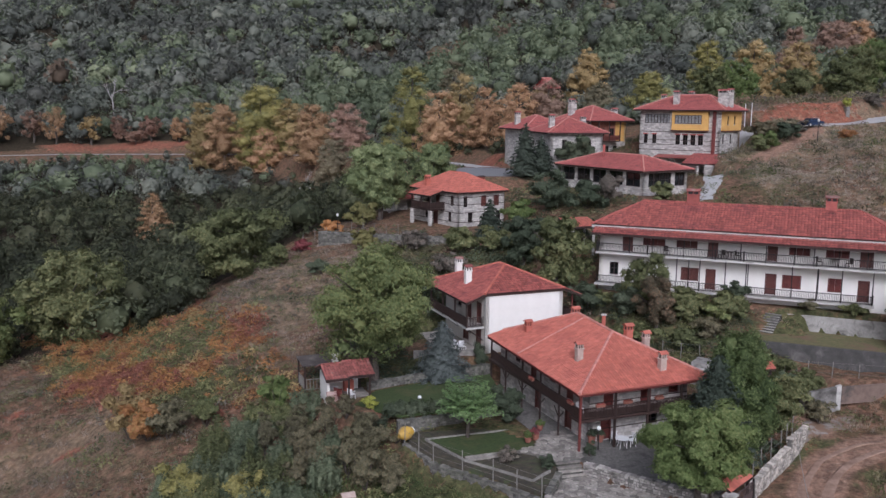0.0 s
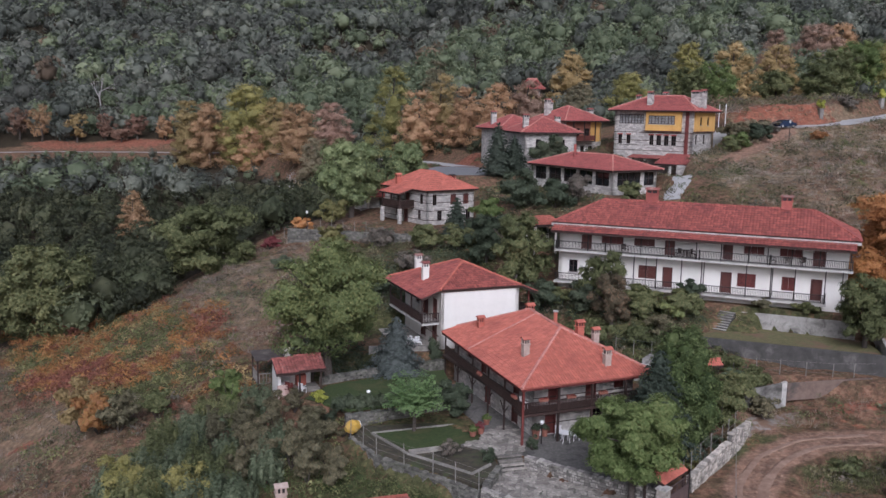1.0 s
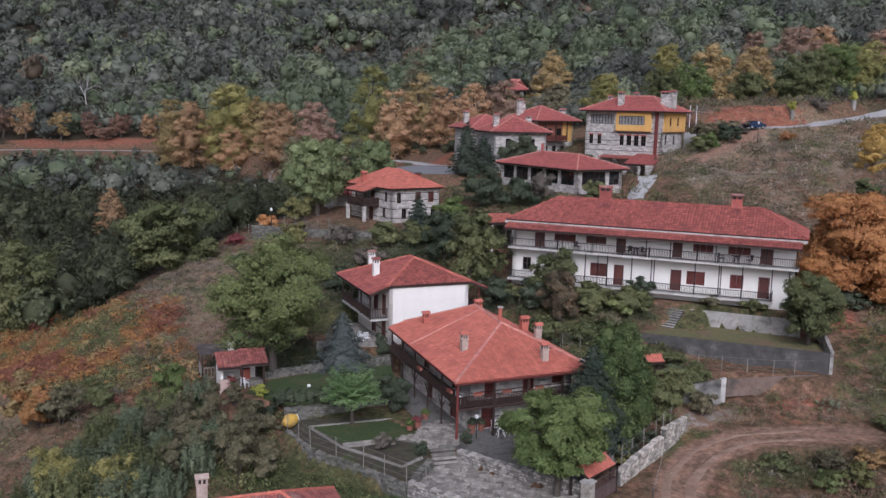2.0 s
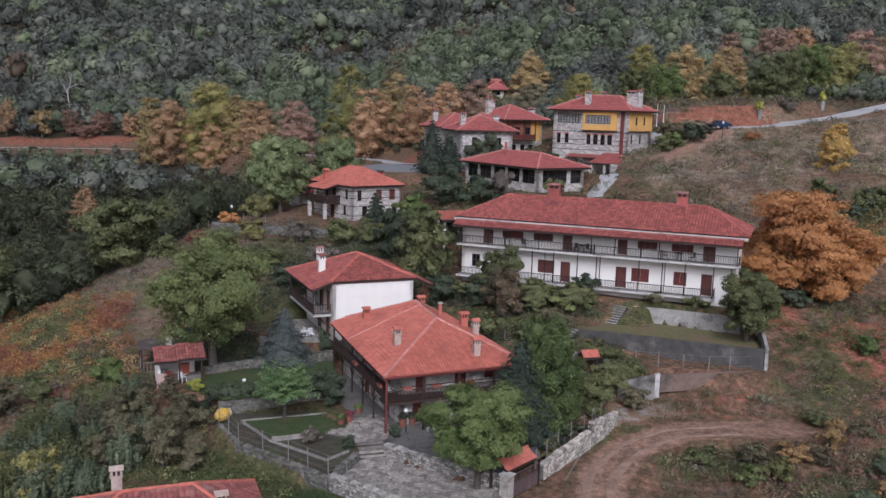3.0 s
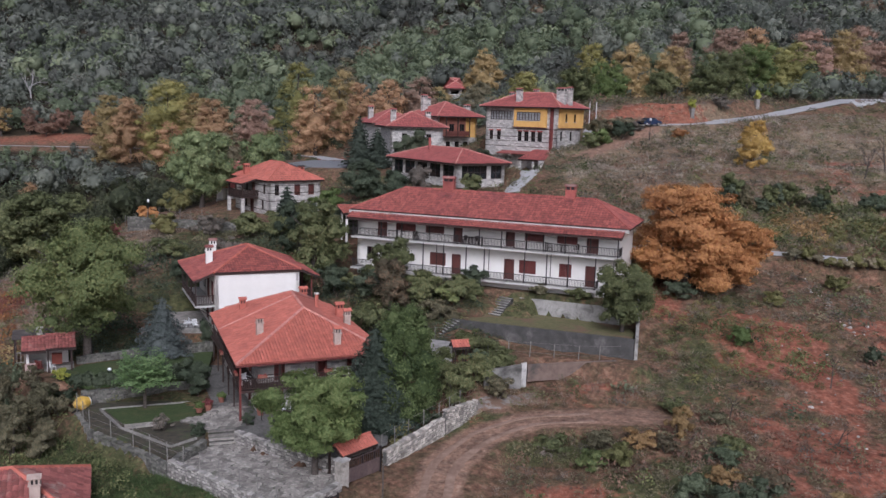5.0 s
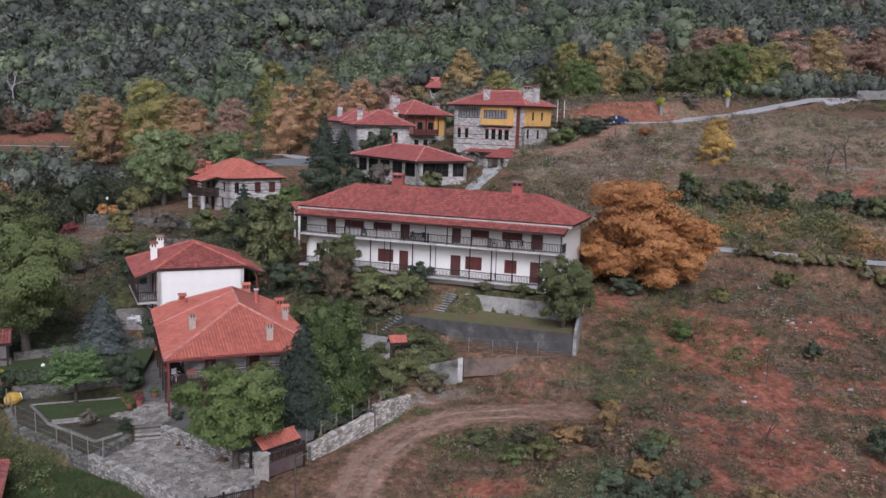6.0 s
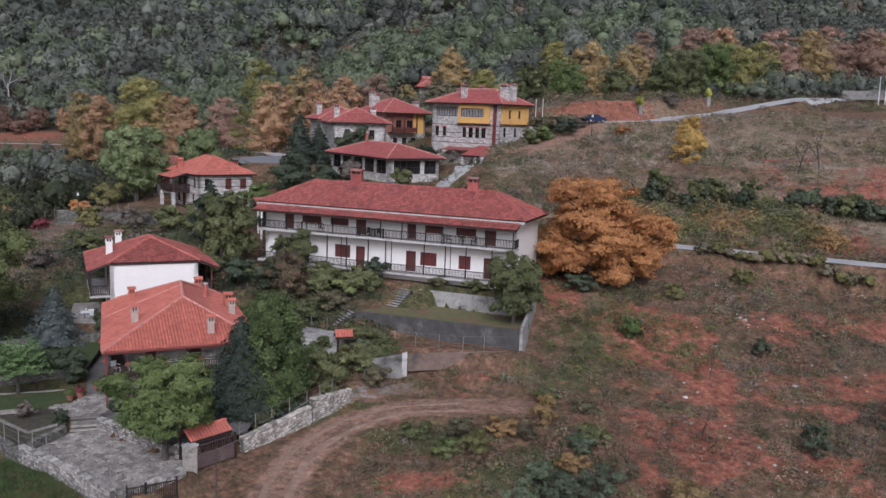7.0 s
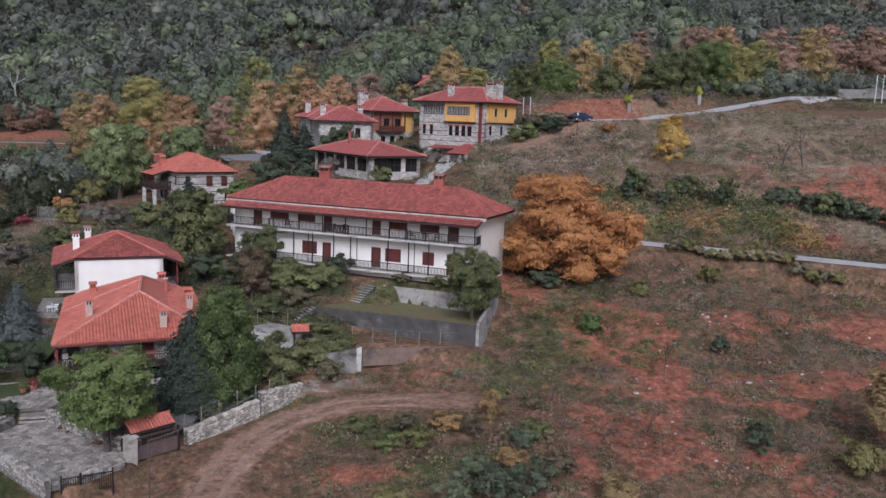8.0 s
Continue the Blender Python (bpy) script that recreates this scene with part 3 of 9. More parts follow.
def x_wood(x, y):
    """Below 0 inside the closed woods."""
    edge = np.interp(y, [98, 104, 120, 132, 150, 168, 182, 200, 235], [-70, -30, -24, -17, -11, -5, 30, 60, 400])
    d = x - edge + 5 * fbm(x / 14, y / 14, 2, 131)
    right = (164.5 + (x - 60) * 0.58) - y
    return np.where(x > 40, np.maximum(d, right), d)


def earth_mat():
    m, nt, b = node_mat("hillside_earth")
    v = where(nt, True)
    at = nt.nodes.new("ShaderNodeAttribute")
    at.attribute_name = "cover"
    sep = nt.nodes.new("ShaderNodeSeparateColor")
    nt.links.new(at.outputs["Color"], sep.inputs[0])
    fine = noise_node(nt, v, 2.4, 8, 0.7)
    mid = noise_node(nt, v, 0.45, 6, 0.7)
    grass = ramp_node(nt, fine, [(0.3, (0.085, 0.047, 0.031)), (0.5, (0.180, 0.102, 0.068)), (0.72, (0.28, 0.178, 0.122))])
    olive = ramp_node(nt, fine, [(0.3, (0.054, 0.040, 0.024)), (0.5, (0.118, 0.084, 0.050)), (0.72, (0.195, 0.142, 0.09))])
    drift = ramp_node(nt, noise_node(nt, v, 0.8, 7, 0.75, 0.6), [(0.42, (0, 0, 0)), (0.58, (1, 1, 1))])
    grass = mix_node(nt, drift, grass, olive)
    meadow = nt.nodes.new("ShaderNodeAttribute")
    meadow.attribute_name = "hay"
    straw = ramp_node(nt, fine, [(0.3, (0.13, 0.093, 0.062)), (0.5, (0.235, 0.178, 0.118)), (0.72, (0.34, 0.27, 0.185))])
    grass = mix_node(nt, meadow.outputs["Fac"], grass, straw)
    green = ramp_node(nt, fine, [(0.3, (0.038, 0.042, 0.018)), (0.5, (0.080, 0.084, 0.038)), (0.72, (0.15, 0.145, 0.070))])
    red = ramp_node(nt, fine, [(0.3, (0.14, 0.050, 0.032)), (0.5, (0.255, 0.100, 0.064)), (0.72, (0.35, 0.175, 0.125))])
    # darker brown for the ground inside the woods
    wood_floor = ramp_node(nt, fine, [(0.3, (0.020, 0.017, 0.011)), (0.7, (0.060, 0.046, 0.028))])
    tiny = noise_node(nt, v, 1.3, 8, 0.75)

    def edge(fac, lo, hi, amount=1.5):
        n = math_node(nt, "ADD", math_node(nt, "MULTIPLY", math_node(nt, "SUBTRACT", mid, 0.5), amount), math_node(nt, "MULTIPLY", math_node(nt, "SUBTRACT", tiny, 0.5), amount * 1.2))
        return ramp_node(nt, math_node(nt, "ADD", fac, n), [(lo, (0, 0, 0)), (hi, (1, 1, 1))])
    col = mix_node(nt, edge(sep.outputs[1], 0.4, 0.9, 2.4), grass, green)
    col = mix_node(nt, edge(sep.outputs[0], 0.4, 0.85, 2.2), col, red)
    col = mix_node(nt, edge(sep.outputs[2], 0.4, 0.65, 0.8), col, wood_floor)
    trod = ramp_node(nt, fine, [(0.3, (0.17, 0.098, 0.068)), (0.55, (0.28, 0.178, 0.128)), (0.75, (0.37, 0.262, 0.196))])
    col = mix_node(nt, edge(at.outputs["Alpha"], 0.3, 0.75, 0.8), col, trod)
    clods = ramp_node(nt, noise_node(nt, v, 1.15, 7, 0.78, 0.3), [(0.38, (0.58, 0.60, 0.60)), (0.62, (1.38, 1.34, 1.3))])
    col = mix_node(nt, 1.0, col, clods, "MULTIPLY")
    nt.links.new(col, b.inputs["Base Color"])
    b.inputs["Roughness"].default_value = 0.97
    b.inputs["Specular IOR Level"].default_value = 0.15
    bump_node(nt, b, math_node(nt, "ADD", fine, mid), 0.16, 0.8)
    return m


M["earth"] = earth_mat()
build_ground()


def ribbon(name, pts, half, mat, label, category, lift=0.05, step=1.0, wander=0.12):
    """A road laid on the ground, with worn edges."""
    px = np.array(pts)
    d = np.concatenate([[0], np.cumsum(np.hypot(np.diff(px[:, 0]), np.diff(px[:, 1])))])
    s = np.arange(0, d[-1], step)
    c = np.stack([np.interp(s, d, px[:, k]) for k in range(2)], 1)
    for _ in range(int(4 / step)):
        c[1:-1] = (c[:-2] + 2 * c[1:-1] + c[2:]) / 4
    t = np.gradient(c, axis=0)
    t /= np.linalg.norm(t, axis=1)[:, None]
    nrm = np.stack([-t[:, 1], t[:, 0]], 1)
    cols = np.linspace(-1, 1, 7)
    v, n = [], len(s)
    for k in cols:
        w = half * k * (1 + wander * fbm(s / 3.0, np.full(n, k * 7.0), 2, 31))
        p = c + nrm * w[:, None]
        v.append(np.stack([p[:, 0], p[:, 1], ground(p[:, 0], p[:, 1]) + lift - (0.06 if abs(k) == 1 else 0)], 1))
    v = np.concatenate(v)
    i = np.arange(len(v)).reshape(len(cols), n)
    f = np.stack([i[1:, :-1].ravel(), i[:-1, :-1].ravel(), i[:-1, 1:].ravel(), i[1:, 1:].ravel()], 1)
    return tagged(new(name, np_mesh(name, v, f, [mat], smooth=True)), label, category, kind="structure")


def beside(pts, off):
    c = np.array(pts)[:, :2]
    t = np.gradient(c, axis=0)
    t /= np.linalg.norm(t, axis=1)[:, None]
    return [(x - ty * off, y + tx * off, 0) for (x, y), (tx, ty) in zip(c, t)]


ribbon("wheel_rut", beside(TRACK[:6], 0.8), 0.3, "rut", "pale packed wheel rut of a dirt track", "track", 0.025, 0.35, 0.7)
ribbon("wheel_rut", beside(TRACK[:6], -0.8), 0.34, "rut", "pale packed wheel rut of a dirt track", "track", 0.025, 0.35, 0.7)
ribbon("concrete_apron", [(27.6, 62.6, 0), (29.4, 64.6, 0), (31.6, 65.4, 0), (33.4, 65.6, 0)], 0.95, "apron", "cracked broken concrete apron at the end of the wall", "paving", 0.03, 0.4, 0.6)
ribbon("road", ROADR, 1.9, "road_pale", "pale narrow road across the hillside", "road", 0.08)
ribbon("road", ROADUP, 2.7, "road_pale", "pale worn road climbing the hillside", "road", 0.1)
ribbon("road_junction", [(112, 188.5, 0), (118, 196, 0), (128, 208, 0), (140, 222, 0)], 3.9, "road_pale", "pale wide junction of the hill road", "road", 0.16)
ribbon("road", ROADL, 2.2, "road_pale", "pale forest road along the foot of the wood", "road", 0.12, 2.0)

# ---- houses ----
def wall(parent, p0, p1, z0, z1, holes, mat, thick=0.35, label=""):
    """A wall from p0 to p1, its outside on the right hand, with holes (s0, s1, h0, h1). Returns the map from (along, out, up)."""
    dx, dy = p1[0] - p0[0], p1[1] - p0[1]
    n = math.hypot(dx, dy)
    dx, dy = dx / n, dy / n

    def to(s, k, h):
        return (p0[0] + dx * s + dy * k, p0[1] + dy * s - dx * k, h)
    me = Mesh()
    us = sorted({0, n, *[a for h in holes for a in h[:2]]})
    zs = sorted({z0, z1, *[min(max(a, z0), z1) for h in holes for a in h[2:4]]})
    nu, nz = len(us), len(zs)
    me.v = [to(u, k, z) for k in (0, -thick) for z in zs for u in us]

    def solid(i, j):
        if not (0 <= i < nu - 1 and 0 <= j < nz - 1):
            return False
        u, z = (us[i] + us[i + 1]) / 2, (zs[j] + zs[j + 1]) / 2
        return not any(h[0] < u < h[1] and h[2] < z < h[3] for h in holes)

    def at(i, j, k):
        return k * nu * nz + j * nu + i
    for i in range(nu - 1):
        for j in range(nz - 1):
            if not solid(i, j):
                continue
            me.f.append((at(i, j, 0), at(i + 1, j, 0), at(i + 1, j + 1, 0), at(i, j + 1, 0)))
            me.f.append((at(i, j + 1, 1), at(i + 1, j + 1, 1), at(i + 1, j, 1), at(i, j, 1)))
            for di, dj, p, q in ((-1, 0, (i, j + 1), (i, j)), (1, 0, (i + 1, j), (i + 1, j + 1)), (0, -1, (i, j), (i + 1, j)), (0, 1, (i + 1, j + 1), (i, j + 1))):
                if not solid(i + di, j + dj):
                    me.f.append((at(*p, 0), at(*p, 1), at(*q, 1), at(*q, 0)))
    part("wall", me, mat, parent, label)
    return to


def window(parent, to, s0, s1, h0, h1, bars=1, cross=2, frame="brown_wood", depth=0.14, fw=0.07, sill=True, pane="glass"):
    me = Mesh()
    k0, k1 = -depth - 0.05, -depth + 0.03
    for a, b, c, d in ((s0, s0 + fw, h0, h1), (s1 - fw, s1, h0, h1), (s0 + fw, s1 - fw, h0, h0 + fw), (s0 + fw, s1 - fw, h1 - fw, h1)):
        me.box((a, k0, c), (b, k1, d), to)
    for i in range(1, bars + 1):
        x = s0 + (s1 - s0) * i / (bars + 1)
        me.box((x - fw * 0.5, k0, h0 + fw), (x + fw * 0.5, k1, h1 - fw), to)
    for j in range(1, cross + 1):
        z = h0 + (h1 - h0) * j / (cross + 1)
        me.box((s0 + fw, k0 + 0.01, z - 0.02), (s1 - fw, k1 - 0.01, z + 0.02), to)
    w = part("window", me, frame, parent)
    g = Mesh()
    g.box((s0 + 0.02, k0 - 0.03, h0 + 0.02), (s1 - 0.02, k0 - 0.005, h1 - 0.02), to)
    part("pane", g, pane, w, "dark window glass" if pane == "glass" else "glass with pale curtains behind")
    if sill:
        q = Mesh()
        q.box((s0 - 0.08, -depth, h0 - 0.07), (s1 + 0.08, 0.06, h0), to)
        part("sill", q, "slab_edge" if sill is True else sill, w)
    return w


def shutters(parent, to, s0, s1, h0, h1, leaves=2, mat="red_wood"):
    """A window closed with slatted shutters."""
    fr = Mesh()
    for a, b, c, d in ((s0, s0 + 0.06, h0, h1), (s1 - 0.06, s1, h0, h1), (s0 + 0.06, s1 - 0.06, h1 - 0.06, h1), (s0 + 0.06, s1 - 0.06, h0, h0 + 0.06)):
        fr.box((a, -0.16, c), (b, 0.03, d), to)
    w = part("window", fr, mat, parent)
    step = (s1 - s0 - 0.12) / leaves
    for i in range(leaves):
        a, b = s0 + 0.06 + step * i + 0.01, s0 + 0.06 + step * (i + 1) - 0.01
        me = Mesh()
        me.box((a, -0.12, h0 + 0.07), (b, -0.09, h1 - 0.07), to)
        for x0, x1 in ((a, a + 0.07), (b - 0.07, b)):
            me.box((x0, -0.09, h0 + 0.07), (x1, -0.05, h1 - 0.07), to)
        n = max(4, round((h1 - h0) / 0.12))
        for j in range(n):
            z = h0 + 0.1 + (h1 - h0 - 0.2) * j / n
            me.box((a + 0.07, -0.09, z), (b - 0.07, -0.06, z + 0.06), to)
        part("shutter", me, mat, w)
    return w


def door(parent, to, s0, s1, h0, h1, mat="door_wood"):
    fr = Mesh()
    for a, b, c, d in ((s0, s0 + 0.08, h0, h1), (s1 - 0.08, s1, h0, h1), (s0 + 0.08, s1 - 0.08, h1 - 0.08, h1)):
        fr.box((a, -0.2, c), (b, 0.03, d), to)
    w = part("door", fr, mat, parent)
    me = Mesh()
    me.box((s0 + 0.09, -0.16, h0 + 0.02), (s1 - 0.09, -0.11, h1 - 0.09), to)
    for j in range(3):
        z = h0 + 0.15 + (h1 - h0 - 0.3) * j / 3
        me.box((s0 + 0.2, -0.11, z), (s1 - 0.2, -0.085, z + (h1 - h0) / 3 - 0.22), to)
    leaf = part("leaf", me, mat, w)
    k = Mesh()
    k.tube(to(s1 - 0.18, -0.11, h0 + 1.0), to(s1 - 0.18, -0.03, h0 + 1.0), 0.02)
    part("handle", k, "iron", leaf)
    return w


def tile_slope(v, f, poly, wide=0.25, course=0.36, lift=0.06):
    """Rows of curved tiles on one slope. poly: points, the first two along the eave."""
    p = [Vector(q) for q in poly]
    e = (p[1] - p[0]).normalized()
    nrm = e.cross(p[2] - p[0]).normalized()
    if nrm.z < 0:
        nrm = -nrm
    up = nrm.cross(e).normalized()
    if up.z < 0:
        up = -up
    q = [((w - p[0]).dot(e), (w - p[0]).dot(up)) for w in p]
    top = max(b for a, b in q)

    def span(d):
        xs = []
        for (a0, b0), (a1, b1) in zip(q, q[1:] + q[:1]):
            if abs(b1 - b0) > 1e-9 and min(b0, b1) - 1e-9 <= d <= max(b0, b1) + 1e-9:
                xs.append(a0 + (a1 - a0) * (d - b0) / (b1 - b0))
        return (min(xs), max(xs)) if xs else (0, 0)
    shape = ((0.0, 0.0), (0.30, 0.062), (0.62, 0.062), (0.98, 0.0))
    rows = max(1, round(top / course))
    for j in range(rows):
        d0, d1 = top * j / rows - (0.05 if j == 0 else 0.0), min(top, top * (j + 1) / rows + 0.03)
        m = (max(d0, 0) + d1) / 2
        l, r = span(min(m, top - 1e-6))
        i0, i1 = math.floor(l / wide), math.ceil(r / wide)
        for i in range(i0, i1):
            a, b = max(l, i * wide), min(r, (i + 1) * wide)
            if b - a < 0.04:
                continue
            k = len(v)
            jit = random.uniform(-0.008, 0.012)
            for d, up_by in ((d0, 0.042 + jit), (d1, 0.0)):
                for x, h in shape:
                    s = i * wide + x * wide
                    s = min(max(s, a), b)
                    v.append(tuple(p[0] + e * s + up * d + nrm * (lift + h + up_by)))
            f += [(k + t, k + t + 1, k + 5 + t, k + 4 + t) for t in range(3)]


def ridge_line(me, a, b, r=0.13, step=0.4):
    """A row of half-round ridge tiles bedded in mortar."""
    a, b = Vector(a), Vector(b)
    n = max(1, round((b - a).length / step))
    for i in range(n):
        p, q = a + (b - a) * (i / n), a + (b - a) * ((i + 1.1) / n)
        me.tube(p, q, r * random.uniform(0.95, 1.05), r * 0.85, 6)


def roof(parent, slopes, ridges, mat, tiles=True, thick=0.16, name="roof", label="", wide=0.25, course=0.36, ridge_mat="mortar", under="brown_wood", ridge_r=0.13):
    body = Mesh()
    for s in slopes:
        body.slab(s, thick)
    r = part(name, body, under if tiles else mat, parent, label or "hipped roof of red clay tiles")
    if tiles:
        v, f = [], []
        for s in slopes:
            tile_slope(v, f, s, wide, course)
        part("roof_tiles", np_mesh("roof_tiles", np.array(v), np.array(f), [mat]), mat, r, "rows of curved clay tiles", kind="stuff")
    if ridges:
        me = Mesh()
        for a, b in ridges:
            off = Vector((0, 0, 0.1 if tiles else 0.04))
            ridge_line(me, Vector(a) + off, Vector(b) + off, ridge_r)
        part("ridge_tiles", me, ridge_mat, r, "mortared ridge and hip tiles")
    return r


def hip(u0, u1, v0, v1, ze, zr, ra=None, rb=None, along="v", front=None):
    """Slopes and ridges of a hipped roof over a rectangle; the ridge runs along v (or u) from ra to rb."""
    if along == "v":
        m, h = (u0 + u1) / 2, (u1 - u0) / 2
        ra, rb = v0 + h if ra is None else ra, v1 - h if rb is None else rb
        A, B = (m, ra, zr), (m, rb, zr)
    else:
        m, h = (v0 + v1) / 2, (v1 - v0) / 2
        ra, rb = u0 + h if ra is None else ra, u1 - h if rb is None else rb
        A, B = (ra, m, zr), (rb, m, zr)
    a, b, c, d = (u0, v0, ze), (u1, v0, ze), (u1, v1, ze), (u0, v1, ze)
    if along == "v":
        slopes = [[a, b, A], [b, c, B, A], [c, d, B], [d, a, A, B]]
        ridges = [(A, B), (a, A), (b, A), (c, B), (d, B)]
    else:
        slopes = [[a, b, B, A], [b, c, B], [c, d, A, B], [d, a, A]]
        ridges = [(A, B), (a, A), (d, A), (b, B), (c, B)]
    return slopes, ridges


def chimney(parent, u, v, z0, z1, w=0.55, d=0.45, body="cream", cap="tile_old", pots=True):
    """A plastered stack with arched vents and a small tiled cap."""
    me = Mesh()
    h = z1 - z0
    me.box((u - w / 2, v - d / 2, z0), (u + w / 2, v + d / 2, z1 - 0.5))
    me.box((u - w / 2 - 0.06, v - d / 2 - 0.06, z1 - 0.56), (u + w / 2 + 0.06, v + d / 2 + 0.06, z1 - 0.48))
    for x in (-w / 2, -0.05, w / 2 - 0.1):
        for y in (-d / 2, d / 2 - 0.1):
            me.box((u + x, v + y, z1 - 0.48), (u + x + 0.1, v + y + 0.1, z1 - 0.2))
    me.box((u - w / 2, v - d / 2, z1 - 0.2), (u + w / 2, v + d / 2, z1 - 0.12))
    c = part("chimney", me, body, parent)
    k = Mesh()
    W, D = w / 2 + 0.1, d / 2 + 0.1
    k.slab([(u - W, v - D, z1 - 0.1), (u + W, v - D, z1 - 0.1), (u + W, v, z1 + 0.08), (u - W, v, z1 + 0.08)], 0.05)
    k.slab([(u - W, v, z1 + 0.08), (u + W, v, z1 + 0.08), (u + W, v + D, z1 - 0.1), (u - W, v + D, z1 - 0.1)], 0.05)
    part("cap", k, cap, c, "small tiled chimney cap")
    # solid dark block that fills the vent between its corner piers
    q = Mesh()
    q.box((u - w / 2 + 0.06, v - d / 2 + 0.06, z1 - 0.48), (u + w / 2 - 0.06, v + d / 2 - 0.06, z1 - 0.2))
    part("flue", q, "iron", c, "dark block filling the flue opening")
    return c


def railing(parent, p0, p1, z, h=0.9, gap=0.14, mat="brown_wood", posts=(), post_h=None, name="railing", bar=0.044, rail=0.07):
    dx, dy = p1[0] - p0[0], p1[1] - p0[1]
    n = math.hypot(dx, dy)
    dx, dy = dx / n, dy / n

    def to(s, k, zz):
        return (p0[0] + dx * s + dy * k, p0[1] + dy * s - dx * k, zz)
    me = Mesh()
    me.box((0, -rail / 2, z + h - 0.06), (n, rail / 2, z + h), to)
    r = part(name, me, mat, parent)
    b = Mesh()
    b.box((0, -rail / 2, z + 0.1), (n, rail / 2, z + 0.15), to)
    part("bottom_rail", b, mat, r)
    b = Mesh()
    k = max(2, round(n / gap))
    b.box((-bar / 2, -bar / 2, 0.15), (bar / 2, bar / 2, h - 0.06))
    stick = b.data("baluster", M[mat])
    for i in range(k):
        x, y, zz = to(n * (i + 0.5) / k, 0, z)
        part("baluster", stick, mat, r).matrix_basis = pose(x, y, zz, 0, 0, math.degrees(math.atan2(dy, dx)))
    for s in posts:
        q = Mesh()
        q.box((s - 0.06, -0.06, z), (s + 0.06, 0.06, z + (post_h or h + 0.05)), to)
        part("post", q, mat, r)
    return r


def post(parent, u, v, z0, z1, w=0.14, mat="brown_wood", name="post"):
    me = Mesh()
    me.box((u - w / 2, v - w / 2, z0), (u + w / 2, v + w / 2, z1))
    return part(name, me, mat, parent)


def slab(parent, u0, u1, v0, v1, z0, z1, mat="slab_edge", name="balcony_slab", label=""):
    me = Mesh()
    me.box((u0, v0, z0), (u1, v1, z1))
    return part(name, me, mat, parent, label)


# long white lodging house with two rows of rooms
def long_house():
    Z = 5.7
    h = thing("long_house", 16.2, 88.4, Z, -22, "long white two-storey lodging house with red tiled hipped roof and balconies", "house")
    up, lo, top = 9.85 - Z, 6.6 - Z, 12.35 - Z
    doors_u = [(2.35, 3.39), (10.74, 11.69), (16.24, 17.16), (24.31, 25.43)]
    wins_u = [(4.41, 6.6), (7.71, 9.72), (18.17, 20.02), (21.39, 23.4)]
    doors_l = [(10.64, 11.6), (16.18, 17.21), (24.3, 25.31)]
    wins_l = [(4.0, 4.85), (8.26, 9.97), (17.72, 19.41), (21.74, 22.95), (1.1, 2.0)]
    holes = [(a, b, up, up + 2.0) for a, b in doors_u] + [(a, b, up + 0.75, up + 1.85) for a, b in wins_u]
    holes += [(a, b, lo, lo + 2.05) for a, b in doors_l] + [(a, b, lo + 0.75, lo + 2.05) for a, b in wins_l]
    to = wall(h, (0, 1.4), (27.4, 1.4), -1.2, top, holes, "white", 0.35)
    wall(h, (27.4, 1.4), (27.4, 9.3), -2.2, top, [(2.2, 2.7, 2.6, 3.4)], "white")
    wall(h, (27.4, 9.3), (0, 9.3), -1.0, top, [], "white")
    wall(h, (0, 9.3), (0, 1.4), -1.0, top, [], "white")
    for a, b in doors_u:
        door(h, to, a, b, up, up + 2.0)
    for a, b in doors_l:
        door(h, to, a, b, lo, lo + 2.05)
    for i, (a, b) in enumerate(wins_u):
        shutters(h, to, a, b, up + 0.75, up + 1.85, 3, "red_wood" if i != 1 else "door_wood")
    for i, (a, b) in enumerate(wins_l):
        if i in (0, 4):
            window(h, to, a, b, lo + 0.75, lo + 2.05, 1, 1)
        else:
            shutters(h, to, a, b, lo + 0.75, lo + 2.05, 2, "red_wood" if i != 1 else "door_wood")
    # balconies
    slab(h, -0.1, 27.75, 0, 1.396, up - 0.2, up)
    slab(h, -0.1, 13.2, 0, 1.396, lo - 0.2, lo)
    slab(h, 13.2, 25.7, 0.0, 1.396, lo - 0.22, lo - 0.02)
    ps = [0.1, 3.3, 5.6, 8.6, 11.3, 13.9, 16.2, 18.7, 20.4, 22.5, 24.9, 27.5]
    railing(h, (0, 0.08), (27.7, 0.08), up, 0.9, 0.15, "iron", (5.1, 11.6, 14.2, 20.6), 1.0)
    railing(h, (27.68, 0.08), (27.68, 1.38), up, 0.9, 0.15, "iron")
    railing(h, (-0.05, 1.38), (-0.05, 0.08), up, 0.9, 0.15, "iron")
    railing(h, (0, 0.08), (12.9, 0.08), lo, 0.85, 0.15, "iron")
    railing(h, (14.4, 0.08), (25.6, 0.08), lo, 0.85, 0.15, "iron")
    railing(h, (25.6, 0.08), (25.6, 1.38), lo, 0.85, 0.15, "iron")
    for s in ps:
        post(h, s, 0.12, up, 11.75 - Z, 0.09, "iron")
    for s in (5.9, 8.0, 10.2, 12.6, 14.5, 18.6, 20.8, 22.9, 25.5):
        post(h, s, 0.12, lo, up - 0.2, 0.09, "iron")
    for s in (9.0, 14.6, 20.9, 27.0):
        me = Mesh()
        me.tube((s, 1.3, lo), (s, 1.3, up - 0.2), 0.04)
        part("pipe", me, "iron", h)
    # roof and the awning strip over the balcony
    ze, zr = 12.45 - Z, 14.65 - Z
    sl, ri = hip(-0.8, 28.3, 1.0, 9.7, ze, zr, 3.7, 24.2, "u")
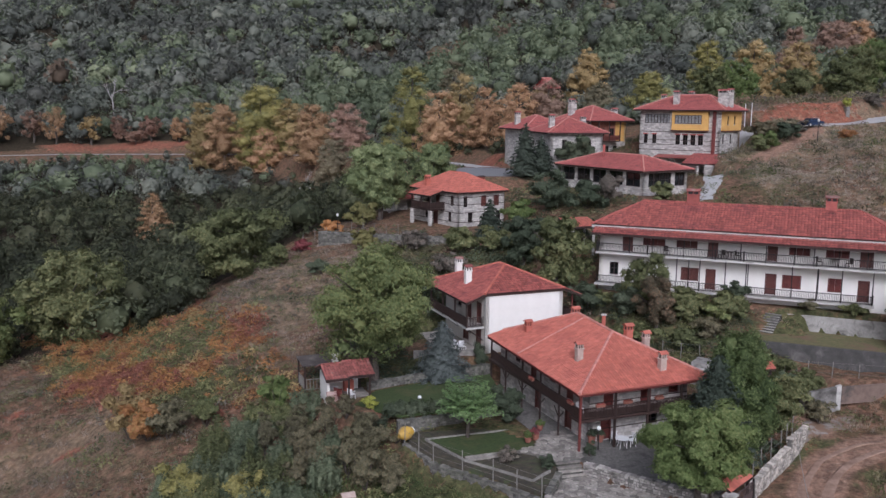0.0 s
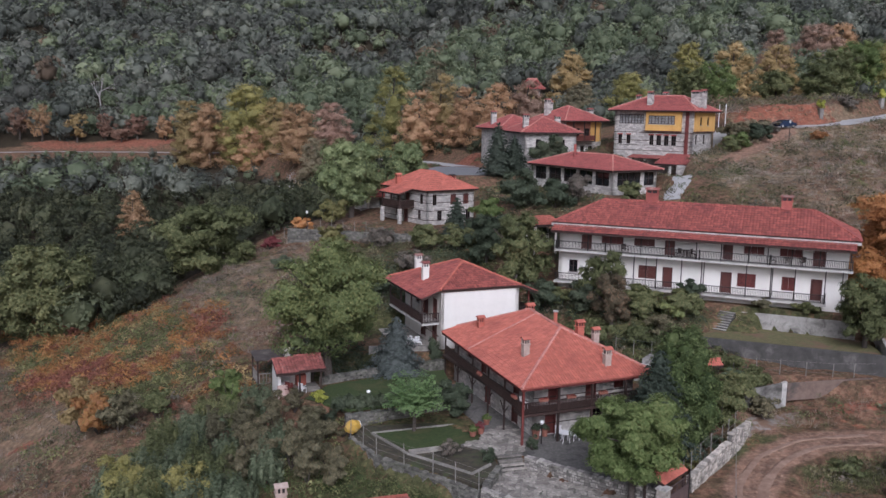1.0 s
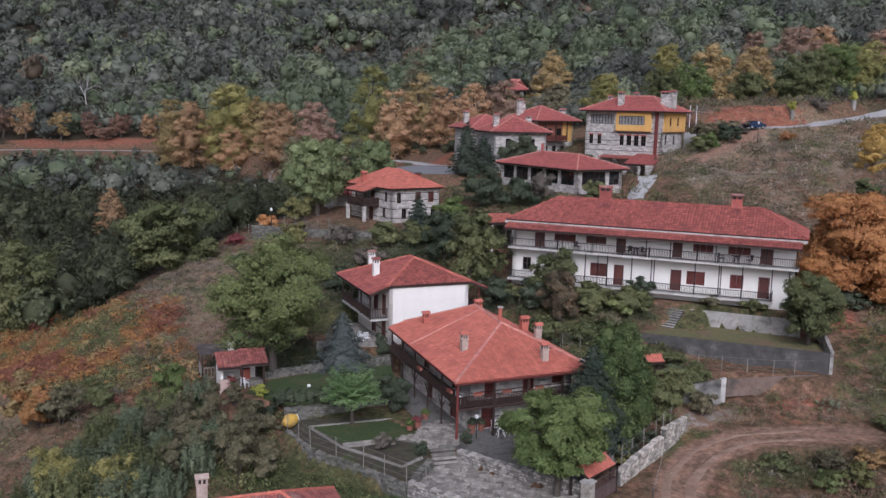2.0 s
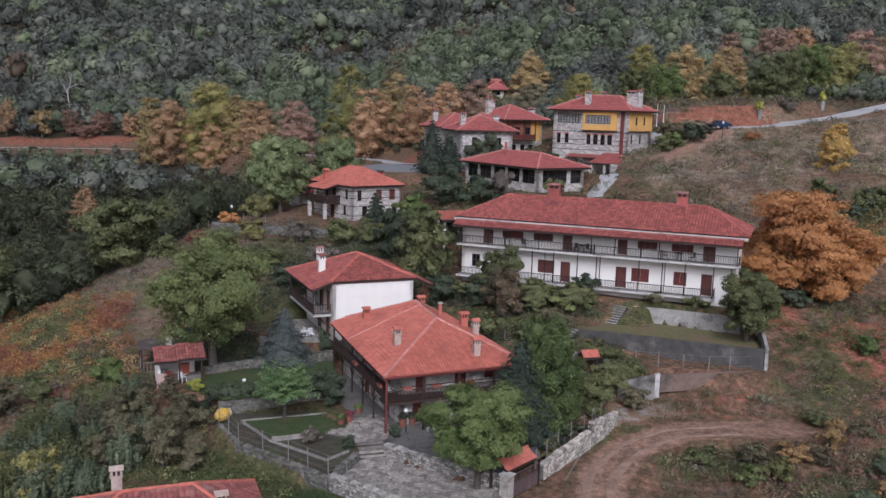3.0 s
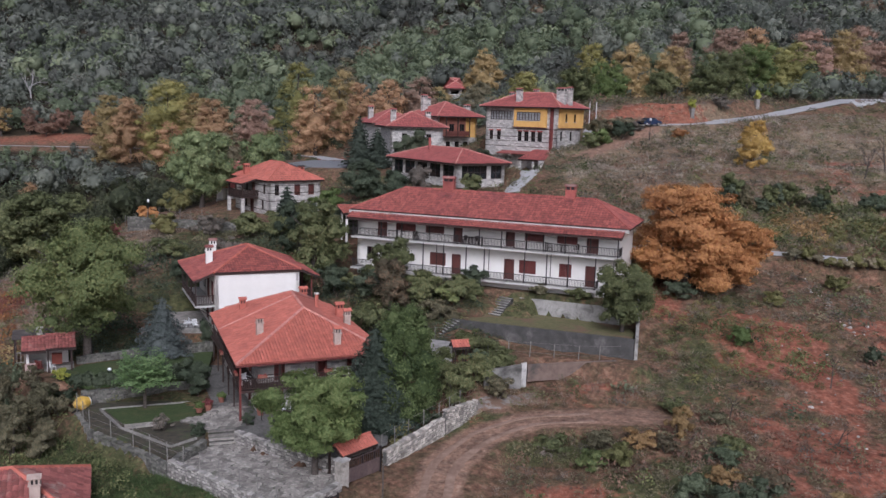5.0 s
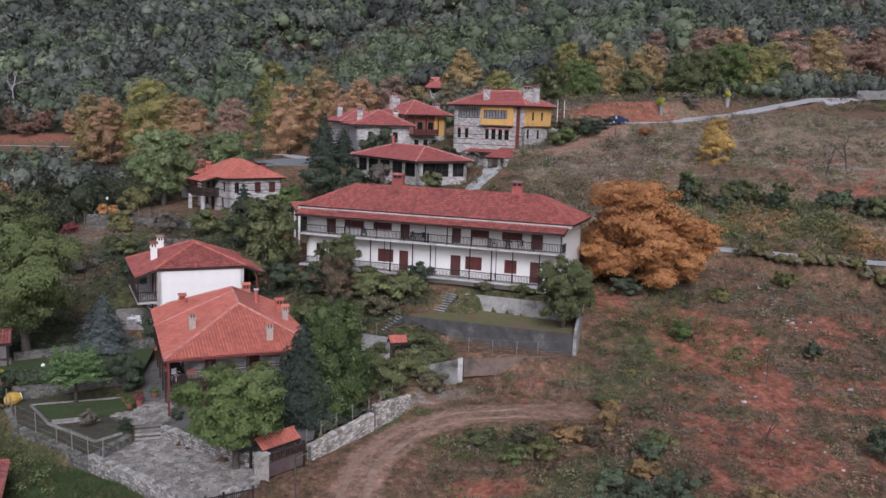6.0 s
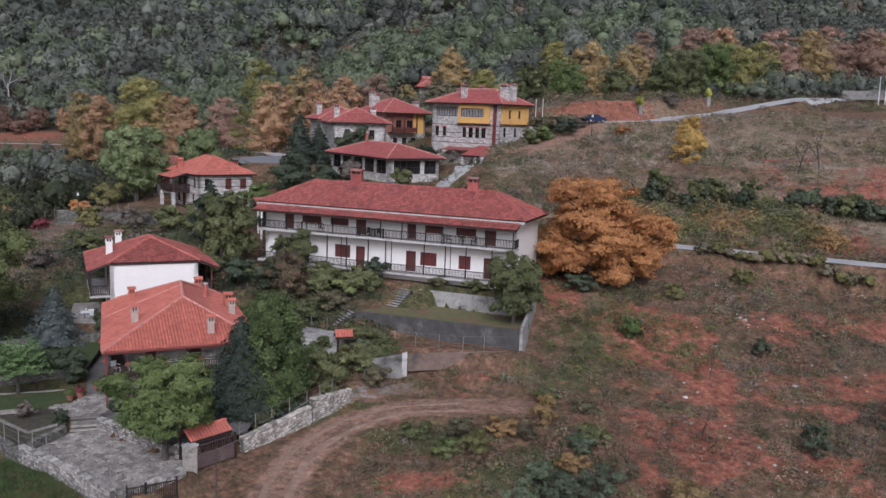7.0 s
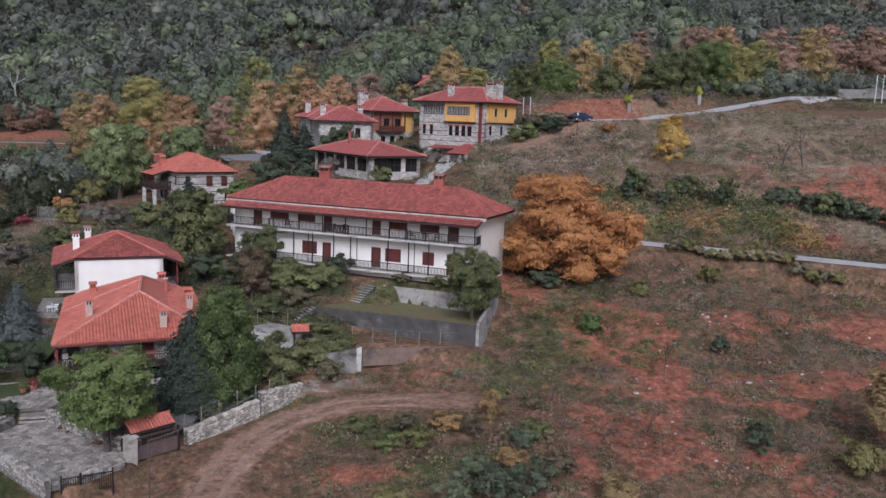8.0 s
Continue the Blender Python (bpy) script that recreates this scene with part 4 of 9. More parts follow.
    roof(h, sl, ri, "tile_red", label="long hipped roof of crimson clay tiles", ridge_mat="tile_red", ridge_r=0.1, wide=0.3, course=0.4)
    s1 = [(-0.5, -0.35, 11.72 - Z), (27.9, -0.35, 11.72 - Z), (27.9, 1.395, 12.34 - Z), (-0.5, 1.395, 12.34 - Z)]
    roof(h, [s1], [], "tile_red", name="awning_roof", label="narrow tiled awning over the upper balcony", wide=0.34, course=0.4)
    g = Mesh()
    g.box((-0.8, 0.9, ze - 0.3), (28.3, 1.0, ze - 0.04))
    part("gutter", g, "slab_edge", h, "pale painted eaves board")
    chimney(h, 8.6, 5.4, zr - 0.5, 16.1 - Z, 1.2, 0.6, "tile_red", "tile_old")
    chimney(h, 21.6, 5.4, zr - 0.5, 16.0 - Z, 1.0, 0.6, "tile_red", "tile_old")
    return h


# white gable house with a wooden balcony
def white_house():
    Z = 2.2
    h = thing("white_house", 4.65, 77.5, Z, 22.6, "white rendered house with red hipped roof and dark balcony", "house")
    W, D, t = 7.9, 9.6, 7.46 - Z
    wall(h, (0, 0), (W, 0), -1.0, t, [], "white")
    wall(h, (W, 0), (W, D), -1.0, t, [(1, 1.9, 2.4, 4.3), (5, 5.9, 2.4, 4.3)], "white")
    wall(h, (W, D), (0, D), -1.0, t, [], "white")
    holes = [(D - 1.9, D - 0.9, 2.3, 4.3), (D - 4.4, D - 3.2, 2.3, 4.3), (D - 6.6, D - 5.6, 3.0, 4.2), (D - 2.0, D - 0.9, 0.05, 2.0), (D - 5.0, D - 3.8, 0.05, 2.0)]
    to = wall(h, (0, D), (0, 0), -1.0, t, holes, "cream")
    for a, b, c, d in holes:
        if c == 3.0:
            window(h, to, a, b, c, d)
        else:
            door(h, to, a, b, c, d)
    ze, zr = 6.8 - Z, 9.2 - Z
    A, B = (4.0, 4.5, zr), (4.0, 5.6, zr)
    zf = 7.5 - Z
    l0, l1, r0, r1 = (-1.9, -0.12, ze), (-1.9, D + 1.2, ze), (9.8, -0.12, ze), (9.8, D + 1.2, ze)
    fl, fr = (-0.15, -0.12, zf), (8.1, -0.12, zf)
    slopes = [[fl, fr, A], [l1, l0, fl, A, B], [r0, r1, B, A, fr], [r1, l1, B]]
    roof(h, slopes, [(A, B), (fl, A), (fr, A), (l1, B), (r1, B)], "tile_red", ridge_mat="tile_orange")
    # balcony
    zb = 4.45 - Z
    slab(h, -1.75, -0.004, 0.3, D - 0.2, zb - 0.18, zb)
    railing(h, (-1.7, D - 0.2), (-1.7, 0.35), zb, 0.95, 0.16, "brown_wood", bar=0.06)
    railing(h, (-1.7, 0.35), (-0.01, 0.35), zb, 0.95, 0.16, "brown_wood", bar=0.06)
    for v in (0.4, 3.2, 6.2, D - 0.3):
        post(h, -1.68, v, zb, ze + 0.05, 0.13)
        b = Mesh()
        b.tube((-0.05, v, zb - 1.3), (-1.5, v, zb - 0.18), 0.05)
        part("brace", b, "brown_wood", h)
    slab(h, 7.904, 9.3, 0.5, D - 1, zb - 0.18, zb)
    railing(h, (9.25, 0.55), (9.25, D - 1), zb, 0.95, 0.16, "brown_wood", bar=0.06)
    railing(h, (7.91, 0.55), (9.25, 0.55), zb, 0.95, 0.16, "brown_wood", bar=0.06)
    for v in (0.6, 4.2, D - 1.1):
        post(h, 9.25, v, -0.5, ze + 0.02, 0.13, "red_wood")
    chimney(h, 0.2, 4.6, 7.3 - Z, 9.4 - Z, 0.6, 0.5, "white", "tile_old")
    chimney(h, 1.35, 9.6, 7.0 - Z, 9.3 - Z, 0.6, 0.5, "white", "tile_old")
    return h


# stone house in front, with its gallery under a wide orange roof
def front_house():
    h = thing("front_house", 10.6, 58.9, 0.0, 23, "stone house with a dark wooden gallery under an orange tiled roof", "house")
    ze, zk, zr = 4.35, 4.85, 6.8
    W, D = 11.5, 17.2
    A, B = (6.5, 6.1, zr), (7.15, 12.4, zr + 0.06)
    a, b = (0, 0, ze), (W, 0, ze)
    l1 = (1.0, D, ze - 0.1)
    k1 = (2.2, D - 0.5, zk - 0.09)
    k2, r1 = (W - 0.6, D - 0.3, zk), (W + 0.6, D, ze)
    slopes = [[a, b, A], [l1, a, A, B, k1], [b, r1, k2, B, A], [k2, k1, B]]
    roof(h, slopes, [(A, B), (a, A), (b, A), (k1, B), (k2, B)], "tile_orange", label="wide hipped roof of bright orange clay tiles", wide=0.24, course=0.34, under="tile_orange")
    me = Mesh()
    ridge_line(me, (0.65, 10.8, ze + 0.06), (6.95, 10.8, zr + 0.16), 0.1, 0.3)
    part("seam", me, "mortar", h, "pale mortar seam where two roofs join")
    f = Mesh()
    f.box((0, -0.03, ze - 0.16), (W, 0.02, ze - 0.02))
    f.box((-0.03, 0, ze - 0.16), (0.02, D, ze - 0.02), lambda u, v, z: (u + v / D, v, z - 0.1 * v / D))
    part("fascia", f, "red_wood", h, "dark red eaves board")
    # walls set back behind the gallery
    u0, v0, u1, v1 = 1.9, 1.7, W - 1.0, D - 0.8
    fb = 2.35
    fh = [(1.2, 2.0, fb + 0.05, fb + 1.75), (4.4, 5.3, fb + 0.05, fb + 1.75), (6.9, 7.7, fb + 0.7, fb + 1.7), (1.0, 1.9, 0.05, 1.95), (5.0, 6.0, 0.8, 1.9)]
    to = wall(h, (u0, v0), (u1, v0), -1.0, 4.9, fh, "rubble")
    for i, (s0, s1, a0, a1) in enumerate(fh):
        if i == 4:
            window(h, to, s0, s1, a0, a1)
        elif i == 2:
            shutters(h, to, s0, s1, a0, a1)
        else:
            door(h, to, s0, s1, a0, a1, "red_wood")
    n = v1 - v0
    lh = [(n - 3.2, n - 2.3, fb + 0.05, fb + 1.8), (n - 6.0, n - 5.0, fb + 0.6, fb + 1.7), (n - 9.0, n - 8.1, fb + 0.05, fb + 1.8), (n - 12.0, n - 11.0, fb + 0.6, fb + 1.7), (n - 3.4, n - 2.4, 0.05, 1.95), (n - 8.2, n - 7.2, 0.05, 1.95)]
    to2 = wall(h, (u0, v1), (u0, v0), -1.0, 4.5, lh, "rubble")
    for i, (s0, s1, a0, a1) in enumerate(lh):
        (window if i in (1, 3) else door)(h, to2, s0, s1, a0, a1)
    wall(h, (u1, v0), (u1, v1), -1.0, 4.9, [], "rubble")
    wall(h, (u1, v1), (u0, v1), -1.0, 4.5, [], "rubble")
    for z in (0.9, 1.9, 2.9, 3.9):
        t = Mesh()
        t.box((u0 - 0.02, v0 - 0.02, z), (u1, v0 + 0.02, z + 0.07))
        part("timber_tie", t, "brown_wood", h)
    # gallery floor, rails and posts
    slab(h, 0.25, W - 0.4, 0.25, v0 - 0.004, fb - 0.2, fb, "brown_wood", "gallery_floor")
    slab(h, 0.95, u0 - 0.004, v0, D - 0.3, fb - 0.2, fb, "brown_wood", "gallery_floor")
    railing(h, (0.3, 0.3), (W - 0.45, 0.3), fb, 0.85, 0.13, "brown_wood", bar=0.06, rail=0.08)
    railing(h, (1.2, D - 0.4), (0.3, 0.3), fb, 0.85, 0.13, "brown_wood", bar=0.06, rail=0.08)
    for u in (0.3, 3.2, 6.0, 8.9, W - 0.5):
        post(h, u, 0.3, -0.8 if u < 1 else -0.05, ze - 0.05 + 0.39 * 0, 0.15, "red_wood" if u < 1 else "brown_wood")
    for v in (3.6, 6.8, 10.2, 13.6, D - 0.4):
        post(h, 0.28 + v * 0.055, v, -0.05, ze + 0.05, 0.11)
    for v in (3.6, 6.8, 10.2, 13.6):
        br = Mesh()
        br.tube((0.28 + v * 0.055, v, fb - 0.9), (0.32 + v * 0.055, v + 0.75, fb - 0.2), 0.045)
        br.tube((0.28 + v * 0.055, v, fb - 0.9), (0.24 + v * 0.055, v - 0.75, fb - 0.2), 0.045)
        part("brace", br, "brown_wood", h)
    # chimneys
    chimney(h, 2.65, 4.6, 5.1, 6.8, 0.5, 0.44, "plaster_pink", "tile_orange")
    chimney(h, 7.9, 1.45, 4.9, 6.35, 0.5, 0.44, "plaster_pink", "tile_orange")
    chimney(h, 3.2, 13.9, 5.3, 6.3, 0.5, 0.45, "tile_orange", "tile_orange")
    chimney(h, 10.8, 10.2, 4.8, 6.2, 0.62, 0.5, "tile_orange", "tile_orange")
    chimney(h, 10.6, 7.4, 4.8, 6.25, 0.5, 0.44, "plaster_pink", "tile_orange")
    chimney(h, 9.2, 16.2, 4.6, 6.5, 0.6, 0.5, "tile_orange", "tile_orange")
    pipe = Mesh()
    pipe.tube((9.1, 11.4, 5.4), (9.1, 11.4, 6.8), 0.16, n=10)
    fp = part("flue_pipe", pipe, "tile_orange", h, "round clay flue pipe")
    c = Mesh()
    c.tube((9.1, 11.4, 6.8), (9.1, 11.4, 6.9), 0.24, n=10)
    part("cap", c, "slab_edge", fp)
    return h


# pale stone house with a porch
def stone_house():
    Z = 8.0
    h = thing("stone_house", 2.1, 118.3, Z, 36, "two-storey pale stone house with orange roof and wooden porch", "house")
    W, D, t = 8.0, 11.0, 12.7 - Z
    o = 0.45
    fh = [(0.9, 1.6, 2.7, 4.2), (2.0 - 0.3, 2.6 - 0.3, 2.7, 4.2), (3.9, 4.8, 2.7, 4.2), (6.1, 7.0, 2.7, 4.2), (1.7, 2.5, 0.5, 1.9), (4.2, 5.0, 0.3, 1.7), (6.6, 7.4, 0.0, 2.0)]
    fh = [fh[0]] + fh[2:]
    to = wall(h, (o, o), (W + o, o), -1.5, t, fh, "rubble")
    for i, (a, b, c, d) in enumerate(fh):
        if i in (1, 2):
            shutters(h, to, a, b, c, d, 2, "door_wood")
        else:
            window(h, to, a, b, c, d)
    lh = [(D - 1.9, D - 1.1, 2.8, 4.2), (D - 5.3, D - 4.4, 2.3, 4.2), (D - 7.6, D - 6.7, 2.8, 4.2), (D - 2.4, D - 1.6, 0.6, 1.9), (D - 5.8, D - 4.8, 0.0, 2.0), (D - 8, D - 7, 0.6, 1.9)]
    to2 = wall(h, (o, D + o), (o, o), -1.5, t, lh, "rubble")
    for i, (a, b, c, d) in enumerate(lh):
        (door if i in (1, 4) else window)(h, to2, a, b, c, d)
    wall(h, (W + o, o), (W + o, D + o), -1.5, t, [(2, 2.8, 2.8, 4.2), (6, 6.8, 2.8, 4.2)], "rubble")
    wall(h, (W + o, D + o), (o, D + o), -1.5, t, [], "rubble")
    for z in (0.6, 1.9, 3.0, 4.0):
        m = Mesh()
        m.box((o - 0.025, o - 0.025, z), (W + o, o + 0.01, z + 0.09))
        m.box((o - 0.025, o + 0.01, z), (o + 0.01, D + o, z + 0.09))
        part("timber_tie", m, "brown_wood", h)
    ze, zr = 12.72 - Z, 15.0 - Z
    sl, ri = hip(0, W + 0.9, 0, D + 0.9, ze, zr, 4.4, 8.0)
    zp = 12.15 - Z
    porch = [(-2.3, 8.6, zp), (-2.3, 3.3, zp), (0.3, 3.3, ze + 0.16), (0.3, 8.6, ze + 0.16)]
    roof(h, sl + [porch], ri, "tile_orange", wide=0.4, course=0.5, label="hipped orange tile roof with a lower porch slope", ridge_r=0.1, ridge_mat="tile_orange")
    slab(h, -2.0, o - 0.004, 3.6, 8.3, 2.1, 2.3, "brown_wood", "balcony_floor")
    railing(h, (-1.95, 8.3), (-1.95, 3.6), 2.3, 0.95, 0.2, "brown_wood", bar=0.12)
    railing(h, (-1.95, 3.65), (o - 0.01, 3.65), 2.3, 0.95, 0.2, "brown_wood", bar=0.12)
    for v in (3.7, 8.2):
        post(h, -1.95, v, -0.5, 2.1, 0.42, "rubble", "stone_pillar")
        post(h, -1.95, v, 2.3, zp + 0.05, 0.16)
    post(h, -1.95, 5.9, 2.3, zp + 0.05, 0.16)
    chimney(h, 7.6, 4.6, 13.0 - Z, 14.5 - Z, 0.7, 0.55, "tile_orange", "brown_wood")
    chimney(h, 0.8, 8.4, 13.0 - Z, 14.6 - Z, 0.7, 0.55, "tile_orange", "tile_orange")
    return h


# dining pavilion with stone piers and big panes
def pavilion():
    Z = 12.2
    h = thing("dining_pavilion", 27.9, 122.4, Z, 33, "low stone dining pavilion with large windows and red roof", "pavilion")
    W, D, t = 9.0, 19.0, 15.6 - Z
    o = 0.5
    fb = 1.2
    fh = [(0.9, 5.4, fb, t - 0.25), (6.1, 8.1, fb, t - 0.25)]
    to = wall(h, (o, o), (W + o - 0.4, o), -2.5, t, fh, "rubble", 0.5)
    for a, b, c, d in fh:
        window(h, to, a, b, c, d, 3 if b - a > 3 else 1, 1, sill="rubble")
    n = D - 1
    lh = [(n - 0.7 - 3.5 * i - 2.9, n - 0.7 - 3.5 * i, fb, t - 0.25) for i in range(5)]
    to2 = wall(h, (o, D - 0.5), (o, o), -2.5, t, [(a, b, c, d) for a, b, c, d in lh], "rubble", 0.5)
    for a, b, c, d in lh:
        window(h, to2, a, b, c, d, 1, 1, sill="rubble")
    wall(h, (W + o - 0.4, o), (W + o - 0.4, D - 0.5), -2.5, t, [], "rubble", 0.5)
    wall(h, (W + o - 0.4, D - 0.5), (o, D - 0.5), -2.5, t, [], "rubble", 0.5)
    sl, ri = hip(-0.3, W + 0.8, -0.3, D, 15.65 - Z, 17.5 - Z, 5.2, 14.0)
    roof(h, sl, ri, "tile_far", wide=0.45, course=0.55, ridge_r=0.13)
    m = Mesh()
    m.tube((3.2, 11.8, 16.4 - Z), (3.2, 11.8, 18.9 - Z), 0.2, n=8)
    part("flue_pipe", m, "tile_red", h)
    return h


def inn():
    Z = 16.0
    h = thing("inn", 33.5, 157.1, Z, -37.4, "large stone and ochre inn with red hipped roof and tall chimneys", "hotel")
    W, D, t = 15.0, 9.0, 24.0 - Z
    o = 0.5
    yz = 20.8 - Z
    f_up = [(1.35, 6.0, 21.9 - Z, 23.5 - Z)]
    f_lo = [(1.3, 2.05, 18.4 - Z, 20.0 - Z), (2.9, 3.65, 18.4 - Z, 20.0 - Z), (7.2, 8.0, 18.3 - Z, 20.0 - Z), (8.5, 9.4, 18.3 - Z, 20.0 - Z), (9.9, 10.75, 18.3 - Z, 20.0 - Z), (11.2, 12.1, 18.3 - Z, 20.0 - Z)]
    to = wall(h, (o, o), (W + o - 0.5, o), -2.5, t, [(a - o, b - o, c, d) for a, b, c, d in f_up + f_lo], "rubble", 0.5)
    for a, b, c, d in f_up:
        window(h, to, a - o, b - o, c, d, 7, 2, "brown_wood", fw=0.1, pane="curtain")
    for a, b, c, d in f_lo:
        w = window(h, to, a - o, b - o, c, d, 1, 2, "brown_wood")
        q = Mesh()
        q.box((a - o - 0.1, -0.02, d), (b - o + 0.1, 0.14, d + 0.2), to)
        part("lintel", q, "tile_red", w, "red brick window arch")
    # ochre bay that juts out
    bay = Mesh()
    bay.box((6.6, o - 0.5, yz), (13.0, o - 0.004, 21.9 - Z))
    bay.box((6.6, o - 0.5, 23.35 - Z), (13.0, o - 0.004, t))
    bay.box((6.6, o - 0.5, 21.9 - Z), (7.1, o - 0.004, 23.35 - Z))
    bay.box((11.9, o - 0.5, 21.9 - Z), (13.0, o - 0.004, 23.35 - Z))
    part("bay", bay, "yellow", h, "ochre rendered bay")

    def tb(s, k, z):
        return (s, o - 0.5 - k, z)
    window(h, tb, 7.1, 11.9, 21.9 - Z, 23.35 - Z, 7, 2, "brown_wood", 0.1, fw=0.1, pane="curtain")
    e = Mesh()
    e.box((6.5, o - 0.56, yz - 0.12), (13.1, o - 0.002, yz))
    part("bay_sill", e, "red_wood", h)
    rh = [(1.9, 2.7, 21.8 - Z, 23.2 - Z), (5.0, 5.8, 21.8 - Z, 23.2 - Z), (1.2, 2.0, 18.6 - Z, 20.2 - Z), (4.6, 5.4, 18.6 - Z, 20.2 - Z)]
    to2 = wall(h, (W, o), (W, D), -2.5, yz, [(a, b, c, d) for a, b, c, d in rh[2:]], "rubble", 0.5)
    to3 = wall(h, (W + 0.3, o + 0.3), (W + 0.3, D + 0.3), yz + 0.004, t, rh[:2], "yellow", 0.6)
    for i, (a, b, c, d) in enumerate(rh):
        window(h, to3 if i < 2 else to2, a, b, c, d, 0, 1, "brown_wood")
    e = Mesh()
    e.box((W - 0.1, o + 0.25, yz - 0.12), (W + 0.36, D + 0.3, yz))
    part("bay_sill", e, "red_wood", h)
    wall(h, (W, D), (o, D), -2.5, t, [], "rubble", 0.5)
    wall(h, (o, D), (o, o), -2.5, t, [], "rubble", 0.5)
    for z in (17.3, 18.2, 19.0, 20.4):
        m = Mesh()
        m.box((o - 0.03, o - 0.03, z - Z), (W + 0.02, o + 0.01, z - Z + 0.1))
        part("timber_tie", m, "brown_wood", h)
    sl, ri = hip(-0.4, W + 1.1, -0.5, D + 1.0, 24.15 - Z, 26.7 - Z, 5.2, 11.2, "u")
    roof(h, sl, ri, "tile_far", wide=0.5, course=0.6, ridge_r=0.14)
    d = Mesh()
    d.box((W - 1.3, o - 0.28, -1.5), (W - 0.75, o - 0.006, t))
    part("downpipe", d, "red_wood", h, "oxblood timber pipe casing")
    chimney(h, 6.6, 1.6, 24.5 - Z, 27.4 - Z, 0.9, 0.8, "rubble", "tile_far")
    chimney(h, 7.6, 5.6, 26 - Z, 27.4 - Z, 0.8, 0.7, "rubble", "tile_far")
    chimney(h, 2.2, 6.2, 24.8 - Z, 26.9 - Z, 0.8, 0.7, "rubble", "tile_far")
    chimney(h, 14.4, 2.6, 24.6 - Z, 27.6 - Z, 1.5, 0.9, "rubble", "tile_far")
    chimney(h, 15.0, 4.4, 24.6 - Z, 27.8 - Z, 0.8, 0.8, "rubble", "tile_far")
    # lean-to at the foot
    s1 = [(10.6, -4.6, 15.4 - Z), (16.4, -4.6, 15.4 - Z), (16.4, o - 0.01, 16.9 - Z), (10.6, o - 0.01, 16.9 - Z)]
    roof(h, [s1], [], "tile_far", True, 0.18, "lean_to_roof", "small red lean-to roof", wide=0.45, course=0.55)
    for u, w in ((10.9, 0.35), (13.4, 0.35), (15.6, 1.5)):
        post(h, u, -4.3, -4.5, 15.4 - Z, w, "rubble", "stone_pillar")
    s2 = [(4.2, -1.6, 16.2 - Z), (11.0, -1.6, 16.2 - Z), (11.0, o - 0.01, 16.6 - Z), (4.2, o - 0.01, 16.6 - Z)]
    roof(h, [s2], [], "tile_red", False, 0.12, "awning", "dark red awning")
    return h


def middle_house():
    Z = 14.8
    h = thing("ochre_house", 25.4, 157.9, Z, 35, "stone house with ochre upper wall and wooden balcony", "house")
    W, D, t = 9.6, 9.0, 22.0 - Z
    o = 0.5
    fh = [(2.6, 3.8, 18.6 - Z, 20.2 - Z), (5.0, 6.2, 18.6 - Z, 20.2 - Z), (2.0, 3.0, 15.6 - Z, 17 - Z), (4.0, 5.0, 15.6 - Z, 17 - Z), (6.0, 7.0, 15.6 - Z, 17 - Z)]
    fh = [(a, b, c + 0.6, d + 0.6) for a, b, c, d in fh]
    # flat wall: the balcony recess's shade is put into its brown
    to = wall(h, (o, o), (6.9, o), 18.4 - Z, t, fh[:2], "terracotta", 0.4, "reddish-brown timbered balcony wall, darkened for its recess")
    wall(h, (6.9, o), (W, o), 18.4 - Z, t, [], "yellow", 0.4, "ochre rendered wall")
    wall(h, (o, o), (W, o), -2, 18.396 - Z, fh[2:], "rubble", 0.4)
    for a, b, c, d in fh:
        window(h, to, a, b, c, d, 1, 2)
    wall(h, (W, o), (W, D), -2, t, [], "rubble", 0.4)
    wall(h, (W, D), (o, D), -2, t, [], "rubble", 0.4)
    wall(h, (o, D), (o, o), -2, t, [], "rubble", 0.4)
    sl, ri = hip(-0.5, W + 0.9, -0.7, D + 0.7, 22.1 - Z, 24.7 - Z, 4.3, 5.0)
    roof(h, sl, ri, "tile_far", wide=0.5, course=0.6)
    slab(h, 1.4, 6.9, -0.9, o - 0.004, 18.4 - Z, 18.6 - Z, "brown_wood", "balcony_floor")
    railing(h, (1.4, -0.85), (6.9, -0.85), 18.6 - Z, 0.95, 0.2, "door_wood", bar=0.12)
    for u in (1.5, 4.1, 6.8):
        post(h, u, -0.85, 18.6 - Z, 22.1 - Z, 0.16)
    chimney(h, 1.6, 6.5, 22.8 - Z, 26.0 - Z, 1.0, 0.8, "rubble", "tile_far")
    chimney(h, 3.4, 8.0, 22.8 - Z, 25.6 - Z, 0.9, 0.8, "rubble", "tile_far")
    chimney(h, 9.0, 3.0, 22.6 - Z, 24.4 - Z, 1.0, 0.8, "rubble", "tile_far")
    return h


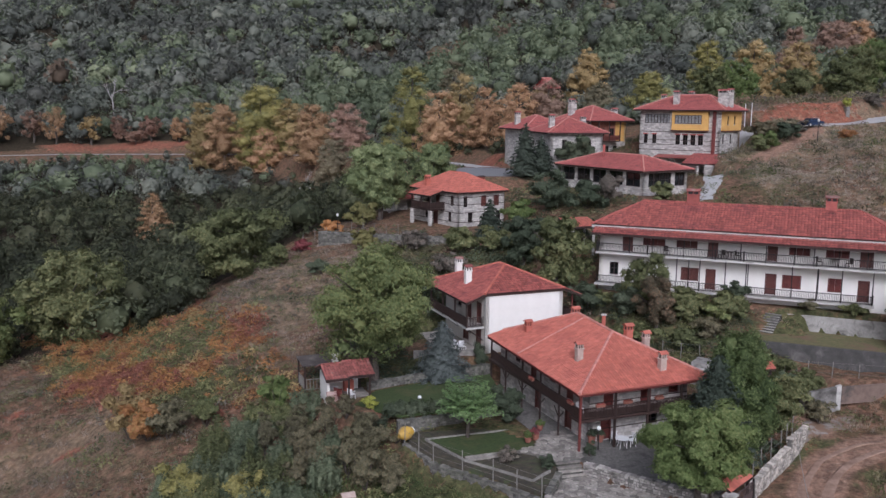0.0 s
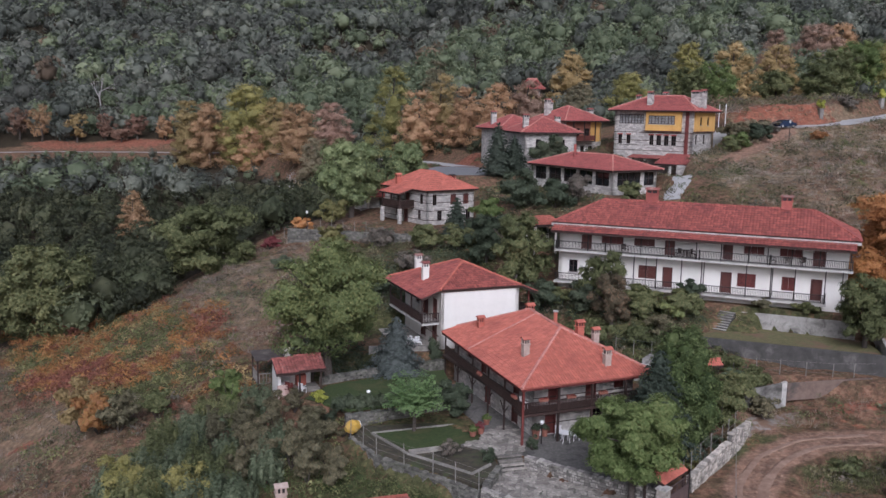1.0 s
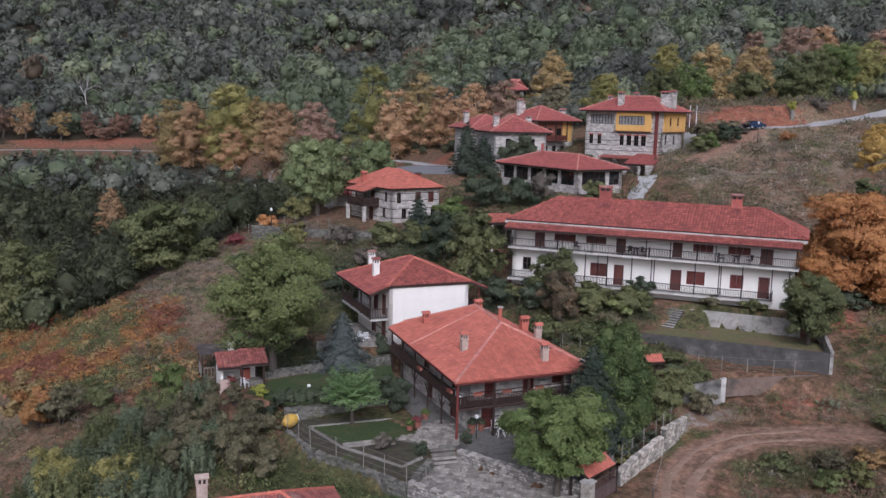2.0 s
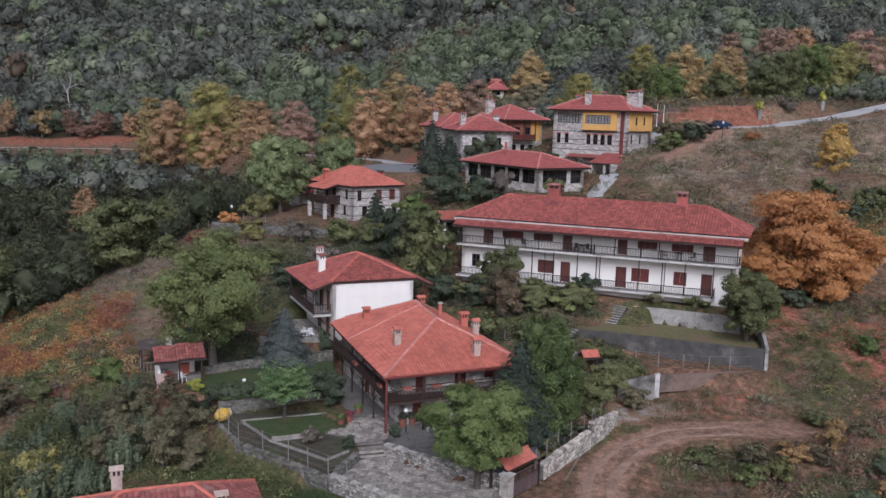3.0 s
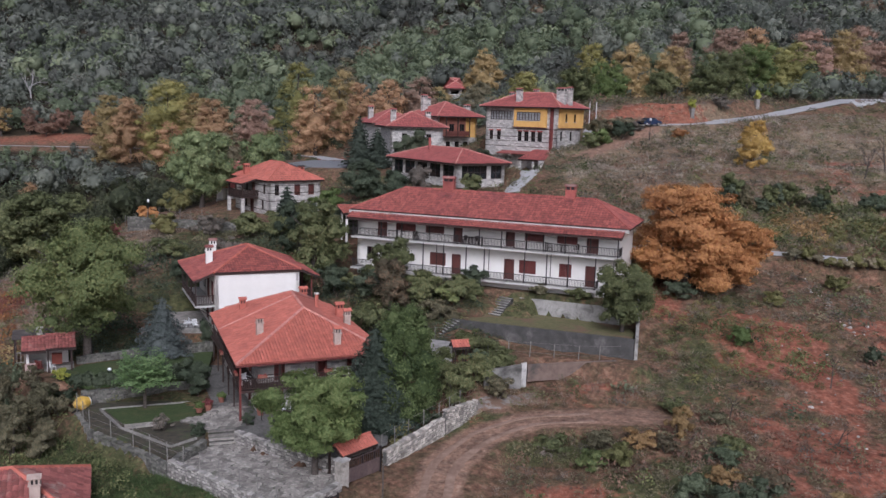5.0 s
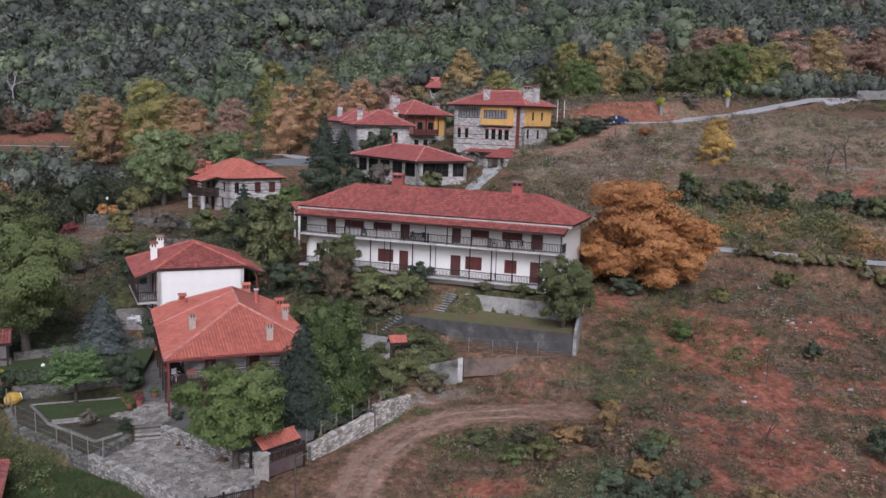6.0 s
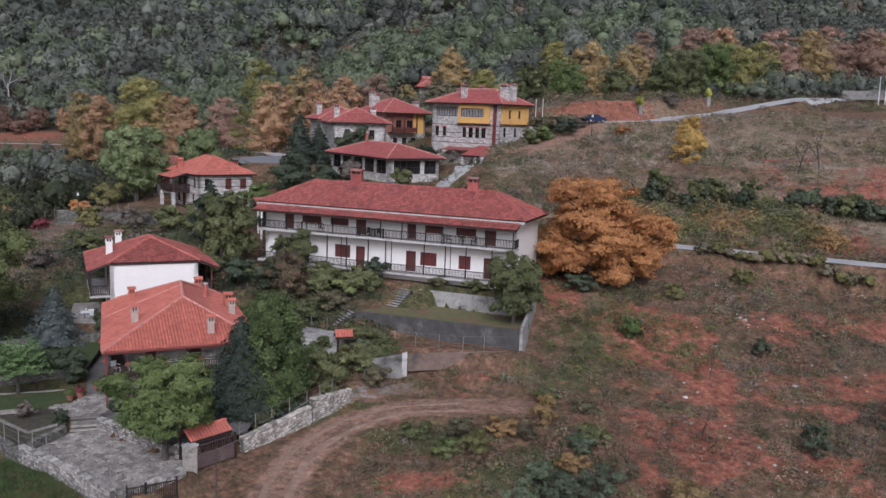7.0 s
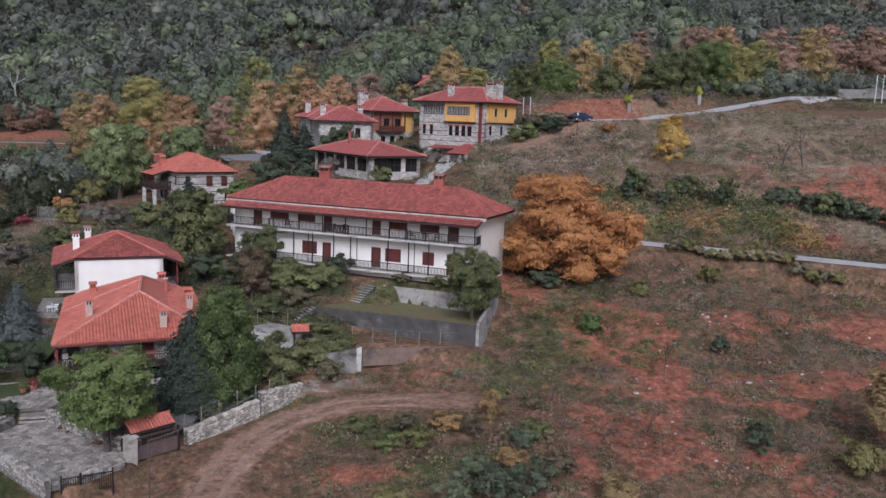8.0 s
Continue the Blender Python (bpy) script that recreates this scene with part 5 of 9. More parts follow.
def left_house(x, y, ang, Z, ze, zr, W, D, chim, label):
    h = thing("stone_house", x, y, Z, ang, label, "house")
    o, t = 0.5, ze - 0.1 - Z
    fh = [(2.0, 2.9, t - 2.6, t - 1.0), (6.2, 7.1, t - 2.6, t - 1.0)]
    to = wall(h, (o, o), (W, o), -3, t, fh, "rubble", 0.4)
    for a, b, c, d in fh:
        window(h, to, a, b, c, d, 1, 2)
    wall(h, (W, o), (W, D), -3, t, [], "rubble", 0.4)
    wall(h, (W, D), (o, D), -3, t, [], "rubble", 0.4)
    wall(h, (o, D), (o, o), -3, t, [], "rubble", 0.4)
    sl, ri = hip(-0.4, W + 0.9, -0.4, D + 0.9, ze - Z, zr - Z)
    roof(h, sl, ri, "tile_far", wide=0.5, course=0.6)
    for u, v, z0, z1 in chim:
        chimney(h, u, v, z0 - Z, z1 - Z, 0.9, 0.75, "rubble", "tile_far")
    return h


long_house()
white_house()
front_house()
stone_house()
pavilion()
inn()
middle_house()
left_house(17.1, 146.6, 12, 14.2, 20.2, 22.7, 9.6, 10.4, [(1.4, 3.0, 20.8, 23.2), (8.2, 6.5, 20.8, 23.0)], "square stone house with red hipped roof beside dark conifers")
left_house(14.0, 158.0, 20, 14.4, 20.5, 22.9, 8.6, 10.0, [(1.2, 6.0, 20.8, 23.6)], "stone house with red roof behind another house")

# ---- trees and shrubs ----
def ico(n):
    bm = bmesh.new()
    bmesh.ops.create_icosphere(bm, subdivisions=n, radius=1)
    bm.verts.ensure_lookup_table()
    v = np.array([p.co[:] for p in bm.verts])
    f = np.array([[q.index for q in p.verts] for p in bm.faces])
    bm.free()
    return v, f


ICO_V, ICO_F = ico(2)
SMALL_V, SMALL_F = ico(1)


def unit(a):
    return a / np.maximum(np.linalg.norm(a, axis=-1, keepdims=True), 1e-9)


def leaf_quads(rng, c, nrm, size, long=1.0):
    """Leaves at c that face nrm: bent diamonds of two triangles."""
    n = len(c)
    t = unit(np.cross(nrm, unit(rng.normal(size=(n, 3)))))
    b = np.cross(nrm, t)
    s = size[:, None]
    v = np.stack([c - t * s * 0.5 * long, c + b * s * 0.36 + nrm * s * 0.08, c + t * s * 0.5 * long, c - b * s * 0.36 + nrm * s * 0.08], 1).reshape(-1, 3)
    i = np.arange(n)[:, None] * 4
    f = np.stack([np.concatenate([i, i + 1, i + 2], 1), np.concatenate([i, i + 2, i + 3], 1)], 1).reshape(-1, 3)
    return v, f


def leaf_tips(rng, c, nrm, size, long=1.0):
    """Small pointed leaf sprays at c that face nrm."""
    n = len(c)
    t = unit(np.cross(nrm, unit(rng.normal(size=(n, 3)))))
    b = np.cross(nrm, t)
    s = size[:, None]
    v = np.stack([c - t * s * 0.42 * long + b * s * 0.45, c - t * s * 0.42 * long - b * s * 0.45, c + t * s * 0.62 * long], 1).reshape(-1, 3)
    return v, np.arange(3 * n).reshape(-1, 3)


def join(parts):
    vs, fs, k = [], [], 0
    for v, f in parts:
        vs.append(v)
        fs.append(f + k)
        k += len(v)
    return np.concatenate(vs), np.concatenate(fs)


def lobes_round(rng, rad, hgt, n=12, low=0.85, lay=0.8, reach=1.02):
    """Boughs of a broad crown, about the crown's middle, from low under it to its top."""
    out = [(np.array([0, 0, 0.02 * hgt]), np.array([rad * 0.5, rad * 0.5, hgt * 0.34]))]
    for i in range(n):
        a = 2.399 * i + rng.uniform(-0.5, 0.5)
        z = -low + (low + 0.86) * (i + 0.5) / n + rng.uniform(-0.08, 0.08)
        wide = math.sqrt(max(0.04, 1 - (z * 0.98) ** 2)) if z > -0.2 else 1 - 0.45 * (-z - 0.2)
        r = wide * rng.uniform(0.34, reach) * 0.86
        k = rng.uniform(0.15, 0.33) * (0.75 + 0.4 * wide)
        out.append((np.array([r * rad * math.cos(a), r * rad * math.sin(a), z * hgt * 0.5]), np.array([k * rad, k * rad, k * min(rad, hgt * 0.55) * lay])))
    return out


def lobes_shoots(rng, rad, hgt, n=14):
    """Upright leafy shoots side by side, about the bush's middle."""
    out = []
    for i in range(n):
        a, r = 2.399 * i, rad * 0.82 * math.sqrt((i + 0.5) / n)
        u = rng.uniform(0.6, 1.0) * (1.05 - 0.4 * r / rad)
        k = rng.uniform(0.2, 0.32) * rad
        out.append((np.array([r * math.cos(a), r * math.sin(a), hgt * (u * 0.5 - 0.5)]), np.array([k, k, hgt * u * 0.52])))
    return out


def crown(rng, lobes, n, leaf, core=0.5, dome=0.3, tufts=9, fill=0.5):
    """Leaves in tufts on a set of boughs, ragged at the rim, with denser foliage inside."""
    C, S = np.array([l[0] for l in lobes]), np.array([l[1] for l in lobes])
    w = S[:, 0] * (S[:, 2] + S[:, 0])
    T = unit(rng.normal(size=(len(lobes), tufts, 3)) + np.array([0, 0, 0.4]))
    ps, ds, got = [], [], 0
    for _ in range(8):
        m = n * 2
        pick = rng.choice(len(lobes), m, p=w / w.sum())
        d = T[pick, rng.integers(0, tufts, m)] * rng.uniform(0.72, 0.98, m)[:, None] + rng.normal(size=(m, 3)) * 0.2
        r = np.linalg.norm(d, axis=1)
        d = d * np.minimum(1, 1.2 / r)[:, None]
        p = C[pick] + d * S[pick]
        keep = r > 0.5
        for cc, ss in lobes:
            keep &= (((p - cc) / (ss * 0.6)) ** 2).sum(1) > 1
        ps.append(p[keep])
        ds.append(d[keep])
        got += keep.sum()
        if got >= n:
            break
    p, d = np.concatenate(ps)[:n], np.concatenate(ds)[:n]
    nrm = unit(unit(d) * 0.7 + unit(p) * dome + unit(rng.normal(size=p.shape)) * 0.55 + np.array([0, 0, 0.3]))
    parts = [leaf_tips(rng, p, nrm, leaf * rng.uniform(0.55, 1.3, len(p)))]
    # closer foliage inside every bough
    for cc, ss in lobes:
        wob = 1 + 0.16 * np.sin(SMALL_V @ rng.normal(size=(3, 3)) * 2.6).sum(1) / 2
        parts.append((SMALL_V * wob[:, None] * ss * fill + cc, SMALL_F))
    m = max(len(lobes) * 3, int(n * core * 0.4))
    pick = rng.choice(len(lobes), m, p=w / w.sum())
    d = unit(rng.normal(size=(m, 3))) * rng.uniform(0.62, 0.8, m)[:, None]
    big = np.minimum(leaf * 1.5, S[pick, 0] * 0.6)
    parts.append(leaf_tips(rng, C[pick] + d * S[pick], unit(d + np.array([0, 0, 0.1]) + rng.normal(size=(m, 3)) * 0.3), big * rng.uniform(0.7, 1.2, m)))
    return join(parts)


def conifer(rng, rad, hgt, n, leaf, droop=0.25, power=0.75):
    """Tiers of drooping sprays, from z 0 to hgt."""
    z = 1 - np.sqrt(rng.uniform(0, 1, n))
    tiers = max(8, int(hgt * 2.2))
    z = (np.floor(z * tiers) + rng.uniform(0, 0.55, n)) / tiers
    z = np.clip(z, 0, 0.995)
    R = rad * np.minimum((1 - z) ** power, 0.25 + z * 5) + 0.05
    k = 9
    a = np.floor(rng.uniform(0, k, n)) * 2 * math.pi / k + np.floor(z * tiers) * 0.9 + rng.normal(size=n) * 0.16
    t = np.sqrt(rng.uniform(0.12, 1.0, n))
    R = R * (1 + 0.18 * np.sin(a * 3 + z * 25))
    p = np.stack([np.cos(a) * R * t, np.sin(a) * R * t, z * hgt - droop * R * t + 0.1], 1)
    nrm = unit(np.stack([np.cos(a) * 0.5, np.sin(a) * 0.5, np.full(n, 0.9)], 1) + rng.normal(size=(n, 3)) * 0.35)
    v, f = leaf_quads(rng, p, nrm, leaf * rng.uniform(0.6, 1.2, n), 1.25)
    m = 9
    ring = []
    for zz, rr in ((0.02, 0.62), (0.35, 0.42), (0.7, 0.2), (0.98, 0.01)):
        for i in range(m):
            q = 2 * math.pi * i / m
            ring.append((rad * rr * math.cos(q), rad * rr * math.sin(q), zz * hgt))
    cf = []
    for j in range(3):
        for i in range(m):
            a0, a1, b0, b1 = j * m + i, j * m + (i + 1) % m, (j + 1) * m + i, (j + 1) * m + (i + 1) % m
            cf += [(a0, a1, b1), (a0, b1, b0)]
    return join([(v, f), (np.array(ring), np.array(cf))])


def trunk_mesh(rng, h, r, spread, limbs=6, top=0.75):
    me = Mesh()
    p, q = Vector((0, 0, -0.4)), None
    n = 4
    for i in range(n):
        q = Vector((rng.normal() * r * 0.5, rng.normal() * r * 0.5, h * top * (i + 1) / n))
        me.tube(p, q, r * (1.25 - 0.95 * i / n), r * (1.25 - 0.95 * (i + 1) / n), 7, False)
        p = q
    for i in range(limbs):
        a = 2 * math.pi * i / limbs + rng.uniform(-0.4, 0.4)
        z0 = h * rng.uniform(0.3, 0.6)
        s = Vector((0, 0, z0))
        m = s + Vector((math.cos(a) * spread * 0.4, math.sin(a) * spread * 0.4, h * 0.12))
        e = s + Vector((math.cos(a) * spread * 0.8, math.sin(a) * spread * 0.8, h * rng.uniform(0.16, 0.34)))
        me.tube(s, m, r * 0.45, r * 0.3, 5, False)
        me.tube(m, e, r * 0.3, r * 0.1, 5, False)
    return me


def tree(name, label, x, y, h, rad, mat, n=4000, leaf=0.26, base=0.25, seed=0, lobes=13, kind="round", lay=0.8, group="", z=None, trunk=None, sink=0.0, category="tree", fill=0.45):
    """A tree: tapered trunk with limbs, and a crown of many leaves."""
    rng = np.random.default_rng(seed + 17)
    t = thing(name, x, y, (gz(x, y) if z is None else z) - sink, rng.uniform(0, 360), label, category, group)
    ch = h * (1 - base)
    if kind == "round":
        v, f = crown(rng, lobes_round(rng, rad, ch, lobes, lay=lay), int(n * 1.2), leaf * 0.9, fill=fill)
        v = v + np.array([0, 0, h - ch * 0.5])
    elif kind == "conifer":
        v, f = conifer(rng, rad, h * (1 - base * 0.4), n, leaf)
        v = v + np.array([0, 0, h * base * 0.4])
    elif kind == "egg":
        lb = []
        for i in range(34):
            k, a = (i + 0.5) / 34, 2.399 * i
            r = rad * min(1.0, 1.9 * k ** 0.6) * (1 - k) ** 0.38 * 1.25
            lb.append((np.array([math.cos(a) * r * 0.64, math.sin(a) * r * 0.64, ch * (k * 0.92 - 0.5)]), np.array([0.33 * rad, 0.33 * rad, 0.42 * rad]) * (1.1 - 0.35 * k)))
        v, f = crown(rng, lb, int(n * 1.2), leaf * 0.9, fill=0.64)
        v = v + np.array([0, 0, h - ch * 0.5])
    elif kind == "flame":
        lb = []
        for i in range(lobes):
            k, a = (i + 0.5) / lobes, 2.399 * i + rng.uniform(-0.3, 0.3)
            r = rad * min(1.0, 0.8 + 0.9 * k) * (1 - k) ** 0.42 * rng.uniform(0.6, 1.12)
            q = rng.uniform(0.2, 0.42) * rad * (1.1 - 0.35 * k)
            lb.append((np.array([math.cos(a) * r, math.sin(a) * r, ch * (k * 0.97 - 0.5 + rng.uniform(-0.06, 0.03))]), np.array([q, q, q * 0.6])))
        lb.append((np.array([0, 0, -0.08 * ch]), np.array([rad * 0.7, rad * 0.7, ch * 0.42])))
        v, f = crown(rng, lb, int(n * 1.2), leaf * 0.9, fill=fill, dome=0.5)
        v = v + np.array([0, 0, h - ch * 0.5])
    elif kind == "column":
        lb = [(np.array([rng.normal() * rad * 0.12, rng.normal() * rad * 0.12, ch * (k - 0.5)]), np.array([rad * q, rad * q, ch * 0.26])) for k, q in ((0.18, 0.85), (0.38, 1.0), (0.6, 0.9), (0.8, 0.62))]
        v, f = crown(rng, lb, int(n * 1.2), leaf * 0.9)
        v = v + np.array([0, 0, h - ch * 0.5])
    part("trunk", trunk_mesh(rng, h, trunk or min(0.03 * h, 0.4), rad * 0.9, 6 if kind == "round" else 0, 0.75 if kind == "round" else 0.9), "bark", t, soft=True)
    part("crown", np_mesh("crown", v, f, [mat]), mat, t)
    return t


def shrub(name, label, x, y, h, rad, mat, n=900, leaf=0.2, seed=0, group="", lobes=9, category="shrub", shoots=False):
    """A bush of several stems and uneven leafy mounds."""
    rng = np.random.default_rng(seed + 517)
    t = thing(name, x, y, gz(x, y), rng.uniform(0, 360), label, category, group)
    lb = lobes_shoots(rng, rad, h, lobes + 5) if shoots else lobes_round(rng, rad, h, lobes, 0.7)
    v, f = crown(rng, lb, int(n * 1.15), leaf * 0.88, 0.5)
    v = v + np.array([0, 0, h * 0.5])
    me = Mesh()
    for i in range(4):
        a = i * 1.7 + rng.uniform(0, 1)
        me.tube((0, 0, -0.2), (math.cos(a) * rad * 0.5, math.sin(a) * rad * 0.5, h * 0.6), 0.05, 0.02, 5, False)
    part("stem", me, "bark", t)
    part("foliage", np_mesh("foliage", v, f, [mat]), mat, t)
    return t


def bare_tree(x, y, h, seed, mat="dead_wood", label="leafless bleached dead tree among the scrub", lean=0.15):
    rng = np.random.default_rng(seed + 900)
    me = Mesh()

    def grow(p, d, ln, r, depth):
        q = p + d * ln
        me.tube(p, q, r, r * 0.6, 5, False)
        if depth:
            for _ in range(3 if depth > 1 else 4):
                e = (d + Vector(rng.normal(size=3)) * 0.5 + Vector((0, 0, 0.2))).normalized()
                grow(p + d * ln * rng.uniform(0.55, 1.0), e, ln * rng.uniform(0.5, 0.75), r * 0.5, depth - 1)
    grow(Vector((0, 0, -0.3)), Vector((lean * rng.normal(), lean * rng.normal(), 1)).normalized(), h * 0.45, h * 0.02, 3)
    return solo("dead_tree", me, mat, label, "tree", "dead trees", m=pose(x, y, gz(x, y)))


# single trees that can be told apart
tree("walnut_tree", "round fresh green walnut tree growing through the stone patio", 17.1, 52.0, 6.9, 3.5, "leaf_green", 26000, 0.165, 0.28, 1, 44, z=-0.75)
tree("fir_tree", "dark fir beside a leafy tree behind a stone wall", 20.4, 59.6, 7.9, 3.6, "leaf_fir", 18000, 0.2, 0.0, 2, kind="conifer")
tree("broadleaf_tree", "tall green tree with pale young shoots beside a fir", 22.4, 61.2, 8.9, 3.3, "leaf_egg", 26000, 0.16, 0.0, 3, kind="egg")
tree("walnut_tree", "big walnut tree with yellowing leaves above the garden shed", -4.8, 71.6, 11.7, 5.5, "leaf_walnut", 26000, 0.2, 0.24, 4, 44, fill=0.35)
tree("blue_spruce", "grey-blue spruce beside the white house", 0.8, 74.0, 5.2, 2.9, "leaf_spruce", 8000, 0.2, 0.05, 5, kind="conifer")
tree("laurel_tree", "dense dark evergreen beside the gallery", 6.2, 65.2, 3.0, 1.7, "leaf_dark", 5000, 0.16, 0.1, 6, 9)
tree("plane_tree", "round pale-tipped green tree behind the stone house", -9.2, 127.6, 11.4, 5.3, "leaf_pale", 13000, 0.3, 0.16, 7, 50, lay=0.9, fill=0.6)
tree("plane_tree", "round green tree with pale tips behind the stone house", -1.9, 136.0, 9.6, 4.1, "leaf_pale", 9000, 0.3, 0.12, 8, 40, lay=0.9, fill=0.6)
tree("fir_tree", "dark conical fir in front of the stone house", 6.2, 109.6, 5.2, 2.1, "leaf_fir", 3600, 0.32, 0.06, 9, kind="conifer")
tree("fig_tree", "broad dark green tree between the houses", 12.2, 89.0, 8.4, 3.4, "leaf_herb", 9000, 0.28, 0.05, 10, 20)
tree("fig_tree", "dark tree on the slope above the white house", 9.5, 97.5, 5.5, 3.0, "leaf_dark", 7000, 0.28, 0.05, 11, 16)
tree("cherry_tree", "light green slender tree before the long house", 20.3, 84.6, 5.2, 2.4, "leaf_herb", 5000, 0.24, 0.1, 12, 14)
tree("rowan_tree", "rust-brown small tree below the long house", 20.6, 79.9, 5.2, 2.3, "leaf_rowan", 5000, 0.2, 0.05, 13, 14)
tree("conifer", "dark cypress clump beside the square house", 12.8, 141.0, 8.5, 3.2, "leaf_fir", 3200, 0.42, 0.03, 14, kind="conifer")
tree("conifer", "dark cypress clump beside the square house", 15.6, 143.4, 6.5, 3.0, "leaf_fir", 2800, 0.42, 0.03, 15, kind="conifer")
tree("oak_tree", "dark green tree against the square stone house", 21.5, 144.6, 6.2, 3.6, "leaf_dark", 6000, 0.34, 0.02, 16, 16)
tree("plane_tree", "huge spreading orange autumn tree beside the long house", 50.4, 85.4, 11.2, 6.6, "leaf_orange", 38000, 0.215, 0.02, 17, 64, lay=0.5, fill=0.45)
tree("plane_tree", "spreading orange autumn tree over the road", 55.0, 86.4, 7.6, 4.6, "leaf_orange", 20000, 0.2, 0.0, 18, 38, lay=0.5, fill=0.45)
tree("lemon_tree", "round glossy green tree at the end of the long house", 41.6, 74.0, 6.5, 2.9, "leaf_herb", 14000, 0.17, 0.12, 19, 26, z=3.9)
tree("poplar", "small yellow autumn tree on the dry slope", 72.6, 129.5, 7.0, 2.5, "leaf_amber", 5200, 0.24, 0.04, 20, 30, kind="flame", fill=0.35)
tree("oak_tree", "broad bright green oak at the edge of the wood", -26.5, 113.0, 9.2, 6.6, "leaf_herb", 13000, 0.36, 0.04, 21, 28)
tree("oak_tree", "broad green tree in the gully", -46.5, 107.5, 12.0, 7.0, "leaf_herb", 13000, 0.36, 0.03, 22, 28)
tree("oak_tree", "light green tree in the gully", -54.0, 100.5, 9.0, 5.0, "leaf_walnut", 8000, 0.34, 0.03, 23, 20)


M["leaf_mimosa"] = leaf_mat("leaves_mimosa_green", [(0.05, 0.085, 0.028), (0.085, 0.13, 0.04), (0.13, 0.175, 0.062)], gain=2.0, dull=0.1)


def feather_tree():
    """A young tree with arching fronds of paired leaflets."""
    rng = np.random.default_rng(77)
    t = thing("mimosa_tree", 2.9, 62.3, -0.2, 0, "young feathery green mimosa tree on the small lawn", "tree")
    me = Mesh()
    me.tube((0, 0, -0.2), (0.05, 0.02, 1.5), 0.16, 0.11, 8)
    c, nn, sz, ax = [], [], [], []
    for i in range(60):
        a = i * 2.399
        rise = 0.35 + 1.25 * (i / 60)
        reach = 2.5 * (1 - 0.45 * (i / 60)) * rng.uniform(0.85, 1.1)
        p0 = Vector((0, 0, 1.5))
        last = p0
        for k in range(1, 11):
            q = k / 10
            p = Vector((math.cos(a) * reach * q, math.sin(a) * reach * q, 1.55 + (0.45 + rise) * 2.1 * q - 1.25 * q * q))
            me.tube(last, p, 0.03 * (1.2 - q), 0.03 * (1.1 - q), 4, False)
            last = p
            if k > 2:
                for side in (-1, 1):
                    for w in (0.05, 0.1, 0.15, 0.2, 0.26, 0.32, 0.38):
                        c.append((p.x - math.sin(a) * side * w, p.y + math.cos(a) * side * w, p.z - 0.12 * w))
                        nn.append((math.cos(a) * 0.2, math.sin(a) * 0.2, 1))
    c = np.array(c) + rng.normal(size=(len(c), 3)) * 0.05
    nrm = unit(np.array(nn) + rng.normal(size=(len(c), 3)) * 0.3)
    v, f = leaf_quads(rng, c, nrm, 0.15 * rng.uniform(0.7, 1.2, len(c)), 1.6)
    part("trunk", me, "bark", t)
    part("crown", np_mesh("crown", v, f, ["leaf_mimosa"]), "leaf_mimosa", t)


feather_tree()
ROADSIDE_TREES = [(-85, 304, 22, 7, "leaf_gold"),
    (-77, 301, 21, 8, "leaf_salmon"),
    (-65, 304, 26, 12, "leaf_lemon"),
    (-62, 297, 14, 6, "leaf_salmon"),
    (-55, 302, 18, 7.5, "leaf_gold"),
    (-43, 275, 17, 7.5, "leaf_salmon"),
    (-33, 252, 14, 6.5, "leaf_moss"),
    (-35, 300, 19, 8.5, "leaf_russet"),
    (-9.5, 226, 21, 6.5, "leaf_lemon"),
    (-2, 202, 14, 6.5, "leaf_salmon"),
    (3, 210, 15, 6.5, "leaf_gold"),
    (1, 244, 20, 6, "leaf_moss"),
    (8.5, 198, 12, 4.5, "leaf_salmon"),
    (15, 192, 11.5, 5.8, "leaf_salmon"),
    (22, 196, 11, 5.5, "leaf_russet"),
    (-71, 210, 11, 4, "leaf_salmon")]
UPPER_TREES = [(27, 262, 7, 4.5, "leaf_gold"),
    (36, 214, 8, 4.5, "leaf_moss"),
    (40, 262, 15, 6.5, "leaf_gold"),
    (46, 206, 9, 5, "leaf_lemon"),
    (72, 214, 13, 6.5, "leaf_gold"),
    (82, 213, 12.5, 5.5, "leaf_gold"),
    (66, 232, 13, 5.5, "leaf_lemon"),
    (91, 240, 15, 5.5, "leaf_russet"),
    (116, 274, 14, 8.5, "leaf_russet"),
    (127, 284, 13, 7.5, "leaf_salmon"),
    (132, 252, 16, 8.5, "leaf_russet"),
    (143, 256, 16, 7.5, "leaf_gold"),
    (124, 242, 13, 6.5, "leaf_lemon"),
    (152, 266, 17, 8.5, "leaf_russet"),
    (163, 262, 16, 7.5, "leaf_russet"),
    (174, 272, 15, 7.5, "leaf_gold"),
    (188, 288, 16, 8.5, "leaf_russet"),
    (64, 200, 10, 5.5, "leaf_green"),
    (56, 193, 8, 5, "leaf_herb"),
    (93, 206, 11, 6.5, "leaf_herb"),
    (103, 216, 12, 6.5, "leaf_green"),
    (113, 228, 12, 7, "leaf_lemon"),
    (86, 197, 8, 5, "leaf_herb"),
    (74, 190, 6, 4, "leaf_herb")]
BANK_TREES = [(-150, 335, 13, 5.5, "leaf_salmon"),
    (-137, 336, 11, 4.5, "leaf_gold"),
    (-127, 338, 10, 4.5, "leaf_rust"),
    (-114, 336, 9, 4.5, "leaf_rust"),
    (-103, 335, 9, 4.5, "leaf_salmon"),
    (-171, 332, 15, 6.5, "leaf_salmon"),
    (-160, 338, 12, 5, "leaf_rust"),
    (-119, 333, 5, 5.5, "leaf_rust"),
    (-94, 334, 7, 4.5, "leaf_gold")]
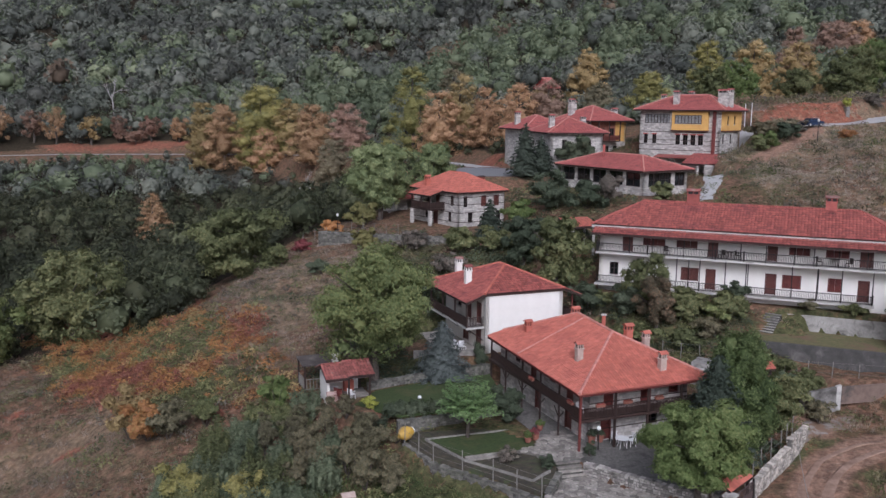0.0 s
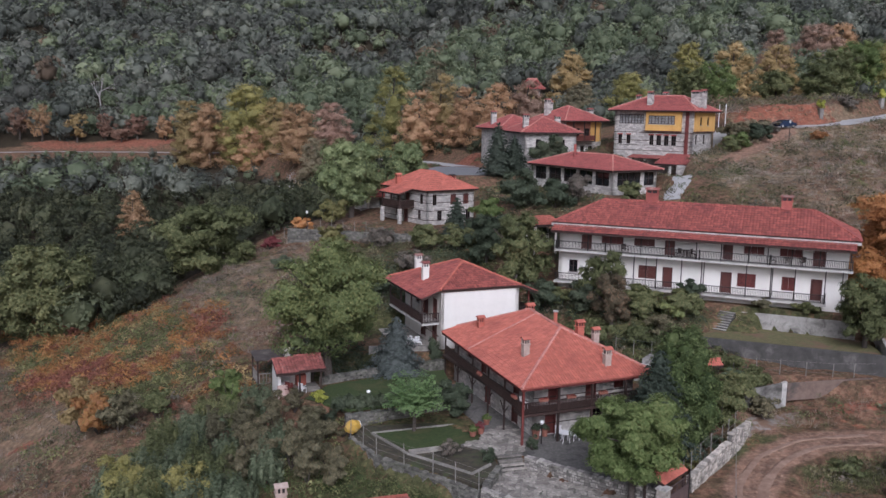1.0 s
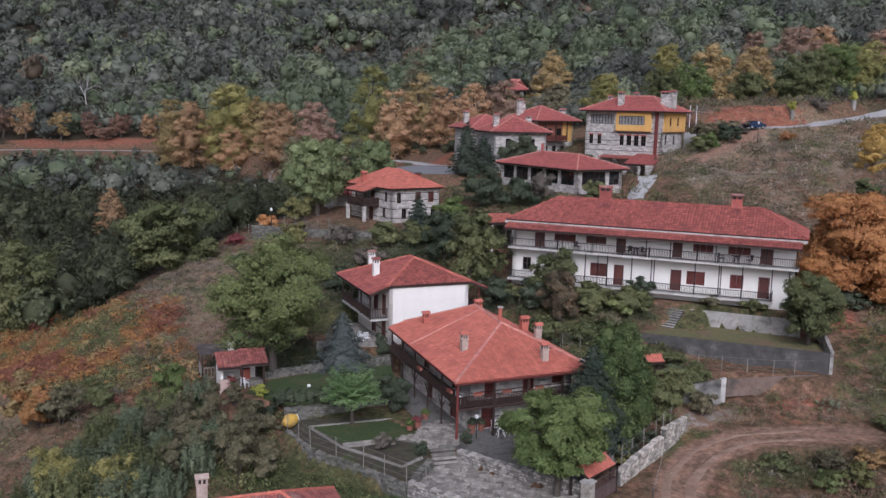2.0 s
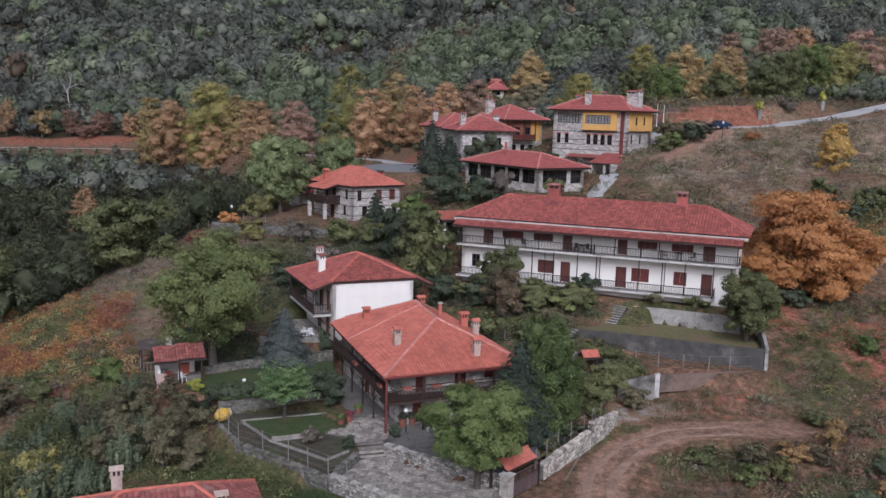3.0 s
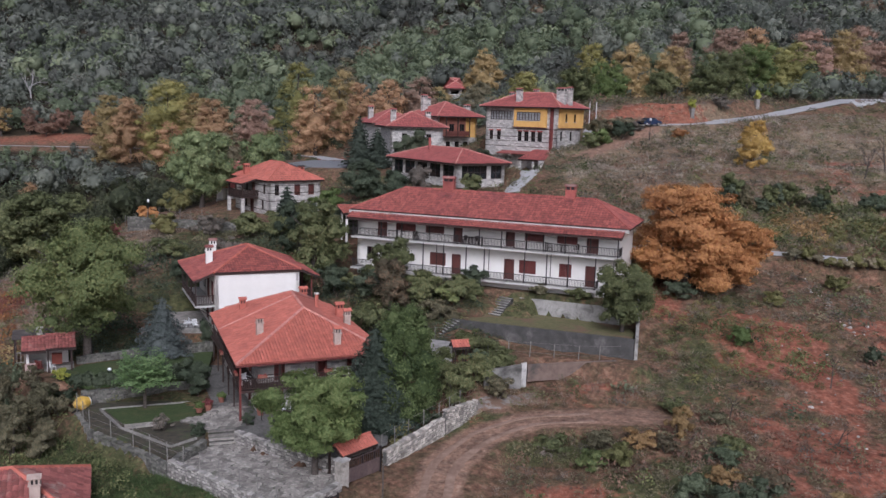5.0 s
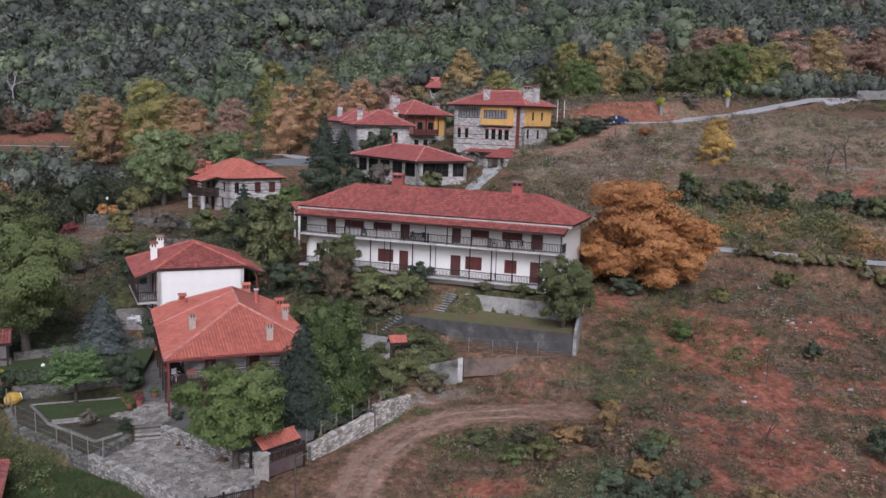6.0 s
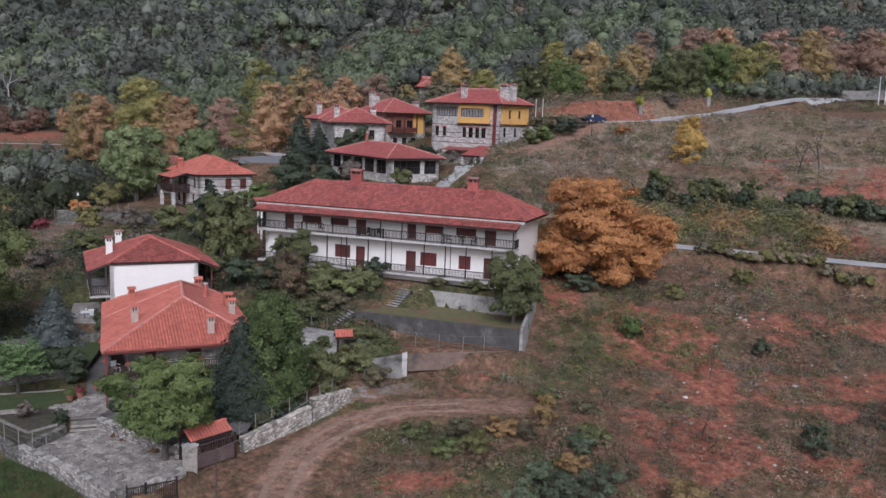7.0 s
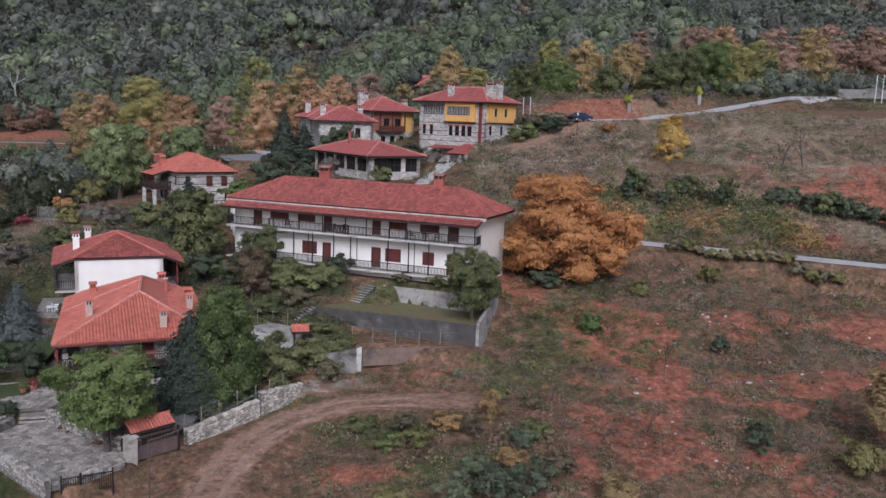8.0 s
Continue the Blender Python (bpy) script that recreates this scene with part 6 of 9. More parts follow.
AUTUMN = ROADSIDE_TREES + UPPER_TREES + BANK_TREES
KINDS = {"leaf_rust": "rust-brown autumn tree at the foot of the wood", "leaf_salmon": "orange autumn tree at the foot of the wood", "leaf_lemon": "olive-yellow autumn tree at the foot of the wood", "leaf_gold": "golden-brown autumn tree by the road", "leaf_green": "green tree at the edge of the wood", "leaf_dark": "dark green tree at the edge of the wood",
         "leaf_moss": "brownish olive tree turning in autumn", "leaf_russet": "thin grey-russet autumn tree in the wood", "leaf_herb": "dull green bushy tree above the road"}
for i, (x, y, h, r, m) in enumerate(AUTUMN):
    bushy = m in ("leaf_green", "leaf_herb", "leaf_dark")
    far = x < -90
    tree("autumn_tree", KINDS[m], x, y, h * (1.15 if -20 < x < 25 else 1.05), r, m, int((3400 + 36 * h * r) * (0.5 if far else 1)), 0.33 if y < 260 else 0.42, 0.12 if far else 0.0, 100 + i, 14 if far else 46, kind="round" if bushy or far else "flame", lay=0.8, group="autumn trees", fill=0.25 if far else 0.52)
for i, (x, y, h) in enumerate(((-147, 386, 21), (-38, 240, 10), (-50, 200, 8), (-33, 196, 9), (-190, 372, 14), (-72, 216, 9), (-58, 140, 7), (-36, 470, 9), (88, 126, 6.5), (92, 128, 6.5), (47.5, 62, 3), (54, 58, 3.2), (57, 66, 3.4), (60, 84, 3))):
    bare_tree(x, y, h, i, "dead_wood" if i < 8 else "bark", "leafless bleached dead tree among the scrub" if i < 8 else "thin leafless tree on the red slope")

# bushes that stand by themselves
GULLY_BUSHES = [
    (-12.6, 68.8, 3.2, 1.6, "leaf_green", "leafy green bush beside the fence"),
    (-24.5, 68.0, 4.6, 2.2, "leaf_yellow", "thin yellow-leaved young tree on the slope"),
    (-20.8, 66.2, 3.2, 2.2, "leaf_umber", "brown-green bush on the slope"),
    (-22.6, 66.6, 3.4, 2.4, "leaf_fern", "rusty bush on the slope"),
    (-16.2, 55.2, 4.4, 2.5, "leaf_lemon", "yellow-green leafy bush among the scrub"),
    (-11.4, 53.2, 4.0, 2.1, "leaf_lemon", "yellow-green leafy bush among the scrub"),
    (-18.2, 67.6, 2.6, 1.8, "leaf_herb", "dull green bush among the scrub"),
    (-33, 61, 2.2, 3.0, "leaf_orange", "orange bush on the lower slope"),
    (-30, 59, 2.2, 2.4, "leaf_gold", "golden bush on the lower slope"),
    (-11.0, 121.5, 3.4, 2.4, "leaf_olive", "yellow-brown bush beside the stone house"),
    (-15.5, 122.5, 2.2, 2.0, "leaf_orange", "orange bush on the terrace"),
    (-9.5, 110.5, 2.8, 2.4, "leaf_olive", "olive bush below the stone wall"),
    (-19.0, 117.5, 1.6, 1.6, "leaf_red", "crimson autumn bush on the slope"),
    (-14.0, 101.5, 1.8, 1.8, "leaf_dark", "low bush on the grassy slope"),
]
INN_BUSHES = [
    (53.6, 150.6, 3.6, 3.0, "leaf_umber", "tangled brown-green bush beside the inn"),
    (57.4, 151.6, 2.8, 2.8, "leaf_moss", "tangled brown bush below the parked car"),
    (50.4, 143.0, 2.4, 2.4, "leaf_herb", "green bush on the bank below the inn"),
    (66.5, 148.0, 1.6, 1.8, "leaf_fern", "small orange bush below the road"),
    (80, 168.5, 2.6, 2.2, "leaf_grey", "grey bush on the red bank"),
    (33.5, 150.0, 4.0, 3.0, "leaf_dark", "dark climbing bush before the inn"),
    (36.8, 147.8, 3.4, 2.4, "leaf_grey", "grey bush before the inn"),
    (56.4, 147.5, 3.4, 2.8, "leaf_dark", "bushy shrub beside the inn"),
    (52.5, 144.5, 2.6, 2.6, "leaf_green", "bushy shrub beside the inn"),
    (59, 151, 2.6, 2.4, "leaf_grey", "grey bush by the road"),
]
SLOPE_BUSHES = [
    (35.6, 54.4, 1.3, 1.4, "leaf_walnut", "fresh green bush beside the track"),
    (37.4, 54.4, 1.7, 1.6, "leaf_olive", "yellowing bush on the slope"),
    (41.4, 50.2, 1.7, 1.8, "leaf_sage", "grey-green bush on the slope"),
    (43.6, 51.6, 1.2, 1.4, "leaf_fernbrown", "golden bush on the slope"),
    (46.6, 50.8, 1.3, 1.6, "leaf_rowan", "rust-tinged bush on the slope"),
    (39.2, 57.0, 1.2, 1.5, "leaf_fernbrown", "rusty bush on the slope"),
    (41.0, 56.0, 1.1, 1.3, "leaf_rowan", "rust-tinged bush on the slope"),
    (40.0, 47.6, 2.0, 1.7, "leaf_sage", "grey-green bush on the slope"),
    (44.4, 53.8, 1.2, 1.4, "leaf_sage", "grey-green bush on the slope"),
    (36.0, 47.6, 1.4, 1.4, "leaf_olive", "yellowing bush beside the red bank"),
    (43.2, 62.4, 1.2, 1.5, "leaf_herb", "green bush beside the turning place"),
    (45.8, 60.4, 1.0, 1.5, "leaf_umber", "brown-green bush beside the turning place"),
    (61.0, 54.9, 2.4, 1.5, "leaf_dark", "round dark green bush on the red slope"),
    (42.6, 47.6, 2.6, 1.9, "leaf_dark", "dark green juniper bush on the slope"),
    (45.0, 48.6, 2.2, 1.5, "leaf_dark", "dark green juniper bush on the slope"),
    (49.8, 46.9, 2.6, 2.0, "leaf_yellow", "yellow autumn bush on the red slope"),
    (70.5, 56.0, 6.6, 3.0, "leaf_yellow", "thin yellow autumn tree at the slope"),
    (67.0, 52, 2.6, 2.2, "leaf_olive", "yellow-green bush on the slope"),
    (33.4, 57.6, 1.0, 1.6, "leaf_herb", "low green bush beside the track"),
    (36.4, 56.5, 1.5, 1.8, "leaf_umber", "low rusty bush beside the track"),
    (42.5, 58.0, 2.4, 1.1, "leaf_fernbrown", "small orange sapling on the slope"),
    (45.5, 55.4, 1.2, 1.8, "leaf_herb", "low green bush on the slope"),
]
BANK_BUSHES = [
    (63.4, 71.8, 1.6, 1.1, "leaf_dark", "small dark bush on the red slope"),
    (52.3, 73.8, 1.9, 1.3, "leaf_green", "small green bush on the slope"),
    (61, 100.5, 1.8, 2.0, "leaf_orange", "orange bush by the road"),
    (35.0, 80.9, 1.0, 1.3, "leaf_umber", "low weeds under the balcony"),
    (38.6, 79.6, 1.0, 1.3, "leaf_herb", "low weeds under the balcony"),
    (49.0, 82.5, 1.7, 2.0, "leaf_dark", "dark low juniper under the orange tree"),
    (58.5, 82.5, 1.5, 1.3, "leaf_olive", "small yellow sapling on the bank"),
    (67, 87, 1.8, 1.6, "leaf_olive", "yellowing bush on the bank"),
]
VILLAGE_BUSHES = [
    (15.0, 121.5, 5.0, 4.4, "leaf_dark", "large dark green bush below the pavilion"),
    (19.6, 119.0, 4.0, 3.2, "leaf_dark", "large dark green bush below the pavilion"),
    (22.6, 119.6, 4.4, 2.4, "leaf_grey", "grey-green bush by the pavilion"),
    (30.2, 120.4, 3.0, 2.2, "leaf_herb", "green bush by the pavilion"),
    (10.5, 118.5, 3.4, 3.0, "leaf_green", "bush beside the stone house"),
    (-3.5, 108.6, 2.8, 2.4, "leaf_grey", "scrub below the stone wall"),
    (2.5, 104.5, 3.0, 3.0, "leaf_herb", "green ivy and scrub on the bank"),
    (6.5, 102.0, 3.0, 3.0, "leaf_herb", "green ivy and scrub on the bank"),
    (15.5, 100.5, 3.6, 3.0, "leaf_dark", "tall scrub behind the houses"),
    (1.0, 97.5, 2.6, 2.6, "leaf_grey", "scrub behind the white house"),
    (-5.5, 98.0, 2.4, 2.4, "leaf_herb", "scrub behind the white house"),
    (-1.5, 91.5, 2.2, 2.2, "leaf_dark", "dark scrub behind the white house"),
    (-8, 92.5, 2.2, 2.4, "leaf_grey", "scrub behind the white house"),
]
LANE_BUSHES = [
    (15.0, 87.4, 2.2, 1.8, "leaf_dark", "dark bush between the white house and the long house"),
    (16.5, 85.9, 2.0, 1.6, "leaf_herb", "green bush between the white house and the long house"),
    (-6.4, 64.4, 1.6, 1.2, "leaf_umber", "brown-green bush below the garden shed"),
    (-5.0, 63.7, 1.7, 1.3, "leaf_herb", "green bush below the garden shed"),
    (-3.8, 64.2, 1.2, 1.0, "leaf_dark", "dark low bush below the garden shed"),
    (-3.6, 62.4, 1.6, 1.3, "leaf_umber", "brown-green bush beside the garden fence"),
    (29.8, 65.7, 1.7, 1.1, "leaf_umber", "creeper hanging over the stained concrete wall"),
    (24.6, 63.4, 1.7, 1.0, "leaf_herb", "green tangle of creepers behind the stone wall"),
    (25.8, 64.9, 1.9, 1.1, "leaf_umber", "brown-green tangle behind the stone wall"),
    (27.0, 66.6, 1.7, 1.2, "leaf_herb", "green tangle of creepers behind the stone wall"),
    (28.8, 68.6, 1.5, 1.3, "leaf_sage", "pale green creepers over the bank"),
    (30.6, 69.6, 1.3, 1.2, "leaf_herb", "green creepers over the bank"),
    (29.4, 72.4, 1.2, 1.4, "leaf_herb", "low green bush on the lane's bank"),
    (23.6, 80.6, 2.0, 1.8, "leaf_herb", "green bush on the bank beside the steps"),
    (26.2, 80.2, 1.8, 1.8, "leaf_walnut", "fresh green bush on the bank beside the steps"),
    (28.6, 80.9, 1.7, 1.4, "leaf_herb", "green bush on the bank beside the steps"),
]
YARD_BUSHES = [
    (14.5, 85.0, 3.2, 2.2, "leaf_dark", "dark bushes beside the white house"),
    (17.0, 80.5, 3.0, 2.2, "leaf_herb", "green bushes behind the front house"),
    (15.0, 79.0, 2.4, 1.8, "leaf_fir", "dark young fir behind the front house"),
    (24.0, 81.3, 2.6, 2.8, "leaf_herb", "green hedge bushes below the long house"),
    (27.4, 80.6, 2.4, 2.6, "leaf_herb", "green hedge bushes below the long house"),
    (28.6, 82.6, 2.2, 1.8, "leaf_dark", "bushes beside the steps"),
    (22.6, 77.0, 2.0, 1.8, "leaf_herb", "green bush behind the front house"),
    (19.0, 77.4, 2.4, 2.0, "leaf_herb", "green bush behind the front house"),
    (25.4, 78.4, 1.8, 2.0, "leaf_umber", "brown-green bush beside the steps"),
    (18.6, 83.2, 2.8, 2.2, "leaf_dark", "dark bush below the long house"),
    (26.4, 64.0, 3.2, 2.5, "leaf_herb", "overgrown vine tangle over the stone wall"),
    (28.4, 67.2, 2.5, 2.4, "leaf_herb", "vine-covered trellis beside the lane"),
    (30.2, 68.0, 2.8, 2.3, "leaf_herb", "vine-covered trellis beside the lane"),
    (25.0, 66.2, 3.2, 2.4, "leaf_herb", "overgrown vine tangle over the stone wall"),
    (28.0, 71.6, 2.2, 2.2, "leaf_herb", "vine-covered trellis beside the lane"),
    (30.0, 65.0, 1.8, 1.3, "leaf_umber", "creeper hanging over the wall end"),
    (22.3, 58.0, 1.6, 1.3, "leaf_olive", "yellowing creeper behind the stone wall"),
    (24.2, 60.6, 1.4, 1.3, "leaf_dark", "dark creeper behind the stone wall"),
]
rng = np.random.default_rng(88)
HEDGE = [(x, np.interp(x, [64.5, 72, 82], [93.0, 91.2, 88.2]) + rng.uniform(-0.3, 0.3), rng.uniform(0.9, 1.5), 1.35, ("leaf_moss", "leaf_olive")[k % 2], "yellowing hedge overhanging the road edge") for k, x in enumerate(np.arange(64.5, 82, 1.25))]
ROW = [(x, 114 - (x - 79) * 0.36 + rng.uniform(-0.8, 0.8), rng.uniform(2.2, 3.4), rng.uniform(1.8, 2.5), ("leaf_dark", "leaf_sage", "leaf_dark", "leaf_herb")[k % 4], "dark row of scrub across the red slope") for k, x in enumerate(np.arange(82.5, 102, 1.9))]
KNOT = [(x, 111.6 + rng.uniform(-2.5, 2.0), rng.uniform(1.8, 4.2), rng.uniform(1.2, 2.3), ("leaf_dark", "leaf_herb", "leaf_umber", "leaf_dark", "leaf_herb")[k % 5], "dark green bushes above the ferns") for k, x in enumerate(np.arange(62.5, 77, 1.5))]
SHRUBS = GULLY_BUSHES + INN_BUSHES + SLOPE_BUSHES + BANK_BUSHES + VILLAGE_BUSHES + LANE_BUSHES + YARD_BUSHES + HEDGE + ROW + KNOT
for i, (x, y, h, r, m, lab) in enumerate(SHRUBS):
    d = math.hypot(x - 18, y)
    shrub("bush", lab, x, y, h, r, m, int(1500 * min(2.6, (r * r + h) / 5) * (1 if d < 95 else 0.6)), 0.17 if d < 75 else 0.25 if d < 105 else 0.36, i, "bushes on the hillside")


def thicket():
    """Tall shoots and bushes that close up below the shed and the garden wall."""
    looks = (("leaf_sage", "tall grey-green bush with upright shoots", True), ("leaf_herb", "tall green bush with upright shoots", True), ("leaf_umber", "brown-green bush with dry seed heads", False), ("leaf_umber", "dense olive-brown bush beside the old roof", False))
    rng = np.random.default_rng(61)
    k = 0
    for row, y in enumerate((53.2, 55.4, 57.6, 60.0, 62.4, 64.8, 67.0)):
        for col in range(10):
            x = -18.2 + 2.15 * col + (row % 2) * 1.05 + rng.uniform(-0.5, 0.5)
            yy = y + rng.uniform(-0.5, 0.5)
            right = (-0.9 - 0.55 * (yy - 57) if yy < 64 else -9.6) if yy > 57 else -0.4
            if x > right or x < -19.4 + 0.25 * (yy - 53) or (-6.5 < x < 2 and yy < 54.6):
                continue
            green = x + rng.normal() * 1.6 < -10.5
            m, lab, up = looks[rng.integers(0, 2)] if green else looks[2 + rng.integers(0, 2)] if rng.uniform() < 0.75 else looks[0]
            shrub("thicket_bush", lab, x, yy, rng.uniform(2.4, 4.2) * (0.72 if yy > 64 or x > -3 else 1), rng.uniform(1.1, 1.75), m, 2400, 0.17, 300 + k, "thicket below the garden", shoots=up)
            k += 1


thicket()

# ---- yards, walls, gates and furniture of the gardens ----
def stone_wall(name, pts, height, thick, label, z=None, stone=0.26, cope=True, seed=0, down=0.5, mat="stone"):
    """A rubble wall along pts (x, y, top z): mortar core and proud uneven stones."""
    rng = np.random.default_rng(seed + 60)
    w = tagged(new(name), label, "wall")
    core, st = Mesh(), Mesh()
    for (x0, y0, t0), (x1, y1, t1) in zip(pts, pts[1:]):
        n = math.hypot(x1 - x0, y1 - y0)
        dx, dy = (x1 - x0) / n, (y1 - y0) / n

        def to(s, k, h):
            return (x0 + dx * s + dy * k, y0 + dy * s - dx * k, h + t0 + (t1 - t0) * s / n)
        m = max(1, round(n / 1.2))
        for i in range(m):
            a, b = n * i / m, n * (i + 1) / m
            lo = -height - down
            core.box((a, -thick / 2, lo), (b, thick / 2, -0.03), to)
        rows = max(2, round(height / (stone * 0.62)))
        for side in (-1, 1):
            for j in range(rows + 1):
                h0 = -height - 0.25 + (height + 0.25) * j / (rows + 1)
                h1 = h0 + (height + 0.25) / (rows + 1) - 0.045
                s = -rng.uniform(0, stone)
                while s < n:
                    ln = stone * rng.uniform(0.6, 1.5)
                    a, b = max(0, s), min(n, s + ln - 0.05)
                    if b - a > 0.06:
                        k0, k1 = thick / 2 - 0.05, thick / 2 + rng.uniform(0.015, 0.06)
                        e = rng.uniform(-0.02, 0.02)
                        if side > 0:
                            st.box((a, k0, h0 + e), (b, k1, h1 + e), to)
                        else:
                            st.box((a, -k1, h0 + e), (b, -k0, h1 + e), to)
                    s += ln
        if cope:
            s = 0
            while s < n - 0.1:
                ln = min(n - s, rng.uniform(0.22, 0.5))
                st.box((s, -thick / 2 - 0.05, -0.04), (s + ln - 0.04, thick / 2 + rng.uniform(0.0, 0.06), rng.uniform(0.0, 0.1)), to)
                s += ln
    part("core", core, "stone_joint", w)
    part("stones", st, mat, w, "uneven field stones", kind="stuff")
    return w


def pale_wall(name, pts, height, thick, mat, label, down=0.6):
    me = Mesh()
    for (x0, y0, t0), (x1, y1, t1) in zip(pts, pts[1:]):
        n = math.hypot(x1 - x0, y1 - y0)
        dx, dy = (x1 - x0) / n, (y1 - y0) / n

        def to(s, k, h):
            return (x0 + dx * s + dy * k, y0 + dy * s - dx * k, h + t0 + (t1 - t0) * s / n)
        me.box((0, -thick / 2, -height - down), (n, thick / 2, 0), to)
    return solo(name, me, mat, label, "wall")


def flat_poly(name, pts, z, mat, label, category, thick=0.05, kind="structure"):
    me = Mesh()
    me.slab([(x, y, z) for x, y in pts], thick)
    return solo(name, me, mat, label, category, kind=kind)


PATIO = [(7.9, 52.6), (15.9, 46.4), (17.1, 47.2), (18.6, 50.2), (18.7, 51.6), (11.0, 57.2), (9.1, 56.2)]


def inside(poly, x, y):
    c = False
    for (x0, y0), (x1, y1) in zip(poly, poly[1:] + poly[:1]):
        if (y0 > y) != (y1 > y) and x < (x1 - x0) * (y - y0) / (y1 - y0) + x0:
            c = not c
    return c


def paving(name, poly, z, size, label, seed, ang=20):
    """Irregular flagstones, each a piece of its own, over a bed of mortar."""
    rng = np.random.default_rng(seed)
    bed = flat_poly(name, poly, z, "flag_joint", label, "paving", 0.3)
    shapes = []
    for i in range(14):
        me = Mesh()
        k = 7
        rim = [(size * (0.5 + rng.uniform(-0.09, 0.05)) * math.cos(2 * math.pi * (j + rng.uniform(-0.28, 0.28)) / k), size * (0.5 + rng.uniform(-0.09, 0.05)) * math.sin(2 * math.pi * (j + 0.2) / k)) for j in range(k)]
        me.slab([(x, y, 0.035) for x, y in rim], 0.05)
        shapes.append(me.data("flagstone", M["flag"]))
    xs, ys = [p[0] for p in poly], [p[1] for p in poly]
    n = 0
    c, s = math.cos(radians(ang)), math.sin(radians(ang))
    cx, cy = (min(xs) + max(xs)) / 2, (min(ys) + max(ys)) / 2
    R = max(max(xs) - min(xs), max(ys) - min(ys)) * 0.75
    row = 0
    v = -R
    while v < R:
        u = -R + (row % 2) * size * 0.5
        while u < R:
            a, b = u + rng.uniform(-0.05, 0.05), v + rng.uniform(-0.05, 0.05)
            x, y = cx + a * c - b * s, cy + a * s + b * c
            if inside(poly, x, y):
                ob = new("flagstone", shapes[rng.integers(len(shapes))])
                ob.matrix_basis = pose(x, y, z + rng.uniform(0, 0.02), 0, 0, rng.uniform(0, 360))
                ob.scale = (rng.uniform(1.0, 1.3), rng.uniform(0.95, 1.12), 1)
                ob.parent = bed
                n += 1
            u += size * 0.98
        v += size * 0.86
        row += 1
    return bed


# garden and patio walls
stone_wall("stone_wall", [(-1.7, 61.0, -0.15), (0.5, 57.7, -0.3), (4.5, 54.8, -0.35), (7.5, 52.4, -0.4)], 0.6, 0.3, "low mossy rubble wall along the garden edge", seed=1, mat="stone_dark")
stone_wall("stone_wall", [(7.7, 52.2, -0.08), (10.0, 50.6, -0.1), (13.0, 48.3, -0.15), (15.8, 46.05, -0.2)], 0.85, 0.32, "low grey rubble wall along the patio", seed=2)
stone_wall("stone_wall", [(17.3, 47.0, -0.25), (18.9, 49.7, -0.25)], 0.8, 0.4, "short pale rubble wall beside the gate", seed=3)
stone_wall("stone_wall", [(7.9, 52.9, -0.15), (9.0, 56.0, -0.1)], 0.6, 0.35, "low stone edge beside the patio steps", seed=4, mat="stone_dark")
stone_wall("stone_wall", [(10.9, 57.3, 0.1), (13.6, 55.2, 0.1), (16.2, 53.5, 0.1), (19.2, 51.9, 0.1)], 0.85, 0.4, "rubble retaining wall of the house terrace", seed=5)
stone_wall("stone_wall", [(21.5, 54.6, -0.1), (23.4, 57.0, 0.25), (25.5, 59.3, 0.7)], 1.25, 0.36, "pale dry-stone boundary wall beside the dirt track", stone=0.24, seed=6, mat="stone_white")
stone_wall("stone_wall", [(25.6, 59.4, 1.2), (26.9, 61.1, 1.1), (28.1, 62.9, 0.9)], 1.5, 0.32, "taller pale end of the boundary wall by the lane", stone=0.24, seed=7, mat="stone_white")
stone_wall("stone_wall", [(-5.3, 70.3, 1.35), (-2.6, 72.2, 1.35), (1.2, 74.0, 1.45), (5.0, 75.7, 1.6)], 0.7, 0.4, "low stone wall behind the upper lawn", seed=8, mat="stone_dark")
stone_wall("stone_wall", [(-2.4, 63.6, 0.55), (1.4, 65.2, 0.55), (6.0, 67.2, 0.55)], 0.7, 0.35, "low stone edge between the lawns", seed=9, mat="stone_dark")
stone_wall("stone_wall", [(-16.5, 117.6, 7.4), (-10.0, 114.0, 7.7), (-3.0, 111.2, 7.9), (4.0, 109.6, 7.9), (10.5, 110.8, 8.0)], 2.2, 0.6, "grey rubble retaining wall below the stone house", stone=0.45, seed=10, mat="stone_dark")
stone_wall("stone_wall", [(16.5, 73.6, 2.6), (21.2, 72.4, 2.6)], 0.8, 0.4, "pale stone wall behind the front house", seed=11)
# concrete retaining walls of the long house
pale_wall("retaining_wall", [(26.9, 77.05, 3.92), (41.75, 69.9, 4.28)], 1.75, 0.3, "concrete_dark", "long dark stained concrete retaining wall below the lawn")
pale_wall("retaining_wall", [(41.95, 69.85, 4.4), (42.9, 73.6, 4.9), (44.1, 78.6, 6.2)], 2.0, 0.28, "concrete_pale", "pale concrete side wall climbing the slope")
pale_wall("retaining_wall", [(33.0, 81.2, 5.3), (41.9, 76.5, 5.5)], 1.5, 0.25, "concrete_pale", "stained concrete wall under the lower balcony")
pale_wall("retaining_wall", [(32.45, 67.2, 2.62), (36.0, 68.2, 2.6), (40.2, 69.3, 2.58)], 0.8, 0.25, "mud_wall", "low mud-stained concrete wall along the lane")
# shadowed stretch: its shade is put into the darker concrete
pale_wall("retaining_wall", [(28.9, 66.45, 2.25), (31.95, 67.03, 2.68)], 1.4, 0.26, "concrete", "stained concrete wall, darker for its shade, half hidden by creepers")
